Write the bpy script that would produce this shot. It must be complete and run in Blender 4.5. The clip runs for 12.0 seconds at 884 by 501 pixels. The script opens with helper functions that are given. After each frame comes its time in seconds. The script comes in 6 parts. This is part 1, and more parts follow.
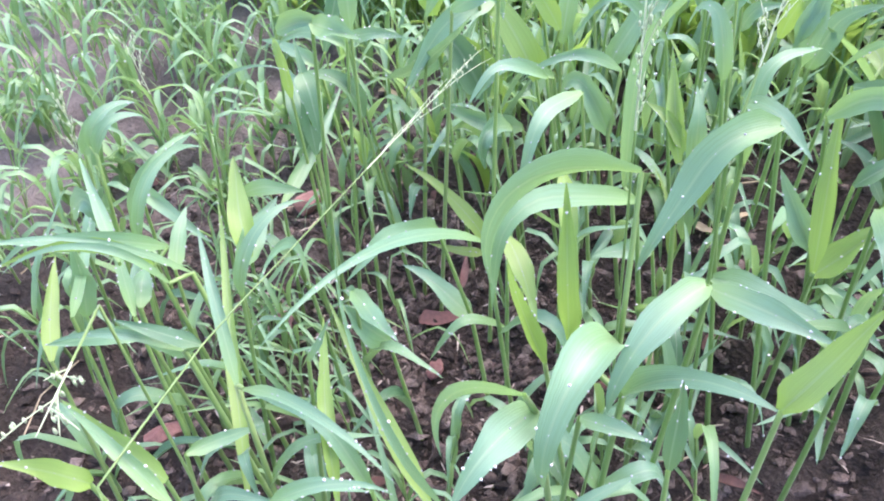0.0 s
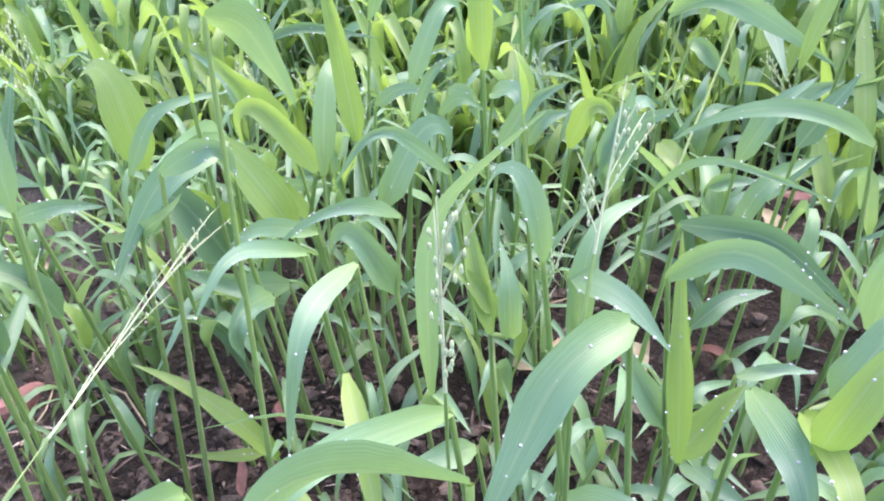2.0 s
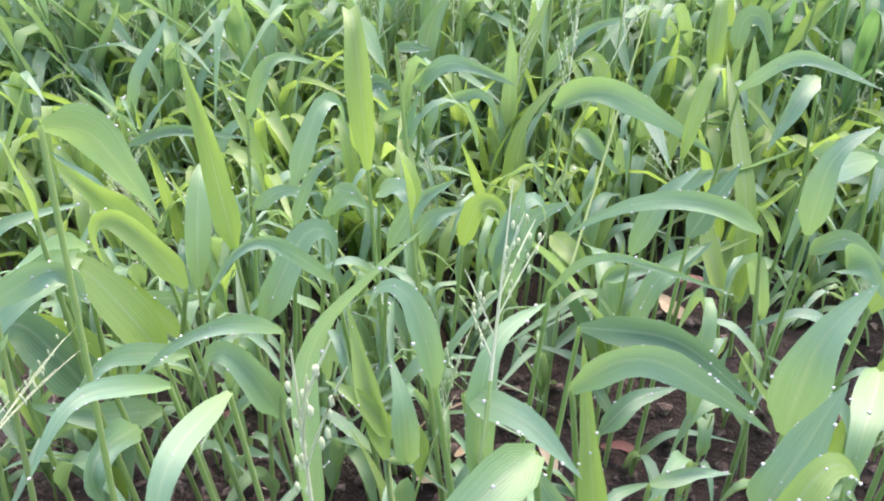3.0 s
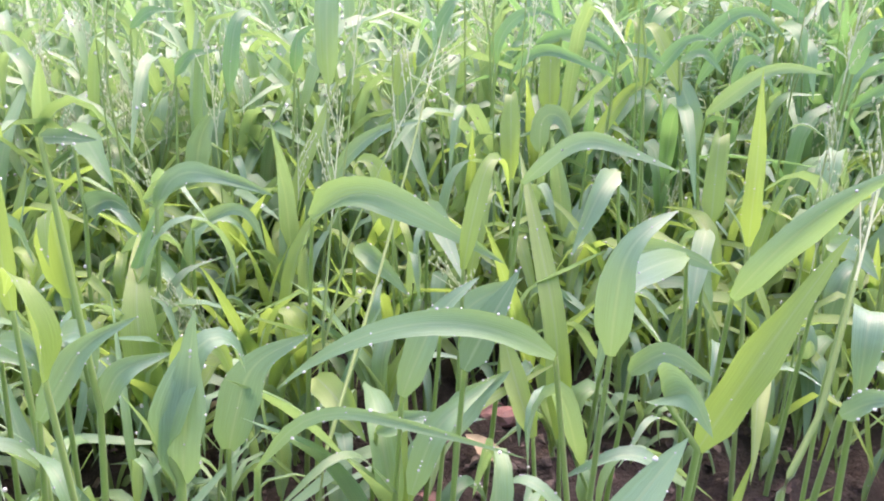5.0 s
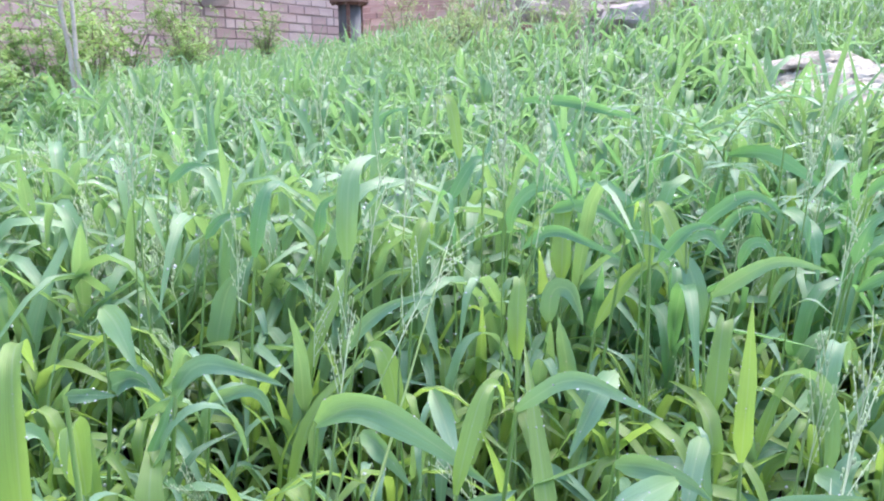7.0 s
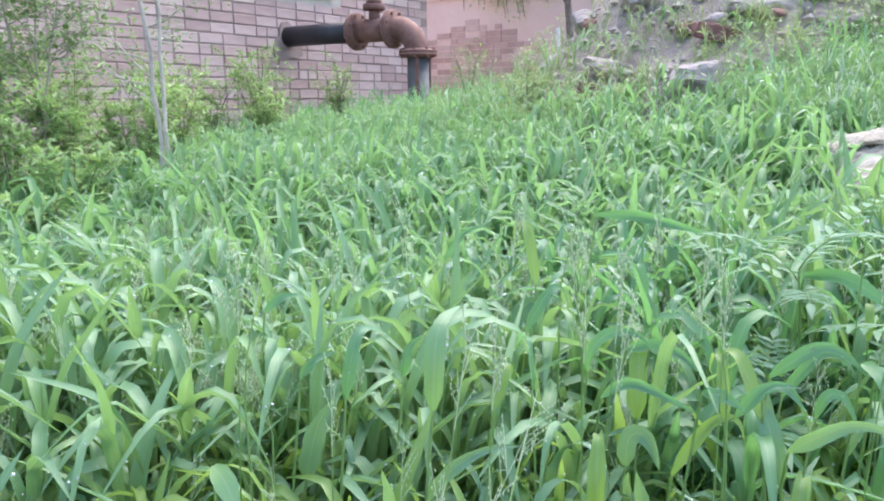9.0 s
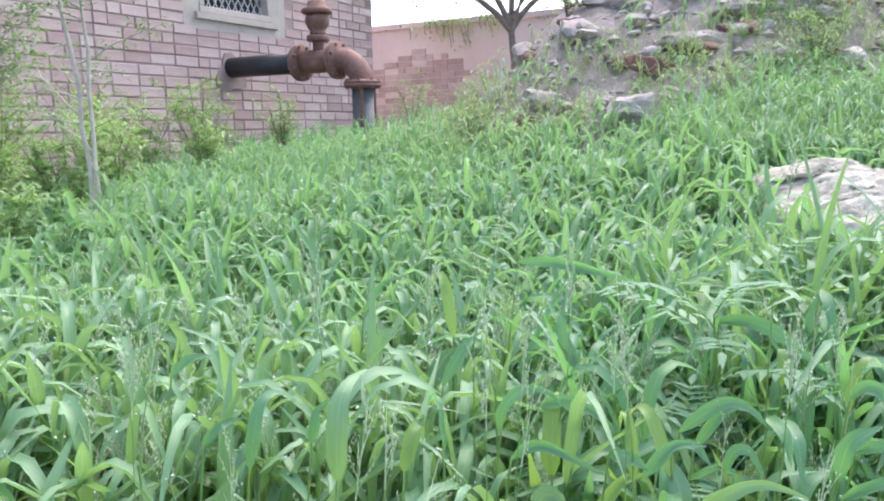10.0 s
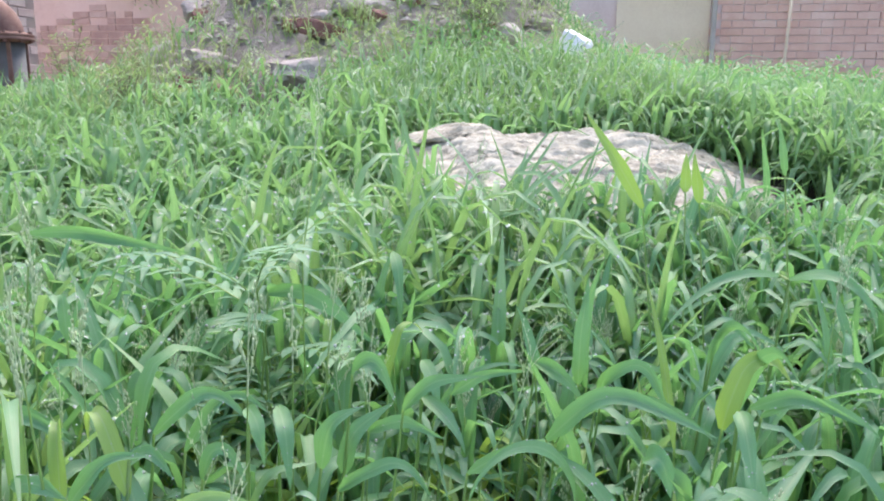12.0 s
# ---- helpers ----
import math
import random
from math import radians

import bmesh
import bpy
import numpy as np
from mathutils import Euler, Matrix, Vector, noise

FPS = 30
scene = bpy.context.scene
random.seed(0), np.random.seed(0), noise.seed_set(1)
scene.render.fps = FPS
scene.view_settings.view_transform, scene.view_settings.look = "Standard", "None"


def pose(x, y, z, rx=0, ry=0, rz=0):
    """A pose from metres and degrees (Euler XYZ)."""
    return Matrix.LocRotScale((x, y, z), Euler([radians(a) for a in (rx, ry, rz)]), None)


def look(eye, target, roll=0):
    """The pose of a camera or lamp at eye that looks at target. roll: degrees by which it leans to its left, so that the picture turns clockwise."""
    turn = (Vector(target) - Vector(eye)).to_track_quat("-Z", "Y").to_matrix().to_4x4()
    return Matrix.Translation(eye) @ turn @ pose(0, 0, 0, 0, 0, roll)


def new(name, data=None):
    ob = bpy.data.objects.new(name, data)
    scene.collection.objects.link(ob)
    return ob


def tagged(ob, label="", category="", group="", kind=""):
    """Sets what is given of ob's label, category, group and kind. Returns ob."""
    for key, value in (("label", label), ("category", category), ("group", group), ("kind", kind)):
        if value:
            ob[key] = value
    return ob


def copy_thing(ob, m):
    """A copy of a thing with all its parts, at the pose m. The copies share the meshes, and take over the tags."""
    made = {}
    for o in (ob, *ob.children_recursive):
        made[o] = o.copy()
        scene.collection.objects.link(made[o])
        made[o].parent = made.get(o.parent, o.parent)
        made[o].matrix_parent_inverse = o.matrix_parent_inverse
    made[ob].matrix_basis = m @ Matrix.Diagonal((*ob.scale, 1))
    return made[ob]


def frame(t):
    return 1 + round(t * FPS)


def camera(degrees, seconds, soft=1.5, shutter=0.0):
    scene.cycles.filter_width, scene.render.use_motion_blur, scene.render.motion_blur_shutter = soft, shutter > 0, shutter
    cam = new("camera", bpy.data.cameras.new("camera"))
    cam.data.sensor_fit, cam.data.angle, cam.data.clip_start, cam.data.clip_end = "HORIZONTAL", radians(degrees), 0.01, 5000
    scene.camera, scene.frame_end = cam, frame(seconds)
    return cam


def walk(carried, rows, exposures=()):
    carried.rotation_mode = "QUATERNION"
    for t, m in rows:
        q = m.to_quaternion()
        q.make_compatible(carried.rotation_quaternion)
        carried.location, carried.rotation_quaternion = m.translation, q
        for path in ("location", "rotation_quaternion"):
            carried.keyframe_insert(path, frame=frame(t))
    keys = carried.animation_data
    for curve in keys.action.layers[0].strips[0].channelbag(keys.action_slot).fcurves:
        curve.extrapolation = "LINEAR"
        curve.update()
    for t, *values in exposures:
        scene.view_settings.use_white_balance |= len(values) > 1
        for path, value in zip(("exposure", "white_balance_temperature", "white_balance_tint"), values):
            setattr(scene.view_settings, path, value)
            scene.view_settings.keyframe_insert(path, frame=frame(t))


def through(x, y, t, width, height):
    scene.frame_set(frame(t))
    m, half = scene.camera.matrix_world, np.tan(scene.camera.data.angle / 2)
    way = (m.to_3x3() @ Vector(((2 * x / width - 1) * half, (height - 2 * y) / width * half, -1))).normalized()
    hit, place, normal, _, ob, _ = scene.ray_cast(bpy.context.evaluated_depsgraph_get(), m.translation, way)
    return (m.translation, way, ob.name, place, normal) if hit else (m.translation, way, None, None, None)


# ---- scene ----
cam = camera(60.0, 12.0, soft=2.0)
PATH = [
    (0, (-0.031, -0.244, 0.381), (-0.889, 1.083, -0.845), -6.4),
    (0.5, (-0.045, -0.211, 0.389), (-0.781, 1.188, -0.838), -5.8),
    (1, (-0.053, -0.170, 0.378), (-0.629, 1.287, -0.865), -5.1),
    (1.5, (-0.060, -0.132, 0.363), (-0.536, 1.388, -0.846), -3.1),
    (2, (-0.072, -0.112, 0.365), (-0.462, 1.491, -0.766), -3.5),
    (2.5, (-0.072, -0.101, 0.367), (-0.400, 1.598, -0.636), -4.0),
    (3, (-0.070, -0.082, 0.360), (-0.218, 1.671, -0.592), -1.8),
    (3.2, (-0.070, -0.075, 0.357), (-0.140, 1.701, -0.559), -0.6),
    (4.8, (-0.021, 0.009, 0.307), (0.161, 1.888, -0.355), -1.3),
    (5, (-0.007, 0.018, 0.313), (0.203, 1.897, -0.338), -1.4),
    (5.5, (0.006, 0.026, 0.331), (0.230, 1.919, -0.271), -1.7),
    (6, (0.009, 0.022, 0.339), (0.225, 1.944, -0.170), -0.3),
    (6.5, (0.019, 0.026, 0.363), (0.232, 1.954, -0.128), -0.2),
    (7, (0.011, 0.016, 0.396), (0.146, 1.957, -0.070), -0.0),
    (7.5, (0.014, 0.013, 0.451), (0.136, 1.964, 0.027), -0.9),
    (7.7, (0.012, 0.011, 0.467), (0.100, 1.962, 0.037), -1.2),
    (9.3, (-0.007, 0.001, 0.515), (-0.039, 1.97, 0.165), -0.5),
    (9.5, (0.003, 0.005, 0.525), (0.002, 1.978, 0.196), -0.8),
    (10, (0.038, 0.018, 0.532), (0.131, 1.991, 0.216), -1.0),
    (10.5, (0.08, 0.044, 0.544), (0.367, 1.995, 0.213), -1.3),
    (11, (0.14, 0.065, 0.54), (0.645, 1.968, 0.189), -0.8),
    (11.5, (0.195, 0.084, 0.525), (0.853, 1.936, 0.157), -0.3),
    (12, (0.27, 0.105, 0.498), (1.053, 1.904, 0.111), 0.5),
]
walk(cam, [(t, look(eye, target, roll)) for t, eye, target, roll in PATH],
     exposures=[(0.0, 2.62, 6250, 28), (0.5, 2.58, 6350, 28), (1.5, 2.62, 6400, 29), (2.0, 2.6, 6450, 30), (3.0, 2.46, 6850, 28), (5.0, 2.51, 7150, 38), (5.5, 2.5, 7000, 37), (6.0, 2.42, 6450, 31), (6.5, 2.36, 6050, 27), (7.0, 2.33, 6250, 19), (7.5, 2.24, 6100, 13), (9.5, 2.17, 6400, 14), (10.5, 2.08, 6550, 12), (12.0, 2.02, 6700, 13)])

# ---- world and sun: soft morning light from a pale sky ----
world = bpy.data.worlds.new("sky")
scene.world = world
world.use_nodes = True
wn, wl = world.node_tree.nodes, world.node_tree.links
sky = wn.new("ShaderNodeTexSky")
sky.sky_type = "NISHITA"
sky.sun_disc = False
SUN_EL, SUN_AZ = radians(62), radians(35)
sky.sun_elevation, sky.sun_rotation = SUN_EL, SUN_AZ
sky.air_density, sky.dust_density, sky.ozone_density = 1.0, 3.0, 1.0
wl.new(sky.outputs[0], wn["Background"].inputs[0])
wn["Background"].inputs[1].default_value = 0.135
sun_data = bpy.data.lights.new("sun", "SUN")
sun_data.energy, sun_data.angle, sun_data.color = 0.66, radians(70), (1.0, 0.96, 0.9)
sun = new("sun", sun_data)
sun.matrix_world = look((0, 0, 0), (-math.sin(SUN_AZ) * math.cos(SUN_EL), -math.cos(SUN_AZ) * math.cos(SUN_EL), -math.sin(SUN_EL)))


# ---- materials ----
class Tree:
    """A small helper for node materials."""

    def __init__(self, name):
        self.mat = bpy.data.materials.new(name)
        self.mat.use_nodes = True
        self.nodes, self.links = self.mat.node_tree.nodes, self.mat.node_tree.links
        self.bsdf = self.nodes["Principled BSDF"]
        self.out = self.nodes["Material Output"]

    def add(self, kind, **values):
        node = self.nodes.new(kind)
        for key, value in values.items():
            node.inputs[key.replace("_", " ")].default_value = value
        return node

    def link(self, a, b):
        self.links.new(a, b)

    def coords(self):
        return self.nodes.new("ShaderNodeTexCoord").outputs["Object"]

    def noise(self, vec, scale, detail=4.0, rough=0.6):
        node = self.add("ShaderNodeTexNoise", Scale=scale, Detail=detail, Roughness=rough)
        self.link(vec, node.inputs["Vector"])
        return node.outputs["Fac"]

    def ramp(self, fac, *stops):
        node = self.nodes.new("ShaderNodeValToRGB")
        ramp = node.color_ramp
        while len(ramp.elements) < len(stops):
            ramp.elements.new(0.5)
        for el, (at, col) in zip(ramp.elements, stops):
            el.position, el.color = at, (*col, 1)
        self.link(fac, node.inputs[0])
        return node.outputs[0]

    def math(self, op, a, b=0.0):
        node = self.nodes.new("ShaderNodeMath")
        node.operation = op
        for n, v in enumerate((a, b)):
            if isinstance(v, (int, float)):
                node.inputs[n].default_value = v
            else:
                self.link(v, node.inputs[n])
        return node.outputs[0]

    def mix(self, fac, a, b, blend="MIX"):
        node = self.nodes.new("ShaderNodeMix")
        node.data_type, node.blend_type = "RGBA", blend
        for key, v in ((0, fac), (6, a), (7, b)):
            if isinstance(v, (int, float)):
                node.inputs[key].default_value = v
            elif isinstance(v, tuple):
                node.inputs[key].default_value = (*v, 1)
            else:
                self.link(v, node.inputs[key])
        return node.outputs[2]

    def bump(self, height, strength, distance):
        node = self.add("ShaderNodeBump", Strength=strength, Distance=distance)
        self.link(height, node.inputs["Height"])
        self.link(node.outputs[0], self.bsdf.inputs["Normal"])
        return node.outputs[0]

    def random(self):
        """A value from 0 to 1 that differs from object to object and from island to island."""
        a = self.nodes.new("ShaderNodeObjectInfo").outputs["Random"]
        b = self.nodes.new("ShaderNodeNewGeometry").outputs["Random Per Island"]
        return self.math("FRACT", self.math("ADD", a, b))

    def set(self, **values):
        for key, value in values.items():
            self.bsdf.inputs[key.replace("_", " ")].default_value = value
        return self


def leaf_material(name, dark, light, back, through=0.35, rough=0.42, sheen=0.25, lit=None):
    """A thin leaf: waxy above, light shining through it, paler midrib and fine veins along it."""
    t = Tree(name)
    r = t.random()
    uv = t.nodes.new("ShaderNodeTexCoord").outputs["UV"]
    sep = t.nodes.new("ShaderNodeSeparateXYZ")
    t.link(uv, sep.inputs[0])
    base = t.ramp(r, (0.0, dark), (0.75, light), (1.0, back))
    blotch = t.noise(t.coords(), 60, 3)
    base = t.mix(t.math("MULTIPLY", blotch, 0.35), base, back)
    patch = t.math("MULTIPLY", t.math("SUBTRACT", t.noise(t.coords(), 1.6, 2), 0.42), 2.2)
    base = t.mix(t.math("MINIMUM", t.math("MAXIMUM", patch, 0.0), 0.4), base, back)
    stretch = t.add("ShaderNodeMapping", Scale=(34.0, 2.2, 1.0))
    t.link(uv, stretch.inputs["Vector"])
    moved = t.nodes.new("ShaderNodeVectorMath")
    t.link(stretch.outputs[0], moved.inputs[0])
    shift = t.add("ShaderNodeCombineXYZ")
    t.link(t.math("MULTIPLY", r, 37.0), shift.inputs[2])
    t.link(shift.outputs[0], moved.inputs[1])
    streak = t.noise(moved.outputs[0], 1.0, 3, 0.55)
    base = t.mix(t.math("MAXIMUM", t.math("MULTIPLY", t.math("SUBTRACT", streak, 0.4), 1.6), 0.0), base, tuple(c * 1.6 for c in light))
    # Lower part of the blade tinted lime, painting in light from behind.
    foot = t.math("MAXIMUM", t.math("SUBTRACT", 0.6, t.math("MULTIPLY", sep.outputs[1], 1.4)), 0.0)
    base = t.mix(foot, base, lit or back)
    rib = t.math("MAXIMUM", t.math("SUBTRACT", 1.0, t.math("MULTIPLY", t.math("ABSOLUTE", t.math("SUBTRACT", sep.outputs[0], 0.5)), 14.0)), 0.0)
    base = t.mix(t.math("MULTIPLY", rib, 0.5), base, (0.33, 0.46, 0.26))
    t.link(base, t.bsdf.inputs["Base Color"])
    veins = t.math("SINE", t.math("MULTIPLY", sep.outputs[0], 95.0))
    t.bump(t.math("ADD", t.math("MULTIPLY", veins, 0.3), t.math("ADD", blotch, streak)), 0.25, 0.0006)
    t.set(Roughness=rough * 0.72, Specular_IOR_Level=0.75, Sheen_Weight=sheen, Sheen_Roughness=0.45)
    t.bsdf.inputs["Sheen Tint"].default_value = (0.75, 0.9, 0.95, 1)
    glow = t.add("ShaderNodeBsdfTranslucent")
    t.link(t.mix(0.75 if lit else 0.55, base, lit or back, "MIX"), glow.inputs["Color"])
    blend = t.add("ShaderNodeMixShader", Fac=through)
    t.link(t.bsdf.outputs[0], blend.inputs[1])
    t.link(glow.outputs[0], blend.inputs[2])
    t.link(blend.outputs[0], t.out.inputs["Surface"])
    return t.mat


def mottled(name, stops, scale=8.0, fine=120.0, rough=0.85, bump=0.4, depth=0.004, metal=0.0, vary=0.0):
    """A rough natural or worn surface: large stains, fine grain and relief."""
    t = Tree(name)
    c = t.coords()
    a, b = t.noise(c, scale, 5), t.noise(c, fine, 4)
    f = t.math("ADD", t.math("MULTIPLY", a, 0.65), t.math("MULTIPLY", b, 0.35))
    if vary:
        f = t.math("ADD", f, t.math("MULTIPLY", t.math("SUBTRACT", t.random(), 0.5), vary))
    t.link(t.ramp(f, *stops), t.bsdf.inputs["Base Color"])
    t.bump(t.math("ADD", t.math("MULTIPLY", a, 0.5), b), bump, depth)
    t.set(Roughness=rough, Metallic=metal)
    return t.mat


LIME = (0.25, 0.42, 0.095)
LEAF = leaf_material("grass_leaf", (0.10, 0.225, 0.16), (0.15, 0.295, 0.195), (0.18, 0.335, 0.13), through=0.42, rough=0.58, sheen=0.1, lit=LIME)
# Lime and dark copies of the leaf: backlight and shade put into the colour.
LEAF_LIME = leaf_material("backlit_grass_leaf", (0.16, 0.30, 0.075), (0.20, 0.34, 0.085), (0.24, 0.375, 0.11), through=0.52, rough=0.6, sheen=0.08, lit=(0.29, 0.46, 0.07))
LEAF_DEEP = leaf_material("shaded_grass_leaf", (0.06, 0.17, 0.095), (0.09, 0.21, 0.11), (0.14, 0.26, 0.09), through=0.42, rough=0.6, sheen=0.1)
LEAF_FIELD = leaf_material("grass_leaf_field", (0.115, 0.25, 0.165), (0.165, 0.315, 0.19), (0.20, 0.355, 0.12), through=0.42, rough=0.58, sheen=0.1, lit=LIME)
STEM = leaf_material("grass_stem", (0.17, 0.30, 0.085), (0.235, 0.37, 0.11), (0.30, 0.41, 0.15), through=0.45, rough=0.55, lit=LIME)
LEAF_FAR = leaf_material("far_grass_leaf", (0.097, 0.235, 0.12), (0.143, 0.30, 0.142), (0.205, 0.35, 0.135), through=0.5, rough=0.6, sheen=0.15, lit=(0.245, 0.44, 0.14))
LEAF_NEAR = leaf_material("deep_green_grass_leaf", (0.074, 0.207, 0.13), (0.12, 0.28, 0.165), (0.155, 0.325, 0.115), through=0.5, rough=0.58, sheen=0.1, lit=(0.175, 0.385, 0.088))
LEAF_WISP = leaf_material("wispy_weed_leaf", (0.17, 0.28, 0.115), (0.22, 0.335, 0.14), (0.31, 0.385, 0.18), through=0.45, rough=0.62, sheen=0.1, lit=(0.32, 0.42, 0.15))
SEED = leaf_material("grass_seed", (0.42, 0.52, 0.3), (0.54, 0.62, 0.4), (0.66, 0.68, 0.48), through=0.45, rough=0.6, lit=(0.5, 0.62, 0.4))
SHRUB = leaf_material("shrub_leaf", (0.17, 0.33, 0.12), (0.25, 0.41, 0.13), (0.36, 0.48, 0.15), through=0.5, rough=0.55, lit=(0.32, 0.48, 0.14))
PINNATE = leaf_material("pinnate_leaf", (0.10, 0.25, 0.15), (0.135, 0.30, 0.17), (0.18, 0.35, 0.15), through=0.48, sheen=0.1, rough=0.6)
SAPLEAF = leaf_material("sapling_leaf", (0.06, 0.14, 0.06), (0.11, 0.22, 0.085), (0.22, 0.33, 0.11), through=0.45, rough=0.55, lit=(0.26, 0.4, 0.12))
DARKLEAF = leaf_material("tree_leaf", (0.03, 0.07, 0.025), (0.06, 0.11, 0.04), (0.10, 0.15, 0.05))
DRYLEAF = mottled("dry_leaf", ((0.25, (0.05, 0.022, 0.018)), (0.5, (0.13, 0.055, 0.045)), (0.8, (0.25, 0.15, 0.12))), 30, 300, 0.7, 0.3, 0.001, vary=0.3)
STRAW = mottled("dry_straw", ((0.3, (0.28, 0.22, 0.13)), (0.7, (0.5, 0.42, 0.28))), 40, 300, 0.7, 0.2, 0.001, vary=0.2)
LITTER = mottled("dry_litter", ((0.25, (0.07, 0.045, 0.035)), (0.5, (0.2, 0.15, 0.12)), (0.8, (0.42, 0.36, 0.3))), 60, 300, 0.8, 0.2, 0.001, vary=0.6)


def soil_material():
    """Dark damp crumbly soil, with dry pale earth on the mound and on the open side of the plot."""
    t = Tree("soil")
    c = t.coords()
    a, b, d = t.noise(c, 22, 5), t.noise(c, 300, 4), t.noise(c, 3.0, 4)
    f = t.math("ADD", t.math("MULTIPLY", a, 0.6), t.math("MULTIPLY", b, 0.4))
    damp = t.ramp(f, (0.3, (0.011, 0.008, 0.006)), (0.5, (0.032, 0.022, 0.016)), (0.72, (0.105, 0.078, 0.062)))
    dry = t.ramp(f, (0.3, (0.17, 0.145, 0.13)), (0.5, (0.30, 0.26, 0.235)), (0.75, (0.48, 0.43, 0.39)))
    sep = t.nodes.new("ShaderNodeSeparateXYZ")
    t.link(c, sep.inputs[0])
    high = t.math("MULTIPLY", t.math("SUBTRACT", sep.outputs[2], 0.38), 4.0)
    broad = t.math("MULTIPLY", t.math("SUBTRACT", t.noise(c, 1.3, 4), 0.5), 2.2)
    side = t.math("SUBTRACT", t.math("SUBTRACT", t.math("MULTIPLY", sep.outputs[1], 0.5), sep.outputs[0]), 0.5)
    open_side = t.math("MULTIPLY", t.math("ADD", side, broad), 0.9)
    lean = t.math("MINIMUM", t.math("MAXIMUM", t.math("MAXIMUM", high, t.math("MINIMUM", open_side, 0.7)), 0.0), 1.0)
    mixf = t.math("MULTIPLY", lean, t.math("MINIMUM", t.math("MULTIPLY", d, 1.7), 1.0))
    t.link(t.mix(mixf, damp, dry), t.bsdf.inputs["Base Color"])
    t.bump(t.math("ADD", t.math("MULTIPLY", a, 0.5), b), 1.0, 0.008)
    t.set(Roughness=0.95)
    return t.mat


SOIL = soil_material()
CRUMB = mottled("soil_crumb", ((0.25, (0.02, 0.014, 0.011)), (0.5, (0.065, 0.046, 0.037)), (0.85, (0.25, 0.195, 0.165))), 90, 500, 0.95, 0.9, 0.003, vary=0.4)
ROCK = mottled("rock", ((0.25, (0.23, 0.19, 0.175)), (0.5, (0.40, 0.34, 0.315)), (0.8, (0.57, 0.51, 0.475))), 9, 90, 0.9, 0.7, 0.01, vary=0.25)
BRICK = mottled("brick", ((0.15, (0.31, 0.2, 0.18)), (0.45, (0.46, 0.33, 0.297)), (0.7, (0.57, 0.45, 0.41)), (0.92, (0.72, 0.64, 0.59))), 5, 90, 0.9, 0.5, 0.004, vary=0.28)
FARBRICK = mottled("sunburnt_brick", ((0.2, (0.54, 0.28, 0.205)), (0.5, (0.71, 0.44, 0.34)), (0.85, (0.82, 0.65, 0.55))), 3, 90, 0.9, 0.5, 0.004, vary=0.13)
BRICKBIT = mottled("broken_brick", ((0.2, (0.12, 0.055, 0.048)), (0.5, (0.225, 0.11, 0.095)), (0.85, (0.35, 0.22, 0.19))), 20, 150, 0.9, 0.6, 0.004, vary=0.25)
MORTAR = mottled("mortar", ((0.2, (0.19, 0.14, 0.125)), (0.5, (0.31, 0.235, 0.21)), (0.85, (0.46, 0.39, 0.35))), 4, 120, 0.95, 0.5, 0.004)
PLASTER = mottled("old_plaster", ((0.2, (0.48, 0.35, 0.31)), (0.5, (0.66, 0.51, 0.46)), (0.85, (0.76, 0.66, 0.62))), 1.6, 60, 0.92, 0.4, 0.004)
PALEWALL = mottled("pale_plaster", ((0.2, (0.572, 0.428, 0.290)), (0.5, (0.748, 0.592, 0.414)), (0.85, (0.850, 0.714, 0.528))), 1.2, 50, 0.9, 0.3, 0.003)
CONCRETE = mottled("concrete", ((0.2, (0.28, 0.24, 0.2)), (0.5, (0.44, 0.385, 0.33)), (0.85, (0.56, 0.51, 0.45))), 5, 120, 0.9, 0.4, 0.003)
RUST = mottled("rusty_iron", ((0.2, (0.085, 0.045, 0.036)), (0.45, (0.19, 0.10, 0.08)), (0.8, (0.33, 0.21, 0.17))), 12, 140, 0.75, 0.4, 0.002, metal=0.25)
BLACKPIPE = mottled("black_pipe_paint", ((0.2, (0.012, 0.012, 0.014)), (0.6, (0.03, 0.03, 0.035)), (0.9, (0.07, 0.07, 0.075))), 10, 150, 0.5, 0.2, 0.001)
GREYPIPE = mottled("grey_pipe_paint", ((0.2, (0.05, 0.05, 0.05)), (0.5, (0.11, 0.11, 0.11)), (0.85, (0.2, 0.19, 0.18))), 9, 120, 0.6, 0.2, 0.001)


def slab_material():
    """Pale crumbling stone with thin layers along its length."""
    t = Tree("pale_stone")
    c = t.coords()
    m = t.add("ShaderNodeMapping", Scale=(4.5, 30.0, 34.0))
    t.link(c, m.inputs["Vector"])
    layer, grain, stain = t.noise(m.outputs[0], 1.0, 5, 0.65), t.noise(c, 160, 4), t.noise(c, 5, 4)
    f = t.math("ADD", t.math("MULTIPLY", layer, 0.6), t.math("ADD", t.math("MULTIPLY", grain, 0.2), t.math("MULTIPLY", stain, 0.2)))
    t.link(t.ramp(f, (0.34, (0.14, 0.12, 0.088)), (0.43, (0.31, 0.28, 0.22)), (0.53, (0.45, 0.415, 0.34)), (0.7, (0.58, 0.545, 0.47))), t.bsdf.inputs["Base Color"])
    t.bump(t.math("ADD", layer, t.math("MULTIPLY", grain, 0.5)), 1.0, 0.009)
    t.set(Roughness=0.9)
    return t.mat


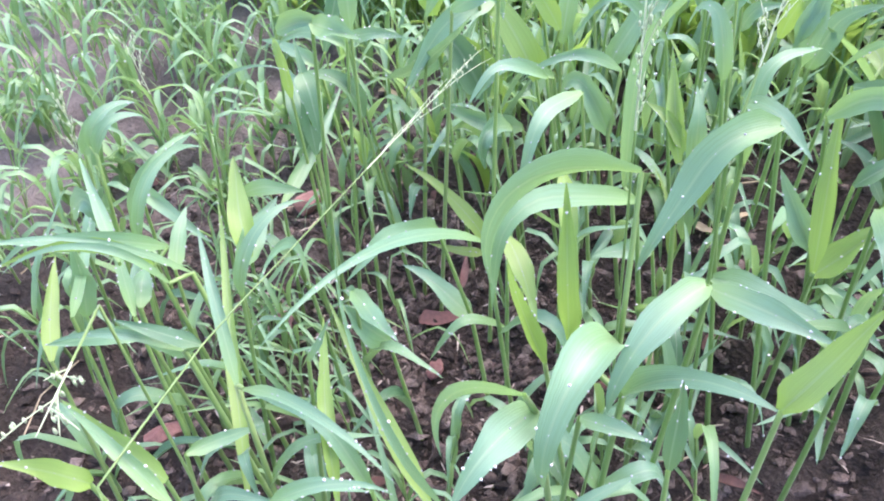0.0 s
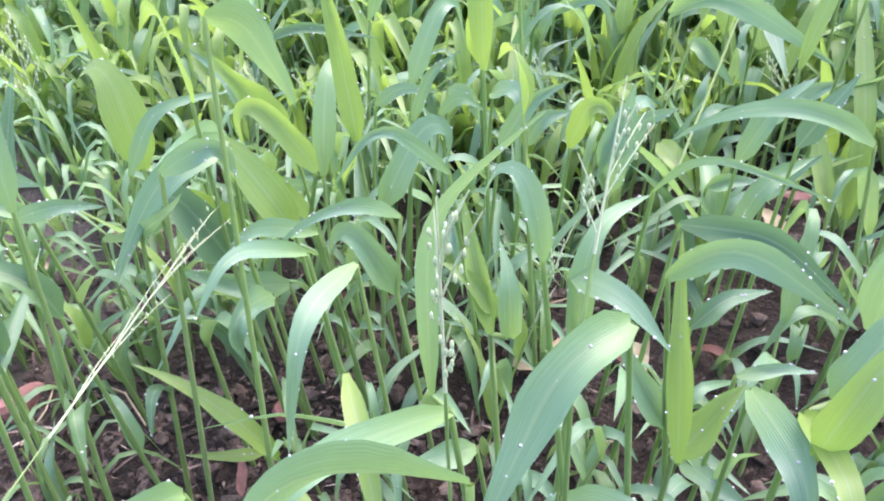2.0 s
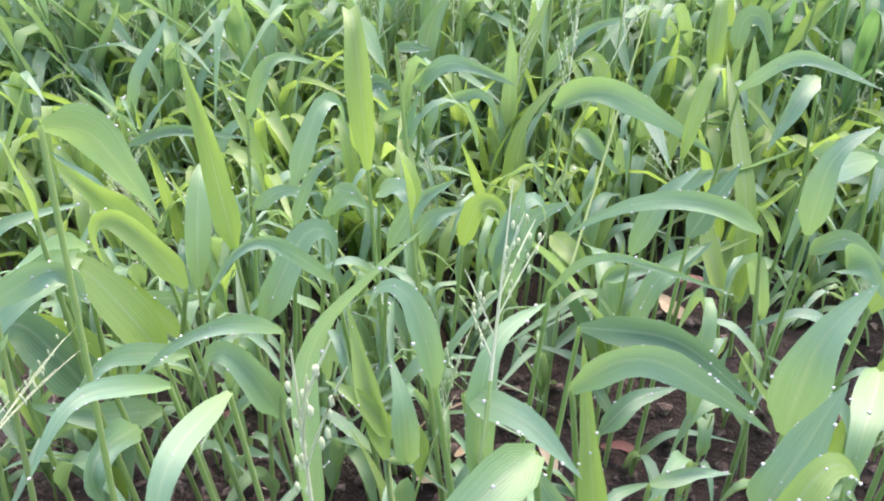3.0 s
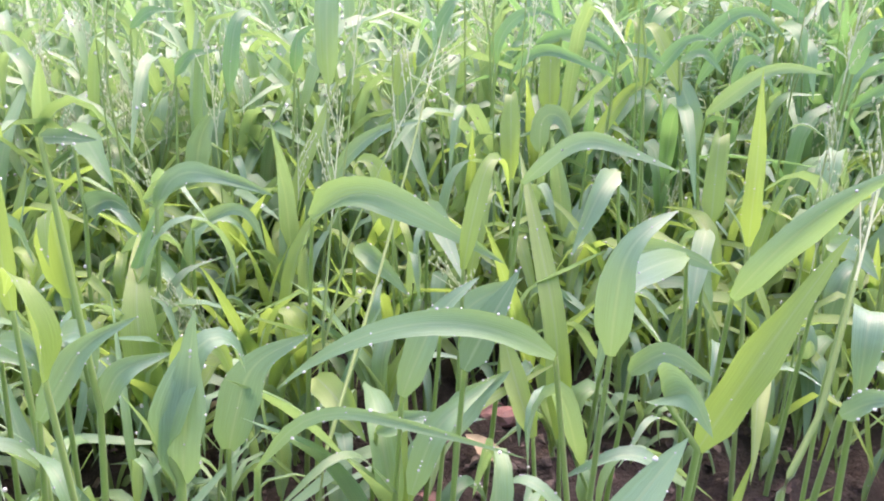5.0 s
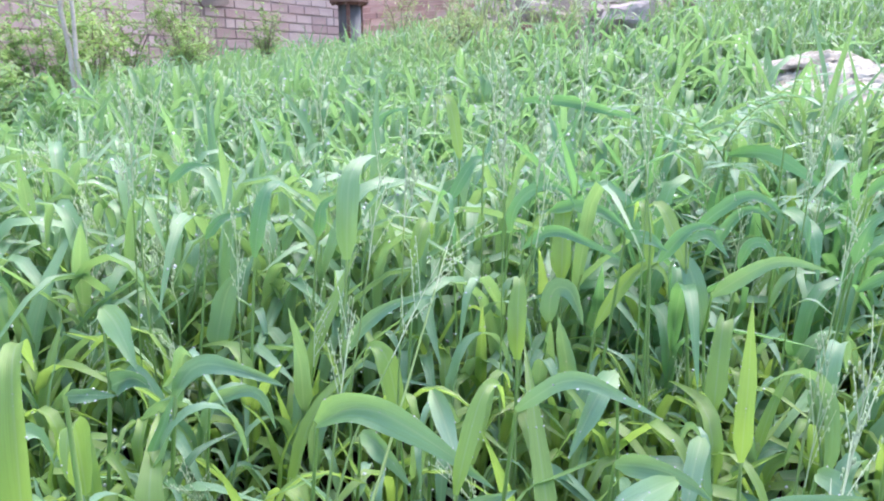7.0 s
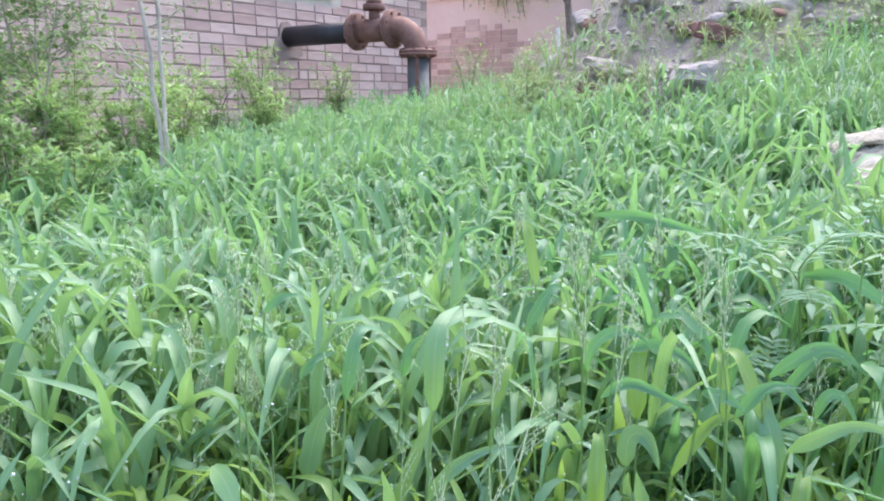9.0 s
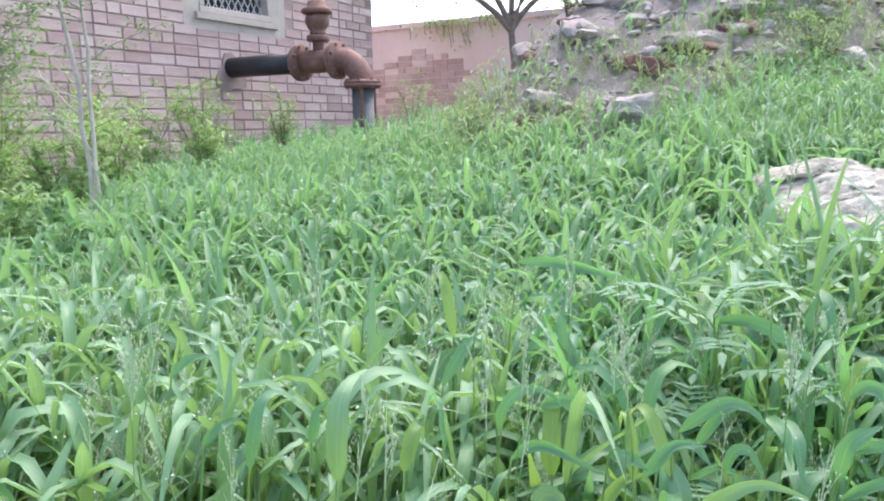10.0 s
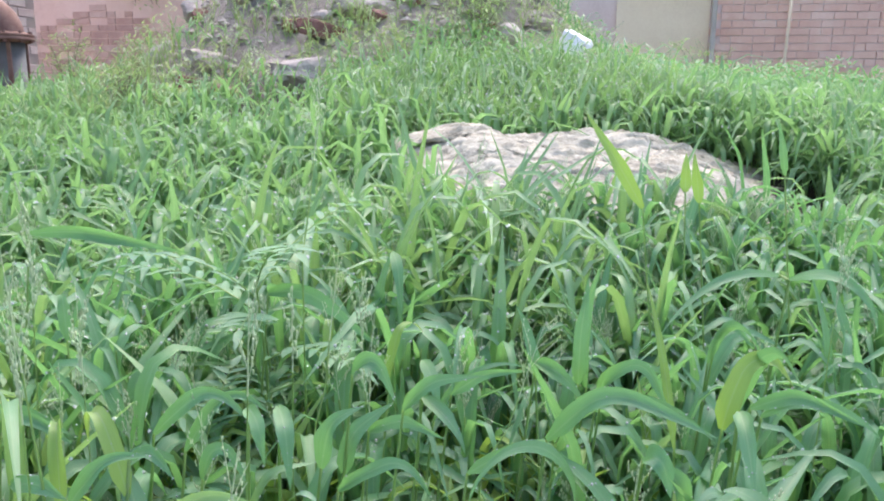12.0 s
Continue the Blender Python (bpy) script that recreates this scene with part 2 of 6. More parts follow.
SLAB = slab_material()
PALEBARK = mottled("pale_bark", ((0.2, (0.25, 0.21, 0.17)), (0.5, (0.46, 0.40, 0.33)), (0.8, (0.64, 0.58, 0.5))), 25, 200, 0.85, 0.5, 0.002)
BARK = mottled("bark", ((0.2, (0.1, 0.07, 0.055)), (0.5, (0.2, 0.15, 0.12)), (0.8, (0.36, 0.3, 0.25))), 25, 200, 0.9, 0.6, 0.003)
WHITE = mottled("whitewash", ((0.2, (0.55, 0.55, 0.55)), (0.6, (0.75, 0.75, 0.76))), 10, 90, 0.7, 0.2, 0.002)
IRON = mottled("painted_grille", ((0.2, (0.3, 0.3, 0.31)), (0.6, (0.5, 0.5, 0.5))), 20, 200, 0.6, 0.2, 0.001)
DARK = mottled("dark_room", ((0.3, (0.012, 0.012, 0.014)), (0.7, (0.03, 0.03, 0.032))), 3, 40, 0.9, 0.1, 0.001)
dew = Tree("dew")
dew.set(Roughness=0.02, IOR=1.33)
# Half-opaque white stands in for the sun's glint on the drops.
dew.bsdf.inputs["Base Color"].default_value = (1, 1, 1, 1)
dew.bsdf.inputs["Transmission Weight"].default_value = 0.55
DEW = dew.mat


# ---- geometry helpers ----
def vnoise(x, y, seed=0):
    """Smooth value noise from 0 to 1 on arrays."""
    xi, yi = np.floor(x).astype(np.int64), np.floor(y).astype(np.int64)
    fx, fy = x - xi, y - yi
    fx, fy = fx * fx * (3 - 2 * fx), fy * fy * (3 - 2 * fy)

    def lattice(a, b):
        h = (a * 374761393 + b * 668265263 + seed * 1442695041) & 0xFFFFFFFF
        h = ((h ^ (h >> 13)) * 1274126177) & 0xFFFFFFFF
        return ((h ^ (h >> 16)) & 0xFFFF) / 65535.0

    low = lattice(xi, yi) * (1 - fx) + lattice(xi + 1, yi) * fx
    high = lattice(xi, yi + 1) * (1 - fx) + lattice(xi + 1, yi + 1) * fx
    return low * (1 - fy) + high * fy


def fbm(x, y, seed=0, octaves=3):
    total = 0.0
    for k in range(octaves):
        total = total + (vnoise(x * 2**k, y * 2**k, seed + k) - 0.5) / 2**k
    return total


def smooth(a, b, v):
    k = np.clip((v - a) / (b - a), 0, 1)
    return k * k * (3 - 2 * k)


def ground_z(x, y):
    """The lie of the land: level in front, rising ahead, with a rubble mound."""
    x, y = np.asarray(x, float), np.asarray(y, float)
    rise = 0.34 * smooth(0.7, 4.4, y + 0.12 * x) * smooth(-3.2, 0.4, x + 0.1 * y)
    bank = 0.12 * smooth(0.9, 1.9, y) * smooth(0.2, 1.2, x)
    mound = 0.95 * np.exp(-((x - 1.6) ** 2 / 1.15 + (y - 4.8) ** 2 / 1.6))
    mound = mound + 0.5 * np.exp(-((x - 2.4) ** 2 / 0.3 + (y - 4.45) ** 2 / 0.5))
    far = 0.22 * smooth(3.5, 8, y) * smooth(1.5, 5, x)
    rough = 0.03 * fbm(x * 1.7, y * 1.7, 3) + 0.22 * mound * fbm(x * 3.1, y * 3.1, 8)
    dip = -0.034 * (1 - smooth(0.0, 0.45, y)) * (1 - smooth(0.1, 0.6, x))
    near = np.exp(-((x / 1.5) ** 2 + ((y - 0.3) / 1.5) ** 2))
    tilth = near * (0.018 * fbm(x * 28, y * 28, 21, 3) + 0.012 * fbm(x * 75, y * 75, 25, 2) + 0.012 * fbm(x * 9, y * 9, 31, 2))
    return rise + bank + mound + far + rough + dip + tilth


def big_mesh(name, verts, quads, material, uv=None, smooth_shade=True, first=None):
    """A mesh object from arrays of vertices (n, 3) and quads (m, 4)."""
    me = bpy.data.meshes.new(name)
    verts, quads = np.asarray(verts, np.float32), np.asarray(quads, np.int32)
    me.vertices.add(len(verts))
    me.vertices.foreach_set("co", verts.ravel())
    m, k = quads.shape
    me.loops.add(m * k)
    me.loops.foreach_set("vertex_index", quads.ravel())
    me.polygons.add(m)
    me.polygons.foreach_set("loop_start", np.arange(0, m * k, k, dtype=np.int32))
    me.polygons.foreach_set("use_smooth", np.full(m, smooth_shade))
    if uv is not None:
        layer = me.uv_layers.new(name="UVMap")
        layer.data.foreach_set("uv", np.asarray(uv, np.float32)[quads.ravel()].ravel())
    me.materials.append(material)
    if first:
        me.materials.append(first[0])
        me.polygons.foreach_set("material_index", (np.arange(m) < first[1]).astype(np.int32))
    me.update(calc_edges=True)
    return me


def ribbon_arrays(base, heading, elev, droop, length, width, twist, cup, seg=7, wave=0.0, seed=1, roll=0.0, bend=1.35, fold=None, crease=0.22, blunt=0.42):
    """Arched strap-shaped blades, bent evenly or folded over about the place fold of their length. Angles in radians; every argument is an array over the blades."""
    base = np.asarray(base, float).reshape(-1, 3)
    n = len(base)
    full = lambda v: np.broadcast_to(np.asarray(v, float), (n,))[:, None]
    heading, elev, droop, length, width, twist, cup = (full(v) for v in (heading, elev, droop, length, width, twist, cup))
    s = np.linspace(0, 1, seg + 1)[None]
    mid = (s[:, 1:] + s[:, :-1]) / 2

    def turned(at):
        if fold is None:
            return at**bend
        f = full(fold)
        return 0.2 * at + 0.8 * smooth(f - full(crease), f + full(crease), at)

    ang_mid = elev - droop * turned(mid)
    step = length / seg
    zero = np.zeros((n, 1))
    out = np.concatenate([zero, np.cumsum(np.cos(ang_mid) * step, 1)], 1)
    up = np.concatenate([zero, np.cumsum(np.sin(ang_mid) * step, 1)], 1)
    ang = elev - droop * turned(s)
    dx, dy = np.cos(heading), np.sin(heading)
    centre = np.stack([base[:, :1] + out * dx, base[:, 1:2] + out * dy, base[:, 2:] + up], -1)
    side = np.stack([-dy + 0 * s, dx + 0 * s, 0 * dx + 0 * s], -1)
    normal = np.stack([-np.sin(ang) * dx, -np.sin(ang) * dy, np.cos(ang)], -1)
    tw = (roll + twist * s)[..., None]
    side, normal = side * np.cos(tw) + normal * np.sin(tw), normal * np.cos(tw) - side * np.sin(tw)
    shape = (0.28 + 0.72 * smooth(-0.02, 0.17, s)) * np.minimum(1.0, (1 - s) / (1 - blunt)) ** 0.85
    shape = shape / shape.max()
    half = (width * shape * 0.5)[..., None]
    if wave:
        ripple = np.random.default_rng(seed + 5)
        half = half * (1 + 0.07 * np.sin(s * ripple.uniform(9, 16, (n, 1)) + ripple.uniform(0, 6, (n, 1))))[..., None]
        cup = cup * (1 + 0.8 * np.sin(s * ripple.uniform(4, 9, (n, 1)) + ripple.uniform(0, 6, (n, 1))))
        ph = np.random.default_rng(seed).uniform(0, 6.28, (n, 1))
        centre = centre + normal * (wave * length * np.sin(s * 7 + ph) * s)[..., None]
    lift = half * np.broadcast_to(cup, s.shape if cup.shape[0] == 1 and s.shape[0] > 1 else cup.shape)[..., None]
    verts = np.stack([centre + side * half + normal * lift, centre, centre - side * half + normal * lift], 2)
    k = seg + 1
    idx = np.arange(n * k * 3).reshape(n, k, 3)
    quads = np.stack([idx[:, :-1, :-1], idx[:, :-1, 1:], idx[:, 1:, 1:], idx[:, 1:, :-1]], -1).reshape(-1, 4)
    uv = np.stack(np.broadcast_arrays(np.array([0.0, 0.5, 1.0])[None, None], s[..., None]), -1)
    uv = np.broadcast_to(uv, (n, k, 3, 2)).reshape(-1, 2)
    return verts.reshape(-1, 3), quads, uv, centre


def tube_arrays(paths, radii, sides=5):
    """Tubes along paths (n, k, 3) with radii (n, k)."""
    paths, radii = np.asarray(paths, float), np.asarray(radii, float)
    n, k, _ = paths.shape
    tan = np.gradient(paths, axis=1)
    tan /= np.linalg.norm(tan, axis=-1, keepdims=True) + 1e-12
    ref = np.where(np.abs(tan[..., 2:]) > 0.9, np.array([1.0, 0, 0]), np.array([0, 0, 1.0]))
    a = np.cross(tan, ref)
    a /= np.linalg.norm(a, axis=-1, keepdims=True)
    b = np.cross(tan, a)
    th = np.arange(sides) * 2 * np.pi / sides
    ring = a[:, :, None] * np.cos(th)[:, None] + b[:, :, None] * np.sin(th)[:, None]
    verts = paths[:, :, None] + ring * radii[:, :, None, None]
    idx = np.arange(n * k * sides).reshape(n, k, sides)
    nxt = np.roll(idx, -1, 2)
    quads = np.stack([idx[:, :-1], nxt[:, :-1], nxt[:, 1:], idx[:, 1:]], -1).reshape(-1, 4)
    uv = np.tile(np.array([0.25, 0.5]), (n * k * sides, 1))
    return verts.reshape(-1, 3), quads, uv


ICO = bmesh.new()
bmesh.ops.create_icosphere(ICO, subdivisions=1, radius=1.0)
ICO_V = np.array([v.co[:] for v in ICO.verts])
ICO_F = np.array([[v.index for v in f.verts] for f in ICO.faces])
ICO.free()


OCT_V = np.array([(1, 0, 0), (0, 1, 0), (-1, 0, 0), (0, -1, 0), (0, 0, 1), (0, 0, -1)], float)
OCT_F = np.array([(0, 1, 4), (1, 2, 4), (2, 3, 4), (3, 0, 4), (1, 0, 5), (2, 1, 5), (3, 2, 5), (0, 3, 5)])


def blob_arrays(centres, sizes, rough=0.0, seed=1, small=False):
    """Many small lumps; sizes (n, 3) are half extents."""
    shape_v, shape_f = (OCT_V, OCT_F) if small else (ICO_V, ICO_F)
    centres, sizes = np.asarray(centres, float).reshape(-1, 3), np.asarray(sizes, float)
    n = len(centres)
    r = np.random.default_rng(seed)
    v = shape_v[None] * sizes[:, None]
    if rough:
        v = v * (1 + rough * r.uniform(-1, 1, (n, len(shape_v), 1)))
        a = r.uniform(0, 6.28, n)
        c, s = np.cos(a)[:, None], np.sin(a)[:, None]
        v = np.stack([v[..., 0] * c - v[..., 1] * s, v[..., 0] * s + v[..., 1] * c, v[..., 2]], -1)
    v = v + centres[:, None]
    f = shape_f[None] + (np.arange(n) * len(shape_v))[:, None, None]
    return v.reshape(-1, 3), f.reshape(-1, 3)


def join(*groups):
    """Joins groups of (vertices, faces, uv)."""
    vs, fs, us, at = [], [], [], 0
    for v, f, u in groups:
        vs.append(v), fs.append(f + at), us.append(u)
        at += len(v)
    return np.concatenate(vs), np.concatenate(fs), np.concatenate(us)


def child(name, me, parent, label="", kind=""):
    ob = new(name, me)
    ob.parent = parent
    return tagged(ob, label=label, kind=kind)


def part(name, bm, material, parent, label="", shade=True):
    """Links a bmesh as one mesh object under a thing or a part."""
    me = bpy.data.meshes.new(name)
    for f in bm.faces:
        f.smooth = shade
    bm.to_mesh(me)
    bm.free()
    me.materials.append(material)
    ob = new(name, me)
    if parent is not None:
        ob.parent = parent
    return tagged(ob, label=label)


def box_bm(size, at=(0, 0, 0), bevel=0.0, seg=1):
    bm = bmesh.new()
    bmesh.ops.create_cube(bm, size=1.0)
    bmesh.ops.scale(bm, vec=size, verts=bm.verts)
    if bevel:
        bmesh.ops.bevel(bm, geom=bm.edges[:], offset=bevel, segments=seg, affect="EDGES", profile=0.5)
    bmesh.ops.translate(bm, vec=at, verts=bm.verts)
    return bm


def lathe_bm(profile, turns=28):
    """A body of revolution about z from (radius, height) pairs."""
    bm = bmesh.new()
    rings = []
    for r, z in profile:
        rings.append([bm.verts.new((max(r, 1e-4) * math.cos(k * 2 * math.pi / turns), max(r, 1e-4) * math.sin(k * 2 * math.pi / turns), z)) for k in range(turns)])
    for a, b in zip(rings, rings[1:]):
        for k in range(turns):
            bm.faces.new((a[k], a[(k + 1) % turns], b[(k + 1) % turns], b[k]))
    bm.faces.new(rings[0][::-1])
    bm.faces.new(rings[-1])
    return bm


def empty(name, m=None):
    ob = new(name)
    ob.empty_display_size = 0.05
    if m is not None:
        ob.matrix_basis = m
    return ob


# ---- ground ----
def graded(lo, hi, fine_lo, fine_hi, fine, growth=1.12):
    inner = np.arange(fine_lo, fine_hi + fine / 2, fine)
    left, right, step = [], [], fine
    a = fine_lo
    while a > lo:
        step *= growth
        a -= step
        left.append(a)
    step, b = fine, fine_hi
    while b < hi:
        step *= growth
        b += step
        right.append(b)
    return np.concatenate([left[::-1], inner, right])


gx, gy = graded(-400, 400, -0.58, 0.3, 0.008, 1.08), graded(-400, 400, -0.12, 0.65, 0.008, 1.08)
GX, GY = np.meshgrid(gx, gy)
GZ = ground_z(GX, GY)
gi = np.arange(GX.size).reshape(GX.shape)
gq = np.stack([gi[:-1, :-1], gi[:-1, 1:], gi[1:, 1:], gi[1:, :-1]], -1).reshape(-1, 4)
ground = new("ground", big_mesh("ground", np.stack([GX, GY, GZ], -1).reshape(-1, 3), gq, SOIL))
tagged(ground, "dark brown crumbly damp soil between the grass", "ground", kind="structure")

# ---- brick pump house ----
D2, N2 = Vector((0.537, 0.843, 0)).normalized(), Vector((0.843, -0.537, 0)).normalized()
CORNER = Vector((-0.26, 8.4, 0))
# Local axes of the long wall: x runs from the corner towards the near end, y out of the wall, z up.
WALL_M = Matrix((( -D2.x, N2.x, 0, CORNER.x), (-D2.y, N2.y, 0, CORNER.y), (0, 0, 1, 0), (0, 0, 0, 1)))
HOUSE_L, HOUSE_W, HOUSE_H = 6.6, 4.0, 3.0
WIN = (1.56, 2.40, 1.47, 2.15)
house = empty("pump_house", WALL_M)
tagged(house, "weathered pinkish red brick building with a grilled window", "building")


def slab(name, x0, x1, y0, y1, z0, z1, mat, parent, label=""):
    return part(name, box_bm((x1 - x0, y1 - y0, z1 - z0), ((x0 + x1) / 2, (y0 + y1) / 2, (z0 + z1) / 2)), mat, parent, label, shade=False)


w0, w1, wz0, wz1 = WIN
T = 0.23
front = part("wall", box_bm((w0, T, HOUSE_H + 0.3), (w0 / 2, -T / 2 - 0.008, HOUSE_H / 2 - 0.15)), MORTAR, house, "grey-brown mortar bed of the brick wall", shade=False)
slab("wall", w1, HOUSE_L, -T - 0.008, -0.008, -0.3, HOUSE_H, MORTAR, house)
slab("wall", w0, w1, -T - 0.008, -0.008, -0.3, wz0, MORTAR, house)
slab("wall", w0, w1, -T - 0.008, -0.008, wz1, HOUSE_H, MORTAR, house)
slab("wall", 0, T, -HOUSE_W, -T - 0.008, -0.3, HOUSE_H, PLASTER, house)
slab("wall", HOUSE_L - T, HOUSE_L, -HOUSE_W, -T - 0.008, -0.3, HOUSE_H, PLASTER, house)
slab("wall", T, HOUSE_L - T, -HOUSE_W, -HOUSE_W + T, -0.3, HOUSE_H, PLASTER, house)
slab("roof", -0.15, HOUSE_L + 0.15, -HOUSE_W - 0.15, 0.15, HOUSE_H, HOUSE_H + 0.14, CONCRETE, house, "grey concrete roof slab")
window = empty("window")
window.parent = house
for name, x0, x1, z0, z1 in (("window_frame", w0, w1, wz0, wz0 + 0.055), ("window_frame", w0, w1, wz1 - 0.055, wz1),
                             ("window_frame", w0, w0 + 0.055, wz0 + 0.055, wz1 - 0.055), ("window_frame", w1 - 0.055, w1, wz0 + 0.055, wz1 - 0.055)):
    part(name, box_bm((x1 - x0, 0.09, z1 - z0), ((x0 + x1) / 2, -0.035, (z0 + z1) / 2), 0.006), CONCRETE, window, "pale cement window surround", shade=False)
slab("window_sill", w0 - 0.05, w1 + 0.05, -0.1, 0.03, wz0 - 0.05, wz0 - 0.002, CONCRETE, window, "pale cement window sill")
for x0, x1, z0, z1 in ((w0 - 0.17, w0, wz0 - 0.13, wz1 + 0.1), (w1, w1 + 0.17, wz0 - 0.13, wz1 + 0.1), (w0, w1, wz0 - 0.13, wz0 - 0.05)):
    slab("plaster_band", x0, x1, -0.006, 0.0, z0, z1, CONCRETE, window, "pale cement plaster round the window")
# Near-black sheet behind the grille paints the shade of the room.
slab("pane", w0 + 0.05, w1 - 0.05, -0.16, -0.15, wz0 + 0.05, wz1 - 0.05, DARK, window, "dark sheet standing in for the unlit room")
grille = bmesh.new()
gw, gh, pitch = w1 - w0 - 0.11, wz1 - wz0 - 0.11, 0.075
for sign in (1, -1):
    for k in range(-12, 24):
        a0 = k * pitch
        pts = []
        for u in np.linspace(0, gh, 30):
            xx = a0 + sign * u * 0.62 + (0 if sign > 0 else gh * 0.62)
            if 0 <= xx <= gw:
                pts.append((xx, u))
        if len(pts) > 1:
            (xa, za), (xb, zb) = pts[0], pts[-1]
            bar = box_bm((0.008, 0.006, math.hypot(xb - xa, zb - za)))
            m = Matrix.Translation((w0 + 0.055 + (xa + xb) / 2, -0.06 + 0.004 * sign, wz0 + 0.055 + (za + zb) / 2)) @ Matrix.Rotation(math.atan2(xb - xa, zb - za), 4, "Y")
            bmesh.ops.transform(bar, matrix=m, verts=bar.verts)
            tmp = bpy.data.meshes.new("bar")
            bar.to_mesh(tmp)
            bar.free()
            grille.from_mesh(tmp)
            bpy.data.meshes.remove(tmp)
part("grille", grille, IRON, window, "diamond pattern metal grille", shade=False)

# Cement patch where the pipe enters the wall.
patch = bmesh.new()
bmesh.ops.create_circle(patch, cap_ends=True, segments=18, radius=0.15)
for v in patch.verts:
    k = 1 + 0.25 * math.sin(3 * math.atan2(v.co.y, v.co.x)) + 0.1 * math.sin(7.3 * v.co.x / 0.05 + 3 * v.co.y)
    v.co *= k
ext = bmesh.ops.extrude_face_region(patch, geom=patch.faces[:])
bmesh.ops.translate(patch, vec=(0, 0, 0.02), verts=[g for g in ext["geom"] if isinstance(g, bmesh.types.BMVert)])
bmesh.ops.transform(patch, matrix=Matrix.Translation((2.10, 0.0, 1.0)) @ Matrix.Rotation(radians(-90), 4, "X"), verts=patch.verts)
part("cement_patch", patch, MORTAR, house, "rough cement patch round the pipe", shade=False)

# ---- pipework: flanged tee with a riser and valve, elbow, and a pipe into the ground ----
PIPE_Z = 1.055
pipe = empty("pump_pipe", WALL_M @ Matrix.Translation((2.10, 0, PIPE_Z)))
tagged(pipe, "rusty flanged water pipe with valve, elbow and black pipe", "pipe")


def pipe_part(name, profile, m, mat, label="", turns=28):
    bm = lathe_bm(profile, turns)
    bmesh.ops.transform(bm, matrix=m, verts=bm.verts)
    ob = part(name, bm, mat, pipe, label)
    return ob


OUT = Matrix.Rotation(radians(-90), 4, "X")
R = 0.082
pipe_part("pipe", [(R - 0.008, -0.02), (R, -0.019), (R, 0.72)], OUT, BLACKPIPE, "black painted pipe out of the wall")


def flange(m, label="rusty bolted flange"):
    base = pipe_part("flange", [(R + 0.002, -0.03), (0.1, -0.028), (0.105, -0.018), (0.141, -0.016), (0.143, -0.012), (0.143, 0.0), (0.139, 0.003), (0.139, 0.006), (0.143, 0.009),
                                (0.143, 0.02), (0.141, 0.023), (0.108, 0.025), (0.1, 0.034), (R + 0.002, 0.036)], m, RUST, label, 32)
    for k in range(8):
        bolt = bmesh.new()
        bmesh.ops.create_cone(bolt, cap_ends=True, segments=6, radius1=0.012, radius2=0.012, depth=0.07)
        a = (k + 0.5) * math.pi / 4
        bmesh.ops.transform(bolt, matrix=m @ Matrix.Translation((0.122 * math.cos(a), 0.122 * math.sin(a), 0.004)), verts=bolt.verts)
        part("bolt", bolt, RUST, base, shade=False)


flange(OUT @ Matrix.Translation((0, 0, 0.755)))
pipe_part("tee", [(R + 0.006, 0.0), (R + 0.006, 0.30)], OUT @ Matrix.Translation((0, 0, 0.78)), RUST, "rusty tee piece")
flange(OUT @ Matrix.Translation((0, 0, 1.11)))
elbow = bmesh.new()
rings, bend = [], 0.2
for k in range(15):
    a = k / 14 * math.pi / 2
    c = Vector((0, 1.14 + bend * math.sin(a), -bend * (1 - math.cos(a))))
    u = Vector((0, math.sin(a), math.cos(a)))
    rings.append([elbow.verts.new(c + (R + 0.008) * (math.cos(j * math.pi / 12) * Vector((1, 0, 0)) + math.sin(j * math.pi / 12) * u)) for j in range(24)])
for a, b in zip(rings, rings[1:]):
    for j in range(24):
        elbow.faces.new((a[j], a[(j + 1) % 24], b[(j + 1) % 24], b[j]))
part("elbow", elbow, RUST, pipe, "rusty brown pipe elbow")
EX = 1.14 + bend
flange(Matrix.Translation((0, EX, -bend + 0.01)))
pipe_part("down_pipe", [(R, -1.3), (R, -bend)], Matrix.Translation((0, EX, 0)), GREYPIPE, "dark grey upright pipe")
for dx in (-0.085, 0.085):
    bm = box_bm((0.012, 0.03, 0.5), (dx * 0.96, EX + 0.045, -bend - 0.26), 0.003)
    part("strap", bm, RUST, pipe, "rusty iron strap", shade=False)
RX = 0.935
pipe_part("riser", [(0.042, 0.06), (0.042, 0.16)], Matrix.Translation((0, RX, 0)), RUST, "short rusty riser")
pipe_part("riser_flange", [(0.043, 0.148), (0.08, 0.15), (0.086, 0.155), (0.086, 0.19), (0.08, 0.195), (0.05, 0.197)], Matrix.Translation((0, RX, 0)), RUST)
valve = pipe_part("valve", [(0.05, 0.195), (0.06, 0.2), (0.062, 0.215), (0.052, 0.225), (0.07, 0.245), (0.09, 0.28), (0.092, 0.315), (0.085, 0.345), (0.06, 0.352)],
                  Matrix.Translation((0, RX, 0)), RUST, "rusty air valve body")
for dx in (-0.06, 0.06):
    bm = bmesh.new()
    bmesh.ops.create_cone(bm, cap_ends=True, segments=8, radius1=0.012, radius2=0.012, depth=0.2)
    bmesh.ops.translate(bm, vec=(dx, RX, 0.27), verts=bm.verts)
    part("bolt", bm, RUST, valve)
pipe_part("valve_cover", [(0.05, 0.352), (0.112, 0.356), (0.118, 0.362), (0.118, 0.385), (0.112, 0.392), (0.075, 0.394), (0.07, 0.44), (0.04, 0.46)], Matrix.Translation((0, RX, 0)), RUST, "rusty bolted valve cover")

# ---- boundary wall ----
BA = Vector((-0.35, 11.3, 0))
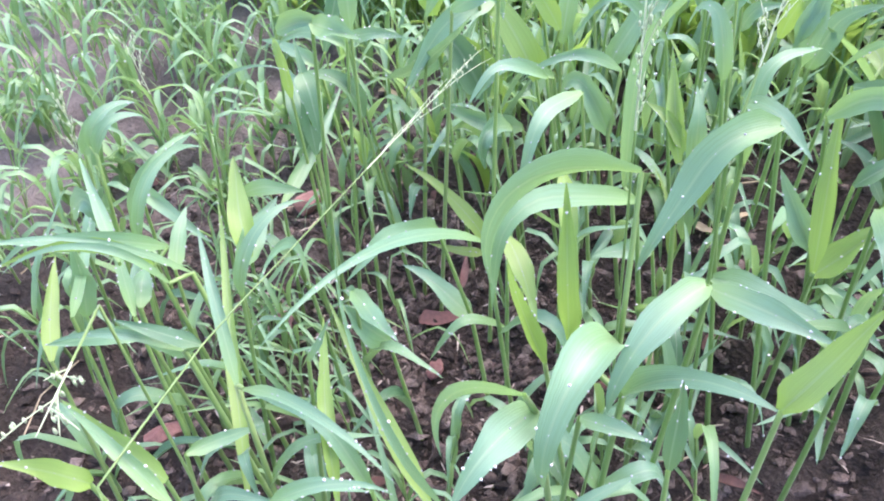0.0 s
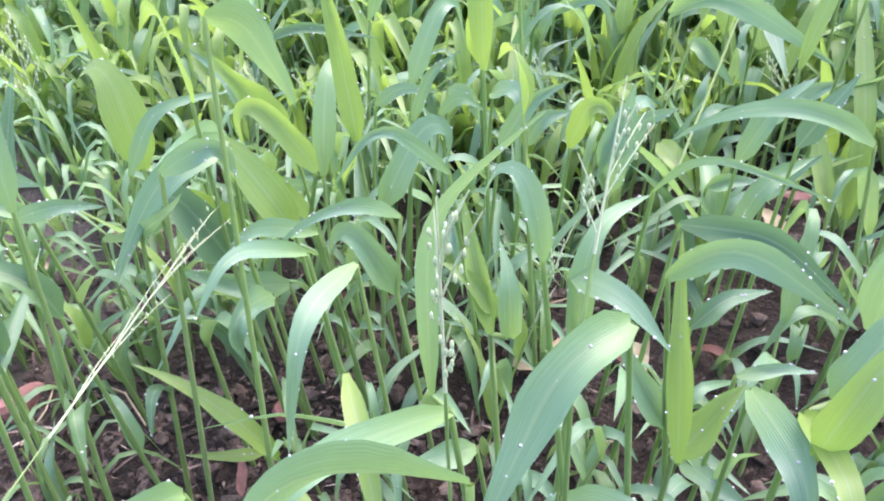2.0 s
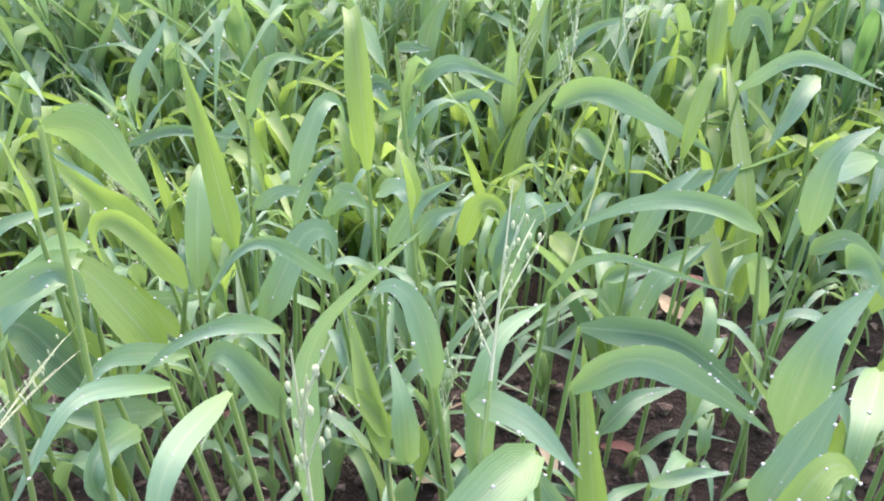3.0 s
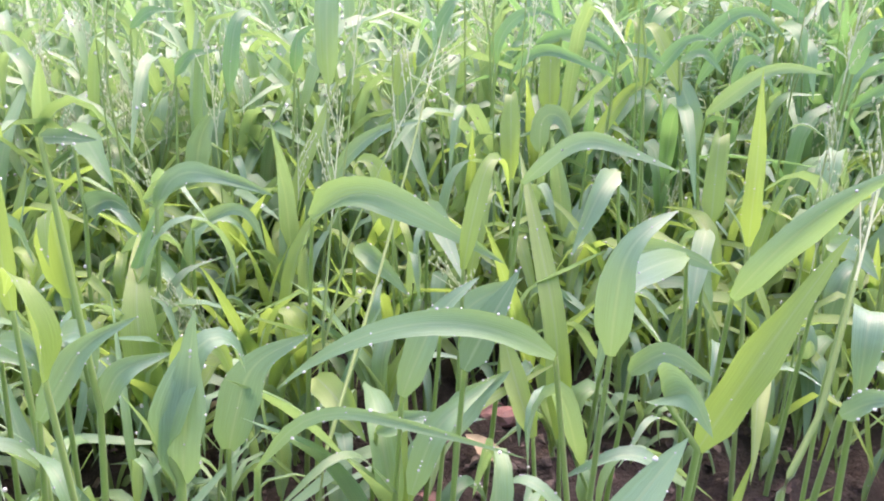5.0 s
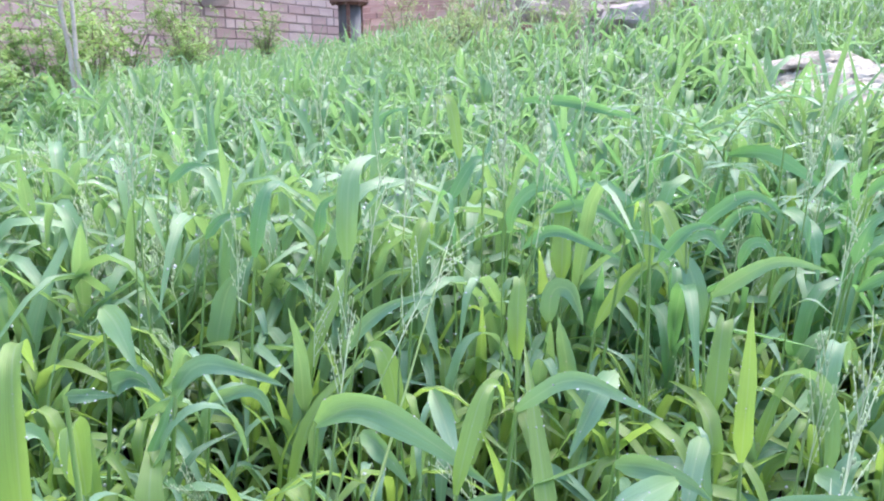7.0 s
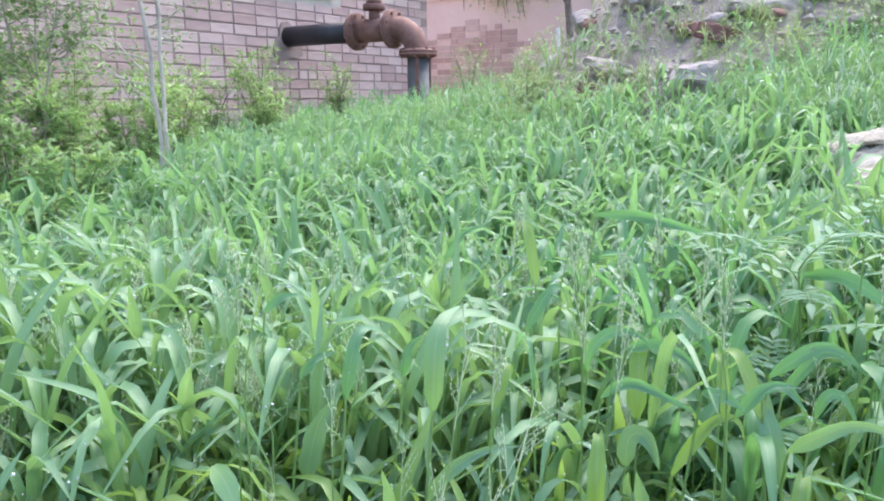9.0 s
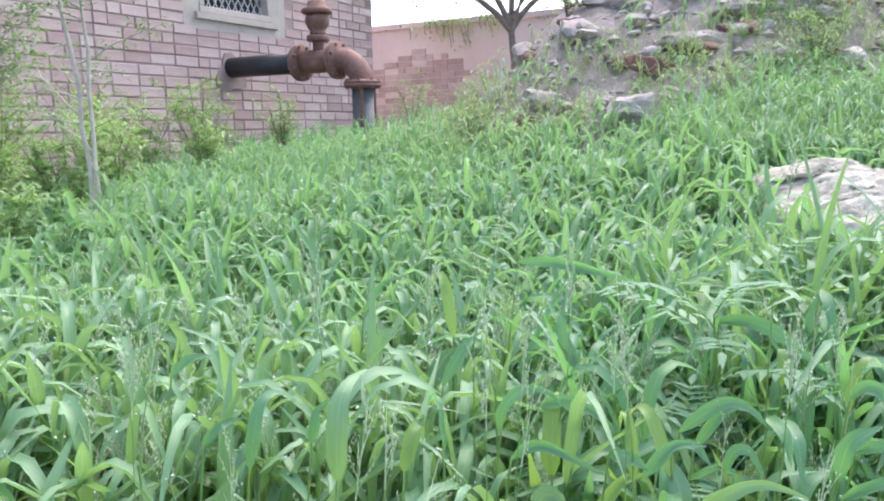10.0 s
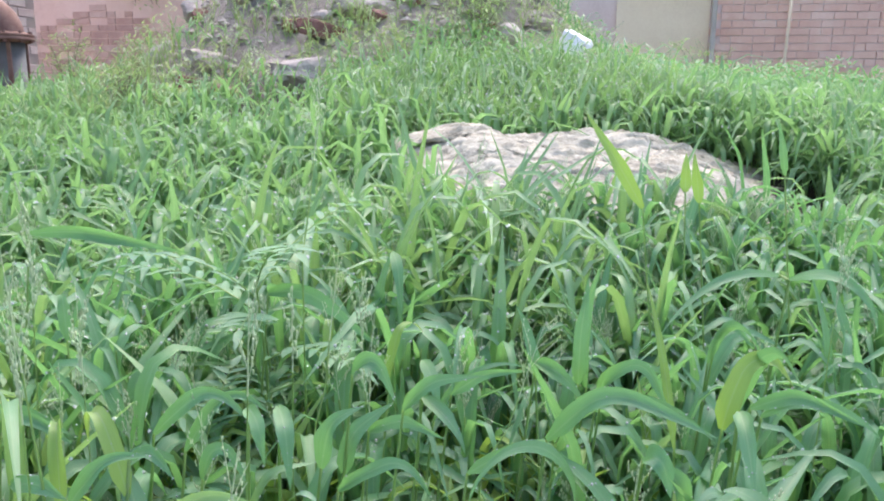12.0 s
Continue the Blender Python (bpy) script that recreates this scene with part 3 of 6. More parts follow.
# Local axes: x along the wall to the right, y away from the yard, z up.
BW = Matrix(((N2.x, D2.x, 0, BA.x), (N2.y, D2.y, 0, BA.y), (0, 0, 1, 0), (0, 0, 0, 1)))
yard = empty("boundary_wall", BW)
tagged(yard, "old red brick boundary wall with worn plaster and a pale stretch", "wall", kind="structure")
slab("wall", -5.0, 7.05, 0.006, 0.24, -0.3, 1.9, PLASTER, yard, "worn reddish plaster over brick")
slab("wall", 8.05, 16.0, 0.006, 0.24, -0.3, 1.9, PLASTER, yard, "mortar bed of old brick wall")
slab("wall", 7.05, 8.05, -0.03, 0.22, -0.3, 1.62, PALEWALL, yard, "pale cream plastered wall stretch")
slab("wall", 7.05, 8.05, 0.006, 0.24, 1.62, 1.9, PLASTER, yard)
slab("coping", -5.0, 16.0, -0.03, 0.27, 1.9, 1.97, PLASTER, yard, "weathered coping course")
post = part("concrete_post", box_bm((0.05, 0.06, 2.4), (0, 0, 0.9), 0.006), CONCRETE, None, shade=False)
post.matrix_basis = BW @ Matrix.Translation((8.08, -0.12, 0))
tagged(post, "grey concrete post standing against the wall", "post")
rod = part("thin_pole", lathe_bm([(0.017, -0.2), (0.017, 2.3)], 12), PALEWALL, None)
rod.matrix_basis = BW @ Matrix.Translation((8.83, -0.08, 0)) @ Matrix.Rotation(radians(1.5), 4, "Y")
tagged(rod, "thin cream painted pole leaning on the brick wall", "pole")

# ---- rubble, rocks, sack ----
def lump(name, size, mat, seed, rough=0.18, subdiv=3, flat=0.0):
    """An irregular stone: a sphere broken by noise and flattened facets."""
    bm = bmesh.new()
    bmesh.ops.create_icosphere(bm, subdivisions=subdiv, radius=1.0)
    r = random.Random(seed)
    planes = [(Vector((r.gauss(0, 1), r.gauss(0, 1), r.gauss(0, 1))).normalized(), r.uniform(0.55, 0.85)) for _ in range(9)]
    for v in bm.verts:
        for n, d in planes:
            over = v.co.dot(n) - d
            if over > 0:
                v.co -= n * over * 0.92
        v.co *= 1 + rough * noise.noise(v.co * 2.3 + Vector((seed, 0, 0))) + 0.05 * noise.noise(v.co * 7 + Vector((0, seed, 0)))
        v.co = Vector((v.co.x * size[0], v.co.y * size[1], v.co.z * size[2]))
    ob = part(name, bm, mat, None, shade=False)
    return ob


def place(ob, x, y, sink=0.3, turn=0.0, tilt=0.0, height=0.1):
    ob.matrix_basis = pose(x, y, float(ground_z(x, y)) + height * (1 - sink) * 0.9, tilt, tilt * 0.5, turn)
    return ob


# Large stones and broken bricks on the mound: x, y, half sizes, turn.
STONES = ((1.06, 3.30, 0.16, 0.12, 0.085, 20), (1.45, 3.75, 0.2, 0.13, 0.06, -15), (0.72, 3.75, 0.13, 0.1, 0.06, 40), (1.75, 3.9, 0.17, 0.12, 0.05, 5),
          (0.95, 4.15, 0.15, 0.11, 0.08, 70), (1.9, 4.4, 0.2, 0.15, 0.1, 30), (0.55, 4.25, 0.1, 0.09, 0.07, 10), (2.1, 3.55, 0.1, 0.08, 0.06, 55),
          (1.25, 4.4, 0.22, 0.15, 0.09, -30), (0.78, 4.6, 0.14, 0.1, 0.08, 15))
for k, (x, y, a, b, c, turn) in enumerate(STONES):
    ob = place(lump("stone", (a, b, c), ROCK, k + 3), x, y, 0.75, turn, 8 * math.sin(k), c)
    tagged(ob, "grey-brown broken stone lying on the rubble mound", "stone", "stones on the mound")
rng = random.Random(5)
for k in range(60):
    x, y = 1.5 + rng.gauss(0, 0.65), 3.9 + rng.gauss(0, 0.4)
    a = rng.uniform(0.03, 0.09)
    ob = place(lump("rubble_stone", (a, a * rng.uniform(0.6, 0.9), a * rng.uniform(0.4, 0.7)), ROCK if rng.random() < 0.6 else BRICKBIT, k + 40, subdiv=2), x, y, 0.7, rng.uniform(0, 360), rng.uniform(-15, 15), a * 0.5)
    tagged(ob, "small piece of rubble half buried in soil", "rubble", "rubble pieces")
for x, y, turn in ((0.34, 3.95, 20), (0.62, 3.55, 75), (-0.05, 4.6, 10), (0.12, 4.75, 60), (1.2, 3.6, 35), (0.2, 4.4, -20)):
    bm = box_bm((0.2, 0.1, 0.07), (0, 0, 0), 0.008, 2)
    for v in bm.verts:
        v.co += Vector((noise.noise(v.co * 30), noise.noise(v.co * 30 + Vector((9, 0, 0))), noise.noise(v.co * 30 + Vector((0, 9, 0))))) * 0.008
    ob = place(part("broken_brick", bm, BRICKBIT, None, shade=False), x, y, 0.2, turn, 12, 0.05)
    tagged(ob, "broken red brick lying in the rubble", "brick", "broken bricks")

gr = np.random.default_rng(15)
n = 900
cx, cy = gr.normal(1.5, 0.7, n), gr.normal(3.95, 0.5, n)
sz = 0.008 + 0.03 * gr.random(n) ** 2
v, t = blob_arrays(np.stack([cx, cy, ground_z(cx, cy) + sz * 0.3], -1), np.stack([sz, sz * gr.uniform(0.6, 1, n), sz * gr.uniform(0.4, 0.8, n)], -1), 0.3, 14, True)
tagged(new("rubble", big_mesh("rubble", v, t, ROCK, smooth_shade=False)), "small grey-brown stones and grit on the mound", "rubble", kind="stuff")

# White block of broken whitewashed masonry on the mound's shoulder.
ob = lump("white_block", (0.12, 0.09, 0.085), WHITE, 91, 0.1, 3)
base_z = float(ground_z(2.43, 3.48))
ob.matrix_basis = pose(2.43, 3.47, max(base_z + 0.07, 0.755), 10, 5, 25)
under = lump("stone", (0.17, 0.14, 0.12), ROCK, 93, 0.15, 3)
under.matrix_basis = pose(2.45, 3.52, max(base_z + 0.07, 0.755) - 0.155, 4, 0, 60)
tagged(under, "grey-brown broken stone lying on the rubble mound", "stone", "stones on the mound")
tagged(ob, "broken block with a bright whitewashed face on rubble", "block")


def slab_mesh():
    """A low pale slab of crumbling layered stone with ragged edges."""
    nx, ny = 200, 110
    u, v = np.meshgrid(np.linspace(-1, 1, nx), np.linspace(-1, 1, ny))
    rag = 0.09 * fbm(u * 5 + 3, v * 5, 81, 4)
    edge = np.clip(1 - np.abs(u) ** 5, 0, 1) ** 0.4 * np.clip(1 - np.abs(v) ** 4, 0, 1) ** 0.4
    x = u * 0.64 * (1 + 0.06 * np.sin(v * 3 + 1)) + rag * 0.35
    y = v * 0.34 * (1 + 0.12 * np.sin(u * 2.4 + 0.5)) + rag * 0.5
    mass = 0.05 + 0.035 * np.exp(-((u + 0.68) ** 2 / 0.03)) + 0.012 * smooth(-0.5, 0.1, u) - 0.075 * smooth(0.2, 1.0, u)
    tilt = fbm(u * 2.6 + 0.5 * v, v * 3.0, 51, 4) * 0.8 + v * 0.9 + 0.3 * fbm(u * 8, v * 18, 57, 3)
    steps = tilt * 8
    ledge = (np.floor(steps) + smooth(0.6, 0.95, steps - np.floor(steps))) / 8
    crack = -0.014 * np.clip(1 - np.abs(fbm(u * 2.6 + v, v * 12 - u, 61, 4)) * 14, 0, 1)
    z = edge * (mass + 0.036 * ledge + crack + 0.013 * fbm(u * 14, v * 42, 71, 4) + 0.009 * fbm(u * 45, v * 60, 75, 3))
    top = np.stack([x, y, z], -1).reshape(-1, 3)
    low = np.stack([x, y, -0.08 + 0 * z], -1).reshape(-1, 3)
    i = np.arange(nx * ny).reshape(ny, nx)
    q = np.stack([i[:-1, :-1], i[:-1, 1:], i[1:, 1:], i[1:, :-1]], -1).reshape(-1, 4)
    rim = np.concatenate([i[0], i[1:, -1], i[-1, -2::-1], i[-2:0:-1, 0]])
    nxt, off = np.roll(rim, -1), nx * ny
    side = np.stack([rim + off, nxt + off, nxt, rim], -1)
    return big_mesh("stone_slab", np.concatenate([top, low]), np.concatenate([q, q[:, ::-1] + off, side]), SLAB)


slab_stone = new("stone_slab", slab_mesh())
slab_stone.matrix_basis = pose(1.58, 1.78, float(ground_z(1.55, 1.78)) + 0.045, 17, 3.5, 2)
tagged(slab_stone, "low pale weathered stone slab with crumbling layers in the grass", "stone slab")

# ---- grass plants ----
def drops_on(rows, count, r, big=1.0):
    """Dew drops hanging along blade edges: centres and radii. rows holds each blade's edge, middle and edge points."""
    pts, rad = [], []
    n, k = rows.shape[:2]
    for _ in range(count):
        b, j, f = r.randrange(n), r.randrange(2, k - 1), r.random()
        side = r.choice((0, 0, 2, 2, 1))
        c = rows[b, j, side] * (1 - f) + rows[b, j + 1, side] * f
        size = big * r.choice((0.0002, 0.0003, 0.0003, 0.0004, 0.0005, 0.0008))
        pts.append((c[0], c[1], c[2] + (size * 0.6 if side == 1 else 0.0)))
        rad.append(size)
    return np.array(pts), np.array(rad)


def panicle(base, top_dir, length, r, spread=0.5):
    """A loose seed head: thin branches set with small spikelets. Returns tubes and seed lumps."""
    base, axis = np.array(base, float), np.array(top_dir, float)
    axis /= np.linalg.norm(axis)
    paths, radii, seeds, sizes = [], [], [], []
    for b in range(r.randint(5, 8)):
        start = base + axis * length * (0.1 + 0.75 * b / 7)
        a = r.uniform(0, 6.28)
        d = axis + spread * np.array([math.cos(a), math.sin(a), r.uniform(-0.3, 0.3)])
        d /= np.linalg.norm(d)
        ln = length * r.uniform(0.3, 0.6)
        p = [start + d * ln * k / 4 + np.array([0, 0, -0.12 * ln * (k / 4) ** 2]) for k in range(5)]
        paths.append(p), radii.append([0.0003] * 4 + [0.00015])
        for q in range(r.randint(4, 7)):
            f = 0.25 + 0.75 * q / 6
            c = start + d * ln * f + np.array([r.uniform(-1, 1), r.uniform(-1, 1), -0.5]) * 0.002
            seeds.append(c), sizes.append((0.0006, 0.0006, 0.0016))
    p = [base + axis * length * k / 4 for k in range(5)]
    paths.append(p), radii.append([0.0006, 0.0005, 0.0004, 0.0003, 0.0002])
    return np.array(paths), np.array(radii), np.array(seeds), np.array(sizes)


def grass_plant(seed, height, leaves, lean=0.1, head=0.0, width=0.012, length=0.13, stiff=0.5, dew_count=14):
    """One tiller: a jointed stem, alternate arching blades, dew, and sometimes a seed head."""
    r = random.Random(seed)
    root = empty("grass_plant")
    la = r.uniform(0, 6.28)
    k = 7
    f = np.linspace(0, 1, k)
    path = np.stack([lean * height * f**1.5 * math.cos(la), lean * height * f**1.5 * math.sin(la), height * f - 0.01], -1)
    v, q, uv = tube_arrays(path[None], ((0.0017 - 0.0008 * f) * min(1.0, height / 0.14))[None], 6)
    child("stem", big_mesh("stem", v, q, STEM, uv), root)
    face = r.uniform(0, 6.28)
    rows = []
    for n in range(leaves):
        at = 0.18 + 0.8 * (n + 0.4 * r.random()) / leaves
        p = np.array([np.interp(at, f, path[:, c]) for c in range(3)])
        hd = face + (n % 2) * math.pi + r.uniform(-0.7, 0.7)
        top = at > 0.8
        el = radians(r.uniform(66, 88) if r.random() < 0.35 + stiff else r.uniform(42, 66))
        dr = radians(r.uniform(15, 60) if r.random() < stiff * 0.5 else r.uniform(95, 160))
        w = width * r.uniform(0.75, 1.2)
        ln = length * r.uniform(0.7, 1.25) * (0.85 if top else 1.0)
        v, q, uv, c = ribbon_arrays([p], hd, el, dr, ln, w, r.uniform(-1.0, 1.0), r.uniform(0.35, 0.8), 13, 0.014, seed * 31 + n, fold=r.uniform(0.3, 0.65), crease=r.uniform(0.1, 0.28))
        # Stiff upright blades often get the lime copy, coloured as if lit from behind.
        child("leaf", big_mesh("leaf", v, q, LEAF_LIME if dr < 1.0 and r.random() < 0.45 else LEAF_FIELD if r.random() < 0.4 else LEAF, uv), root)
        rows.append(v.reshape(-1, 3, 3))
    if dew_count:
        pts, rad = drops_on(np.array(rows), dew_count, r)
        v, t = blob_arrays(pts, np.stack([rad, rad, rad * 0.9], -1))
        child("dew", big_mesh("dew", v, t, DEW), root, "round dew drops, milky white in place of glints", "stuff")
    if head:
        paths, radii, seeds, sizes = panicle(path[-1], (path[-1] - path[-3]) + np.array([r.uniform(-0.03, 0.03), r.uniform(-0.03, 0.03), 0.03]), head, r)
        v, q, uv = tube_arrays(paths, radii, 4)
        sv, st = blob_arrays(seeds, sizes, 0.15, seed)
        tri = np.concatenate([q[:, :3], q[:, [0, 2, 3]], st + len(v)])
        me = big_mesh("seed_head", np.concatenate([v, sv]), tri, SEED, np.full((len(v) + len(sv), 2), 0.25))
        child("seed_head", me, root, "loose pale green seed head")
    return tagged(root, "green millet-like grass plant with dewy arching blades", "grass plant", "grass plants")


GRASS = [grass_plant(100 + k, (0.10, 0.12, 0.14, 0.16, 0.18)[k % 5], 4 + k % 3, 0.12 + 0.04 * (k % 4), (0.07 if k in (3, 8, 12, 15) else 0.0),
                     (0.0125, 0.0145, 0.016, 0.0135)[k % 4], (0.12, 0.14, 0.15, 0.11)[(k // 2) % 4], (0.35, 0.5, 0.65)[k % 3]) for k in range(16)]


def cover(x, y):
    """How thickly the near grass stands, from 0 to 1."""
    bare = (1 - smooth(-0.25, 0.0, x - 0.35 * max(y, 0))) * (1 - smooth(0.35, 0.75, y))
    return 1 - 0.85 * float(bare)


r = random.Random(17)
spots = []
tries = 0
while len(spots) < 78 and tries < 60000:
    tries += 1
    x, y = r.uniform(-0.55, 0.85), r.uniform(0.36, 0.82)
    if abs(x - 0.08) > 0.25 + 0.72 * y or r.random() > cover(x, y):
        continue
    if math.hypot(x - 0.05, y) < 0.5 or math.hypot(x - 0.09, y - 0.49) < 0.07 or math.hypot(x - 0.66, y - 0.81) < 0.07 or any((x - a) ** 2 + (y - b) ** 2 < 0.034**2 for a, b in spots):
        continue
    spots.append((x, y))
# Slim young plants between the broad ones near the start of the path.
SLIM = [grass_plant(300 + k, (0.07, 0.09, 0.11, 0.13)[k % 4], 3 + k % 3, 0.2 + 0.05 * (k % 4), (0.06 if k in (2, 7) else 0.0),
                    (0.0095, 0.0115, 0.0135)[k % 3], (0.085, 0.1, 0.12)[(k // 2) % 3], (0.45, 0.6, 0.75)[k % 3], 10) for k in range(10)]
slim_spots = []
while len(slim_spots) < 52:
    x, y = r.uniform(-0.4, 0.42), r.uniform(0.04, 0.6)
    bare = 1.6 * math.exp(-((x + 0.29) ** 2 / 0.022 + (y - 0.08) ** 2 / 0.022)) + 1.3 * math.exp(-((x - 0.09) ** 2 + (y - 0.49) ** 2) / 0.006)
    if x > -0.12 and y < 0.3 and r.random() < 0.55 or r.random() < bare or math.hypot(x - 0.03, y + 0.1) < 0.3 or abs(x) > 0.3 + 0.5 * y:
        continue
    if any((x - a) ** 2 + (y - b) ** 2 < 0.022**2 for a, b in slim_spots):
        continue
    slim_spots.append((x, y))
used = set()
for k, (x, y) in enumerate(spots + slim_spots):
    src = GRASS[r.randrange(len(GRASS))] if k < len(spots) else SLIM[r.randrange(len(SLIM))]
    sc = r.uniform(0.75, 1.05)
    m = pose(x, y, float(ground_z(x, y)), r.uniform(-6, 6), r.uniform(-6, 6), r.uniform(0, 360)) @ Matrix.Scale(sc, 4)
    if src not in used:
        used.add(src)
        src.matrix_basis = m
    else:
        ob = copy_thing(src, m)
        ob.matrix_basis = m
for src in GRASS + SLIM:
    if src not in used:
        src.matrix_basis = pose(r.uniform(-0.3, 0.5), 1.1, 0.05)


# ---- the field of grass farther off ----
def field(name, count, region, seed, seg, scale=1.0, heads=0.04, label="", wide=1.0, mask=None, dew_per=4.5, mat=None):
    g = np.random.default_rng(seed)
    x0, x1, y0, y1 = region
    xs, ys = np.empty(0), np.empty(0)
    while len(xs) < count:
        x, y = g.uniform(x0, x1, count), g.uniform(y0, y1, count)
        keep = g.uniform(0, 1, count) < (mask or field_mask)(x, y)
        xs, ys = np.concatenate([xs, x[keep]]), np.concatenate([ys, y[keep]])
    xs, ys = xs[:count], ys[:count]
    zs = ground_z(xs, ys)
    h = g.uniform(0.09, 0.19, count) * scale * (0.75 + 0.5 * vnoise(xs * 2.2, ys * 2.2, 77))
    la, ln = g.uniform(0, 6.28, count), g.uniform(0.02, 0.25, count)
    f = np.linspace(0, 1, 4)
    path = np.stack([xs[:, None] + (ln * h * np.cos(la))[:, None] * f**1.5, ys[:, None] + (ln * h * np.sin(la))[:, None] * f**1.5, zs[:, None] + h[:, None] * f - 0.01], -1)
    groups = [tube_arrays(path, np.broadcast_to((0.0016 - 0.0006 * f) * (0.55 + 0.45 * wide), (count, 4)), 4)]
    face = g.uniform(0, 6.28, count)
    per = 5
    rows = None
    for n in range(per):
        at = np.clip(0.2 + 0.78 * (n + g.uniform(0, 0.5, count)) / per, 0, 1)
        base = path[:, 0] + (path[:, -1] - path[:, 0]) * at[:, None]
        up = g.uniform(0, 1, count) < 0.7
        el = np.radians(np.where(up, g.uniform(66, 90, count), g.uniform(42, 66, count)))
        dr = np.radians(np.where(g.uniform(0, 1, count) < 0.14, g.uniform(10, 50, count), g.uniform(95, 165, count)))
        v, q, uv, c = ribbon_arrays(base, face + (n % 2) * np.pi + g.uniform(-0.8, 0.8, count), el, dr, g.uniform(0.1, 0.21, count) * scale,
                                    g.uniform(0.0095, 0.0165, count) * (0.8 + 0.2 * scale) * wide, g.uniform(-0.9, 0.9, count), g.uniform(0.3, 0.8, count), seg, fold=g.uniform(0.28, 0.62, count), crease=g.uniform(0.1, 0.28, count))
        groups.append((v, q, uv))
        if n in (2, 4):
            rows = c if rows is None else np.concatenate([rows, c])
    v, q, uv = join(*groups)
    ob = new(name, big_mesh(name, v, q, mat or LEAF_FIELD, uv, first=(STEM, len(groups[0][1]))))
    tagged(ob, label, "grass", kind="stuff")
    pick = g.integers(0, len(rows), int(count * dew_per))
    pts = rows[pick, g.integers(rows.shape[1] // 3, rows.shape[1] - 1, len(pick))] + g.normal(0, 0.003, (len(pick), 3)) * np.array([1, 1, 0.2]) + np.array([0, 0, 0.0012])
    rad = g.choice([0.0009, 0.0015, 0.0026], len(pick)) * np.clip(0.3 + 0.7 * pts[:, 1], 0.35, 1.0) * (1 + 0.25 * np.clip(pts[:, 1] - 1, 0, 3))
    dv, dt = blob_arrays(pts, np.repeat(rad[:, None], 3, 1), small=y0 > 0.3)
    drops = new("dew", big_mesh("dew", dv, dt, DEW))
    tagged(drops, "dew drops on the grass blades, milky white in place of sparkle", "dew", kind="stuff")
    rr = random.Random(seed)
    hp, hr, hs, hz = [], [], [], []
    for i in range(int(count * heads)):
        j = rr.randrange(count)
        p = path[j, -1]
        paths, radii, seeds, sizes = panicle(p, (rr.uniform(-0.3, 0.3), rr.uniform(-0.3, 0.3), 1), 0.07, rr)
        hp += [a for a in paths], 
        hr.append(radii), hs.append(seeds), hz.append(sizes * 1.6)
    if hs:
        tv, tq, _ = tube_arrays(np.concatenate(hp)[:, ::2], np.concatenate(hr)[:, ::2], 3)
        sv, st = blob_arrays(np.concatenate(hs), np.concatenate(hz), 0.15, seed, True)
        tri = np.concatenate([tq[:, :3], tq[:, [0, 2, 3]], st + len(tv)])
        me = big_mesh("seed_heads", np.concatenate([tv, sv]), tri, SEED, np.full((len(tv) + len(sv), 2), 0.25))
        tagged(new("seed_heads", me), "loose pale seed heads standing above the grass", "seed heads", kind="stuff")
    return ob


def field_mask(x, y):
    """Where the field grass grows: thick ahead, thin on rubble, none under the slab or in the near plants."""
    inside = (x > -0.75 * y - 0.5) & (x < 1.5 * y + 0.55)
    near_gap = smooth(0.6, 0.8, y)
    side = smooth(0.5, 0.8, x) * smooth(0.2, 0.5, y) + smooth(0.6, 0.9, 0.1 - x) * smooth(0.45, 0.65, y)
    slab_area = ((x - 1.55) / 0.6) ** 4 + ((y - 1.7) / 0.38) ** 4 < 1
    rub = smooth(3.1, 3.5, y + 0.25 * vnoise(x * 3, y * 3, 5) - 0.1 * np.abs(x - 1.2)) * smooth(0.1, 0.5, x) * (1 - smooth(2.5, 3.0, x)) * (1 - smooth(5.4, 6.2, y))
    shrubs = smooth(-0.62, -1.0, x + 0.12 * y) * 0.6
    weed_gap = ((x - 2.32) ** 2 / 0.05 + (y - 3.3) ** 2 / 0.08 < 1) | ((x - 0.38) ** 2 + (y - 0.84) ** 2 < 0.1**2) | ((x - 0.66) ** 2 + (y - 0.81) ** 2 < 0.07**2)
    return np.where(inside & ~slab_area & ~weed_gap, np.maximum(near_gap, side) * (1 - 0.96 * rub) * (1 - shrubs), 0.0)


def under_mask(x, y):
    """Low fine growth on the bare side and between the near stems."""
    open_soil = 1.0 * np.exp(-((x + 0.33) ** 2 / 0.035 + (y - 0.07) ** 2 / 0.035)) + 1.3 * np.exp(-((x - 0.01 - 0.3 * (y - 0.3)) ** 2 / 0.002 + (y - 0.44) ** 2 / 0.016))
    eye_gap = 2 * np.exp(-((x - 0.03) ** 2 + (y + 0.2) ** 2) / 0.03)
    stems_only = 0.4 * smooth(-0.2, -0.05, x) * smooth(0.05, 0.2, y) * (1 - smooth(0.4, 0.55, y))
    return np.clip(0.75 - open_soil - eye_gap - stems_only, 0, 1) * np.maximum(0.3 + 0.7 * smooth(-0.1, 0.25, y), smooth(-0.36, -0.5, x) * 0.7) * (np.abs(x) < 0.8 + 1.1 * np.maximum(y, 0)) * (1 - 0.35 * smooth(-0.5, -0.75, x - 0.3 * np.maximum(y - 0.3, 0)))


def fill_mask(x, y):
    """Shorter grass below the dense field, off the open soil."""
    return (np.hypot(x - 0.1, y - 0.49) > 0.1) * smooth(-0.95, -0.5, x - 0.5 * (y - 0.6)) * smooth(0.4, 0.55, y)


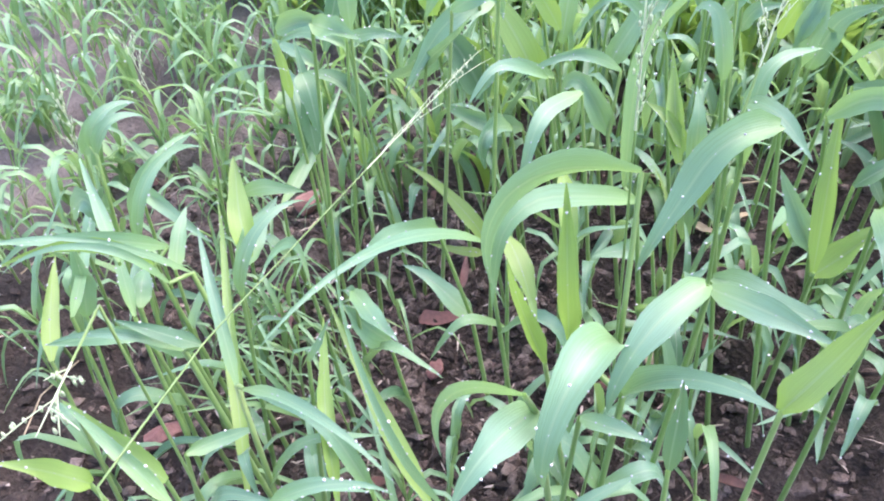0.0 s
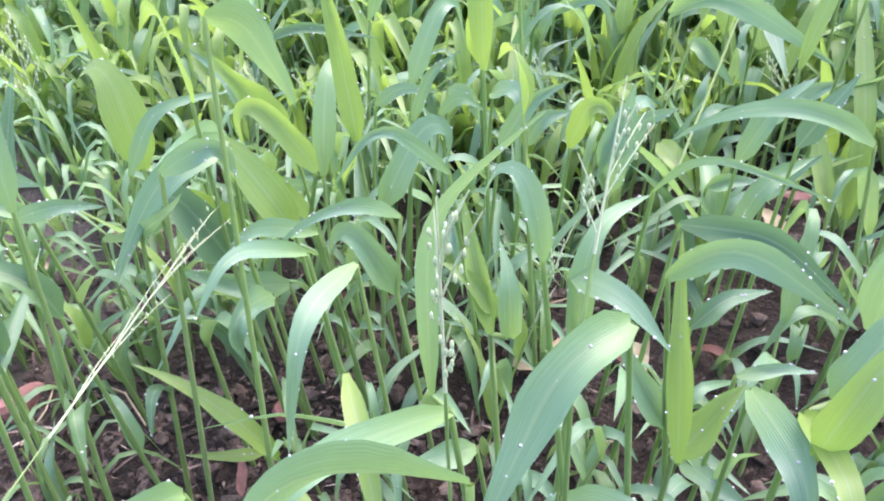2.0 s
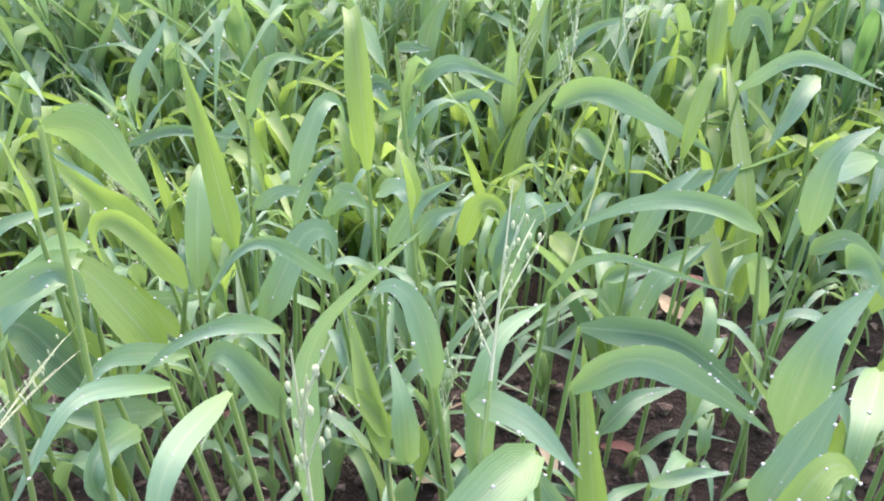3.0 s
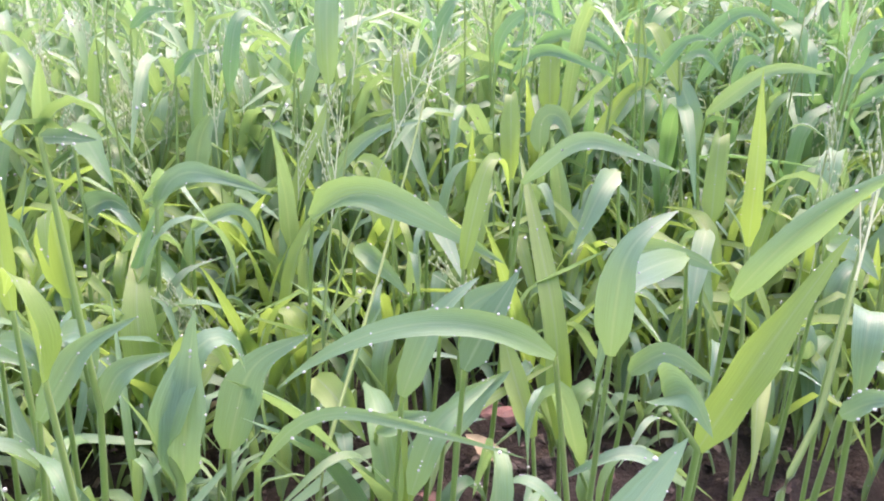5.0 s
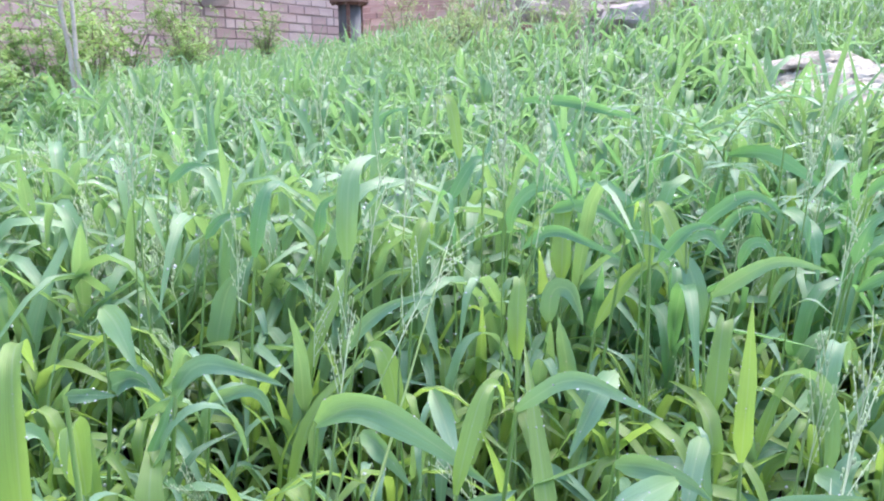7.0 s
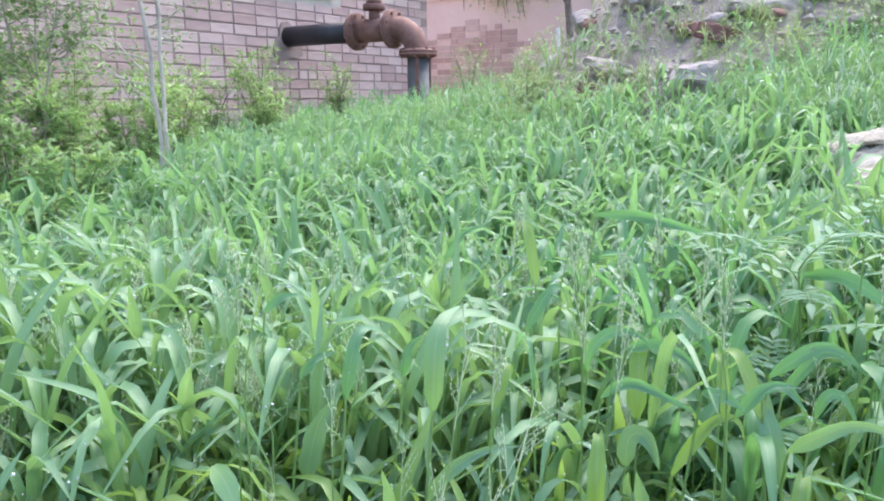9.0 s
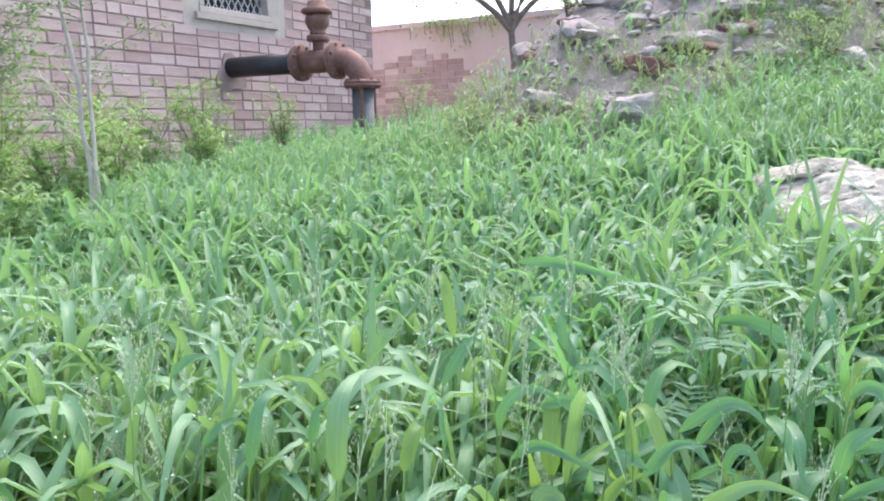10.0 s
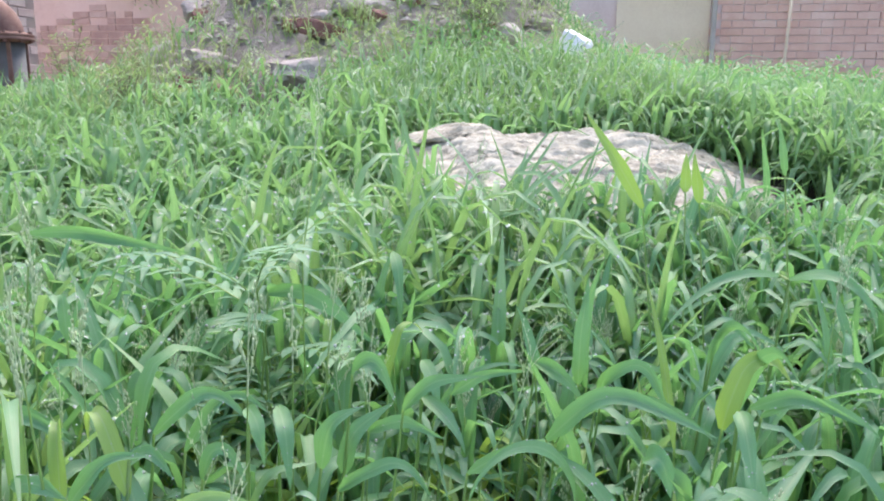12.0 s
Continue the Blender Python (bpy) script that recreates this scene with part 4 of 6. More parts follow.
def slab_end_mask(x, y):
    """Close round the far end of the slab."""
    return np.where(((x - 1.55) / 0.58) ** 4 + ((y - 1.76) / 0.34) ** 4 > 1, 1.0, 0.0)


field("undergrowth", 460, (-1.6, 0.45, -0.2, 1.1), 210, 8, 0.42, 0.0, "low fine grass and sprouts on damp soil", 0.72, under_mask, 1.2)
field("thin_grass", 400, (-1.6, -0.05, -0.2, 1.1), 211, 8, 0.62, 0.06, "thin green grass on open soil", 0.48, under_mask, 2.0)
def strand_mask(x, y):
    """Thin single blades on the open soil."""
    spread = np.exp(-((x + 0.36) ** 2 / 0.02 + (y - 0.04) ** 2 / 0.016))
    return spread * (np.hypot(x - 0.03, y + 0.2) > 0.2)


field("fine_grass", 34, (-0.65, -0.1, -0.15, 0.25), 215, 8, 0.5, 0.0, "fine narrow bluish blades on open soil", 0.3, strand_mask, 1.0)
field("grass_field", 560, (-1.1, 0.22, 0.45, 1.4), 201, 9, 1.15, 0.36, "dense dewy bluish green grass with broad folded blades", 1.1, dew_per=9.0)
field("grass_field", 700, (0.18, 1.7, 0.45, 1.4), 207, 9, 1.15, 0.34, "dense dewy deep green millet-like grass with broad blades", 1.1, dew_per=9.0, mat=LEAF_NEAR)
# Lime leaf colour carries backlight into the gaps between the stems.
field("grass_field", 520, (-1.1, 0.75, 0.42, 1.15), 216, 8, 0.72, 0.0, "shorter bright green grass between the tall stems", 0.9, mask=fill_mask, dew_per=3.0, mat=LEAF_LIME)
field("grass_field", 14, (0.85, 1.25, 1.02, 1.3), 208, 8, 1.3, 0.3, "tall green grass tuft standing before the pale slab", 1.1)
field("grass_field", 2300, (-1.4, 2.9, 1.3, 2.4), 205, 6, 1.1, 0.16, "dense dewy green millet-like grass covering the bank", 1.2, dew_per=6.0, mat=LEAF_FAR)
field("grass_field", 45, (0.8, 1.2, 1.25, 1.55), 218, 7, 1.1, 0.3, "tall green grass standing at the end of the pale slab", 1.1)
field("grass_field", 130, (0.75, 2.5, 1.12, 1.4), 206, 7, 1.12, 0.25, "tall green grass standing before the pale slab", 1.1)
field("grass_field", 150, (1.85, 2.6, 1.45, 2.25), 219, 6, 0.7, 0.05, "short green grass round the end of the pale slab", 0.9, mask=slab_end_mask, dew_per=4.0, mat=LEAF_FAR)
field("grass_field", 1500, (1.0, 2.3, 2.2, 2.8), 204, 5, 1.25, 0.05, "tall bright green grass tuft behind the pale slab", 0.5, mat=LEAF_FIELD)
field("grass_field", 2300, (-2.4, 1.9, 2.2, 4.3), 202, 4, 0.88, 0.03, "dense green grass climbing towards the rubble mound", 0.85, dew_per=1.5, mat=LEAF_FAR)
field("grass_field", 1500, (1.9, 5.0, 2.2, 4.3), 217, 4, 0.62, 0.0, "low soft bluish green grass and weeds below the far wall", 0.75, dew_per=0.6, mat=LEAF_NEAR)
field("grass_field", 2700, (-3.5, 8.5, 4.2, 8.5), 203, 3, 1.0, 0.0, "rough green grass and weeds below the far wall", 0.8, dew_per=0.3, mat=LEAF_NEAR)


field("grass_field", 70, (0.45, 0.98, 0.92, 1.34), 209, 8, 1.6, 0.35, "taller seeding grass standing up from the dense grass", 0.85, dew_per=14.0)


def round_mask(x, y):
    """Grass behind and beside the path, off the open soil."""
    clear = smooth(0.7, 1.0, np.hypot(x, y + 0.1)) * (1 - smooth(1.3, 2.4, np.hypot(x - 1.1, y - 0.7) + 0.9 * (vnoise(x * 1.3, y * 1.3, 91) - 0.5)))
    return clear * (field_mask(x, y) < 0.05) * smooth(-0.3, 0.1, x - 0.1 * y) * (np.hypot(x - 1.6, y - 4.0) > 1.6) * ~((np.abs(x - 1.58) < 0.6) & (np.abs(y - 1.78) < 0.4))


field("grass_field", 900, (-0.4, 4.2, -2.2, 2.6), 214, 4, 1.0, 0.0, "green grass behind and beside the open soil", 1.3, round_mask, 0.2)


def wisp_mask(x, y):
    """Tall thin weeds on the mound's flanks."""
    left = np.exp(-((x - 0.3) ** 2 / 0.12 + (y - 3.9) ** 2 / 0.3))
    front = 0.7 * np.exp(-((x - 1.4) ** 2 / 0.6 + (y - 3.5) ** 2 / 0.09))
    top = 0.5 * np.exp(-((x - 2.2) ** 2 / 0.15 + (y - 4.0) ** 2 / 0.2))
    return np.clip(left + front + top, 0, 1)


field("tall_weeds", 470, (-0.6, 2.8, 3.0, 5.0), 212, 5, 0.8, 0.25, "thin yellowish green weeds on the rubble mound", 0.45, wisp_mask, 0.3, LEAF_WISP)

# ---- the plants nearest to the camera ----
# Tint y is the leaf coloured as backlit, d the one coloured as shaded.
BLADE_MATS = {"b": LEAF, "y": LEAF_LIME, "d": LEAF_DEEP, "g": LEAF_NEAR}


def blade(x, y, z, heading, elev, droop, length, width, roll, look_of, fold=None):
    """One grass blade: its foot on the stem, compass heading, rise, droop, length, width, roll (degrees), tint, and where it folds over."""
    return (x, y, z, radians(heading), radians(elev), radians(droop), length, width, radians(roll), look_of, fold)


tillers = []


def tiller(*blades):
    """One grass plant: a stem through the feet of its blades, the blades, and dew on them."""
    r = random.Random(len(tillers) + 900)
    low = blades[0]
    gz = float(ground_z(low[0], low[1]))
    back = low[3] + math.pi
    run = 0.12 * max(low[2] - gz, 0.01)
    foot = np.array([low[0] + run * math.cos(back), low[1] + run * math.sin(back), gz - 0.012])
    root = empty("grass_plant", Matrix.Translation(foot))
    marks = [foot] + [np.array(b[:3]) for b in blades]
    pts = []
    for a, b in zip(marks, marks[1:]):
        pts += [a + (b - a) * k / 4 for k in range(4)]
    pts = np.array(pts + [marks[-1]]) - foot
    rad = np.linspace(0.0018, 0.0011, len(pts))
    v, q, uv = tube_arrays(pts[None], rad[None], 7)
    child("stem", big_mesh("stem", v, q, STEM, uv), root)
    rows = []
    if low[2] - gz > 0.09:
        for k in range(r.choice((0, 1, 1, 2))):
            b = foot + (np.array(low[:3]) - foot) * r.uniform(0.15, 0.7)
            blades += (blade(*b, r.uniform(0, 360), r.uniform(35, 75), r.uniform(40, 130), r.uniform(0.05, 0.085), r.uniform(0.007, 0.012), r.uniform(-20, 20), r.choice("bbd"), 0.5),)
    for n, (x, y, z, hd, el, dr, ln, w, ro, tint, fold) in enumerate(blades):
        v, q, uv, c = ribbon_arrays([np.array([x, y, z]) - foot], hd, el, dr, ln, (0.78 if tint == "g" else 0.9) * w, r.uniform(-0.5, 0.5), r.uniform(0.3, 0.75), 16, 0.014, len(tillers) * 7 + n, ro, fold=fold, crease=0.2)
        child("leaf", big_mesh("leaf", v, q, BLADE_MATS[tint], uv), root)
        rows.append(v.reshape(-1, 3, 3))
    pts, rad = drops_on(np.array(rows), 8 + 9 * len(blades), r, 0.9)
    v, t = blob_arrays(pts, np.stack([rad, rad, rad * 0.9], -1))
    child("dew", big_mesh("dew", v, t, DEW), root, "round dew drops, milky white in place of glints", "stuff")
    tillers.append(root)
    return tagged(root, "grass plant with broad wet lance-shaped blades", "grass plant", "grass plants")


tiller(blade(-0.029, -0.038, 0.159, 38, 54, -6, 0.053, 0.0132, 25, "y"))
tiller(blade(-0.091, -0.019, 0.117, -15, 59, 68, 0.081, 0.0125, 37, "b"),
       blade(-0.119, -0.012, 0.132, 126, 83, -2, 0.082, 0.0110, 150, "y"),
       blade(-0.092, -0.026, 0.156, -96, 49, 165, 0.099, 0.0180, -18, "b"),
       blade(-0.096, -0.000, 0.221, 171, -9, 115, 0.147, 0.0128, 73, "b"))
tiller(blade(-0.124, -0.028, 0.133, -147, 72, -12, 0.064, 0.0085, 79, "y"))
tiller(blade(-0.066, 0.007, 0.168, -13, 1, 9, 0.052, 0.0131, 34, "b"),
       blade(-0.067, 0.003, 0.172, -112, 12, 97, 0.074, 0.0150, -21, "b"))
tiller(blade(-0.109, -0.071, 0.154, -104, 26, 79, 0.053, 0.0163, -23, "b"),
       blade(-0.109, -0.081, 0.174, 165, -24, 80, 0.104, 0.0085, 78, "b"))
tiller(blade(-0.314, 0.303, 0.150, -83, 24, 56, 0.173, 0.0180, -42, "b"))
tiller(blade(-0.421, 0.207, 0.124, -172, 37, 34, 0.056, 0.0120, -36, "b"),
       blade(-0.406, 0.200, 0.143, 68, 65, -1, 0.089, 0.0126, 51, "d"))
tiller(blade(-0.187, 0.041, 0.131, -97, 45, 63, 0.170, 0.0068, -47, "b"))
tiller(blade(-0.139, -0.096, 0.106, -136, 69, -32, 0.148, 0.0040, -63, "b"))
tiller(blade(-0.331, -0.036, 0.123, -130, 50, 51, 0.111, 0.0045, -45, "b"),
       blade(-0.332, -0.051, 0.127, -137, 64, 106, 0.094, 0.0053, -42, "b"))
tiller(blade(-0.257, -0.086, 0.116, 138, 46, 31, 0.087, 0.0071, 9, "b"),
       blade(-0.249, -0.089, 0.120, -10, 32, 69, 0.103, 0.0064, 17, "b"))
tiller(blade(-0.287, -0.086, 0.127, -142, 44, 61, 0.063, 0.0061, -35, "b"),
       blade(-0.274, -0.085, 0.135, -158, 22, 1, 0.041, 0.0087, -29, "d"))
tiller(blade(-0.304, -0.030, 0.111, 75, 79, 111, 0.076, 0.0083, 40, "b"))
tiller(blade(-0.394, -0.022, 0.119, 85, 70, 101, 0.089, 0.0069, 44, "b"),
       blade(-0.388, -0.023, 0.119, 85, 79, 126, 0.088, 0.0081, 44, "b"))
tiller(blade(-0.441, 0.098, 0.137, 28, 59, 92, 0.080, 0.0038, 57, "b"))
tiller(blade(-0.362, 0.117, 0.106, 128, 76, 16, 0.085, 0.0126, 12, "d"))
tiller(blade(-0.254, 0.005, 0.103, -38, 17, -10, 0.091, 0.0116, 12, "b"))
tiller(blade(-0.222, -0.156, 0.136, 176, 42, 25, 0.061, 0.0068, -7, "b"))
tiller(blade(-0.185, -0.144, 0.142, 36, 32, 89, 0.053, 0.0047, 27, "b"))
tiller(blade(-0.492, 0.036, 0.124, 68, 69, 127, 0.054, 0.0089, 52, "b"),
       blade(-0.499, 0.038, 0.128, 71, 69, 110, 0.053, 0.0092, 52, "b"))
tiller(blade(-0.368, 0.226, 0.114, -39, 25, -16, 0.223, 0.0110, -59, "d"))
tiller(blade(-0.371, -0.088, 0.119, 134, -3, -6, 0.103, 0.0071, 27, "b"))
tiller(blade(-0.343, -0.071, 0.115, 146, 1, -6, 0.091, 0.0076, 9, "b"))
tiller(blade(-0.240, -0.054, 0.109, 44, 55, -7, 0.030, 0.0043, 50, "b"))
tiller(blade(0.583, 0.562, 0.190, -174, 83, 165, 0.150, 0.0137, -58, "g"))
tiller(blade(0.630, 0.666, 0.188, -83, 56, 81, 0.211, 0.0148, 68, "g"))
tiller(blade(0.733, 0.769, 0.191, -36, 98, 33, 0.155, 0.0153, 72, "g"))
tiller(blade(0.739, 0.632, 0.178, 76, 69, 21, 0.170, 0.0095, -20, "y"))
tiller(blade(0.918, 0.678, 0.315, -82, 29, 114, 0.123, 0.0156, 55, "g"),
       blade(0.923, 0.696, 0.316, -180, 10, 65, 0.171, 0.0135, -49, "g"))
tiller(blade(0.778, 0.596, 0.226, -117, 69, 103, 0.177, 0.0180, -51, "g"))
tiller(blade(0.807, 0.669, 0.241, -100, 81, 156, 0.125, 0.0129, -71, "g"))
tiller(blade(0.774, 0.566, 0.230, -73, 45, 88, 0.107, 0.0147, 58, "g"))
tiller(blade(0.648, 0.432, 0.219, 124, 84, 114, 0.051, 0.0171, -52, "b"))
tiller(blade(0.645, 0.510, 0.202, 126, 79, 93, 0.050, 0.0180, -50, "g"))
tiller(blade(0.698, 0.700, 0.210, -38, 75, 154, 0.101, 0.0122, 57, "g"))
tiller(blade(0.630, 0.706, 0.253, -59, -6, 56, 0.060, 0.0180, 48, "g"))
tiller(blade(0.537, 0.735, 0.197, -12, 67, 99, 0.121, 0.0083, 53, "g"))
tiller(blade(0.511, 0.699, 0.239, -62, -17, 52, 0.065, 0.0161, 38, "g"))
tiller(blade(0.649, 0.738, 0.227, 98, 79, 43, 0.075, 0.0149, -29, "g"))
tiller(blade(-0.397, 0.142, 0.133, 143, 85, 144, 0.063, 0.0115, -47, "y", 0.66))
tiller(blade(-0.367, 0.180, 0.160, -142, 48, 92, 0.058, 0.0107, -53, "b"))
tiller(blade(-0.329, 0.136, 0.132, -163, 80, 111, 0.064, 0.0138, -41, "d"))
tiller(blade(-0.063, -0.045, 0.113, 92, 83, 3, 0.048, 0.0095, 169, "d"))
tiller(blade(-0.099, -0.051, 0.134, 6, -6, 4, 0.029, 0.0085, 25, "b"))
tiller(blade(-0.384, -0.043, 0.119, 148, 19, -2, 0.093, 0.0084, 8, "b"))
tiller(blade(-0.275, -0.006, 0.108, -70, 95, 138, 0.091, 0.0082, -79, "b"))
tiller(blade(-0.059, 0.085, 0.203, -130, 5, 68, 0.100, 0.0170, -35, "b", 0.30))
tiller(blade(-0.124, 0.099, 0.137, -120, 31, 116, 0.143, 0.0135, -42, "b", 0.60),
       blade(-0.132, 0.102, 0.142, -15, 90, 47, 0.148, 0.0094, -64, "b", 0.60))
tiller(blade(-0.172, 0.112, 0.139, -63, -13, 25, 0.091, 0.0110, 1, "y", 0.30))
tiller(blade(-0.190, 0.073, 0.112, -44, -14, 31, 0.055, 0.0139, 8, "y", 0.30))
tiller(blade(-0.175, 0.149, 0.170, -99, 13, 82, 0.104, 0.0108, -29, "b", 0.45))
tiller(blade(-0.089, 0.102, 0.213, 154, 86, 155, 0.055, 0.0089, -41, "b", 0.66))
tiller(blade(-0.076, 0.115, 0.161, 58, 92, 106, 0.090, 0.0109, 30, "b", 0.60),
       blade(-0.081, 0.117, 0.198, -25, -2, 40, 0.048, 0.0108, 46, "b", 0.45))
tiller(blade(-0.035, 0.140, 0.100, 154, 56, 0, 0.050, 0.0136, -46, "b"),
       blade(-0.043, 0.142, 0.181, -1, 45, 87, 0.090, 0.0133, 65, "b", 0.30))
tiller(blade(-0.036, 0.187, 0.178, -13, 5, 47, 0.086, 0.0135, 59, "d", 0.45))
tiller(blade(-0.045, 0.238, 0.165, -11, 53, 73, 0.099, 0.0048, 62, "b", 0.30))
tiller(blade(-0.077, 0.089, 0.106, -16, 5, 6, 0.067, 0.0184, 37, "b", 0.30))
tiller(blade(-0.010, 0.115, 0.151, -79, 18, 83, 0.086, 0.0152, 23, "b", 0.60))
tiller(blade(0.002, 0.071, 0.166, 31, 71, 130, 0.069, 0.0144, 33, "y", 0.66))
tiller(blade(0.003, 0.094, 0.162, -84, 22, 124, 0.082, 0.0102, 21, "y", 0.60),
       blade(0.014, 0.100, 0.164, 31, 59, 3, 0.053, 0.0161, 24, "b", 0.60))
tiller(blade(-0.022, 0.171, 0.046, -31, -12, 8, 0.047, 0.0129, 37, "b", 0.60))
tiller(blade(-0.031, 0.131, 0.090, 36, 35, -9, 0.047, 0.0168, 30, "y", 0.45),
       blade(-0.031, 0.116, 0.104, 102, 69, 3, 0.100, 0.0113, -13, "y", 0.45))
tiller(blade(-0.003, 0.170, 0.107, 18, 1, 19, 0.042, 0.0075, 46, "b", 0.60))
tiller(blade(-0.022, 0.200, 0.109, 29, 39, 49, 0.050, 0.0109, 44, "d", 0.45))
tiller(blade(-0.117, 0.160, 0.127, 118, 52, -6, 0.070, 0.0112, -12, "y", 0.45),
       blade(-0.107, 0.153, 0.132, 112, 94, 66, 0.052, 0.0117, -10, "b", 0.60),
       blade(-0.114, 0.166, 0.134, 163, 50, 34, 0.040, 0.0097, -44, "y", 0.60))
tiller(blade(-0.149, 0.231, 0.172, -140, 53, 107, 0.088, 0.0081, -76, "b", 0.60))
tiller(blade(-0.260, 0.206, 0.126, 180, 59, 129, 0.074, 0.0267, -48, "y", 0.66),
       blade(-0.259, 0.211, 0.198, -117, -5, 43, 0.094, 0.0168, -55, "b", 0.45))
tiller(blade(-0.213, 0.198, 0.152, -125, 34, 86, 0.073, 0.0103, -64, "b", 0.60))
tiller(blade(-0.243, 0.192, 0.112, -96, 28, 132, 0.064, 0.0156, -41, "b", 0.60))
tiller(blade(-0.254, 0.235, 0.086, -154, 11, -20, 0.068, 0.0183, -56, "b", 0.45))
tiller(blade(-0.319, 0.125, 0.201, 98, 86, 150, 0.084, 0.0129, 10, "b", 0.66))
tiller(blade(-0.300, 0.068, 0.230, 4, -15, -5, 0.030, 0.0147, 48, "b", 0.60))
tiller(blade(-0.332, 0.136, 0.189, 39, 6, 26, 0.040, 0.0092, 64, "b", 0.45))
tiller(blade(-0.299, 0.192, 0.187, 155, 91, 128, 0.081, 0.0221, -32, "y", 0.66))
tiller(blade(-0.293, 0.173, 0.194, 53, 60, 70, 0.073, 0.0077, 65, "b", 0.45))
tiller(blade(-0.231, 0.231, 0.138, 180, 58, 158, 0.080, 0.0117, -52, "y", 0.66),
       blade(-0.218, 0.220, 0.175, 178, 64, 159, 0.077, 0.0140, -54, "y", 0.66))
tiller(blade(-0.220, 0.075, 0.035, 180, 42, 29, 0.059, 0.0152, -28, "b", 0.60),
       blade(-0.229, 0.061, 0.112, -106, 33, 64, 0.077, 0.0148, -49, "b", 0.60))
tiller(blade(-0.256, 0.165, 0.012, -156, 9, -9, 0.045, 0.0081, -43, "y", 0.45))
tiller(blade(-0.241, 0.154, 0.024, -174, 61, 36, 0.100, 0.0136, -40, "y"))
tiller(blade(-0.097, 0.058, 0.084, 56, 63, 43, 0.047, 0.0145, 26, "b", 0.60))
tiller(blade(-0.120, 0.130, 0.081, -145, 11, 17, 0.039, 0.0141, -42, "b", 0.60))
tiller(blade(-0.068, 0.233, 0.166, 39, 78, 0, 0.057, 0.0159, 45, "b"),
       blade(-0.072, 0.234, 0.179, 35, 71, 148, 0.059, 0.0119, 50, "b", 0.66))
tiller(blade(-0.362, 0.120, 0.167, -39, -12, 72, 0.048, 0.0159, -1, "d", 0.30))
tiller(blade(-0.172, 0.314, 0.167, 20, 45, 89, 0.036, 0.0092, 68, "b", 0.45))
tiller(blade(-0.210, 0.306, 0.175, 17, 35, 52, 0.042, 0.0091, 67, "b", 0.45))
tiller(blade(-0.114, 0.259, 0.192, 127, 85, 136, 0.057, 0.0140, 45, "y", 0.66))
tiller(blade(-0.228, 0.160, 0.276, 79, -20, 46, 0.083, 0.0182, -52, "b", 0.30))
tiller(blade(-0.264, 0.195, 0.129, 170, 64, 131, 0.076, 0.0253, -36, "d", 0.66),
       blade(-0.262, 0.191, 0.225, 151, 84, 138, 0.069, 0.0154, 60, "y", 0.66))
tiller(blade(-0.247, 0.256, 0.184, -148, 52, -5, 0.061, 0.0166, -76, "y", 0.60))
tiller(blade(-0.228, 0.203, 0.145, 178, 68, 126, 0.098, 0.0208, -49, "y", 0.66))
tiller(blade(-0.257, 0.146, 0.212, 26, 30, 113, 0.045, 0.0119, 63, "b", 0.60))
tiller(blade(-0.193, 0.139, 0.181, -116, 36, 84, 0.070, 0.0084, -59, "b", 0.60))
tiller(blade(-0.175, 0.202, 0.113, 171, 68, 141, 0.070, 0.0167, -48, "b", 0.66),
       blade(-0.171, 0.210, 0.157, -134, 43, 87, 0.077, 0.0090, -58, "b"))
tiller(blade(-0.241, 0.282, 0.137, 89, 71, 142, 0.111, 0.0151, 24, "b", 0.66))
tiller(blade(-0.213, 0.274, 0.167, 141, 83, 9, 0.104, 0.0153, -26, "y", 0.60))
tiller(blade(-0.275, 0.304, 0.214, 22, 21, 39, 0.071, 0.0067, 71, "d", 0.30))
tiller(blade(-0.246, 0.422, 0.190, 32, 67, 90, 0.076, 0.0114, 69, "b", 0.60))
tiller(blade(-0.143, 0.310, 0.198, 105, 86, 135, 0.132, 0.0153, -21, "y", 0.66))
tiller(blade(-0.177, 0.364, 0.162, -18, 5, 85, 0.036, 0.0109, 51, "b", 0.45))
tiller(blade(-0.201, 0.360, 0.166, 60, 63, 143, 0.097, 0.0147, 42, "b", 0.66))
tiller(blade(-0.191, 0.243, 0.141, 48, 62, 165, 0.090, 0.0176, 52, "b", 0.66))
tiller(blade(-0.180, 0.281, 0.178, 26, 69, 44, 0.051, 0.0076, 68, "b", 0.60))
tiller(blade(-0.129, 0.486, 0.189, 2, 65, 92, 0.086, 0.0136, 71, "b", 0.30),
       blade(-0.137, 0.491, 0.193, 2, 31, 58, 0.080, 0.0122, 73, "b", 0.45))
tiller(blade(-0.130, 0.284, 0.163, 22, 57, 40, 0.054, 0.0122, 61, "b", 0.60))
tiller(blade(0.033, 0.137, 0.167, 27, 84, 52, 0.067, 0.0195, 31, "b", 0.60))
tiller(blade(0.086, 0.275, 0.177, 24, 88, 70, 0.070, 0.0154, 38, "b", 0.60))
tiller(blade(0.076, 0.164, 0.175, -120, 1, 77, 0.062, 0.0139, 0, "b", 0.60))
tiller(blade(0.043, 0.372, 0.180, 52, 70, 148, 0.097, 0.0103, 22, "y", 0.66))
tiller(blade(0.007, 0.316, 0.143, 21, 65, 36, 0.065, 0.0150, 48, "b", 0.60))
tiller(blade(0.031, 0.289, 0.168, 23, 56, 3, 0.047, 0.0142, 44, "d", 0.60))
tiller(blade(0.008, 0.295, 0.107, 33, 65, 52, 0.068, 0.0134, 37, "b", 0.45))
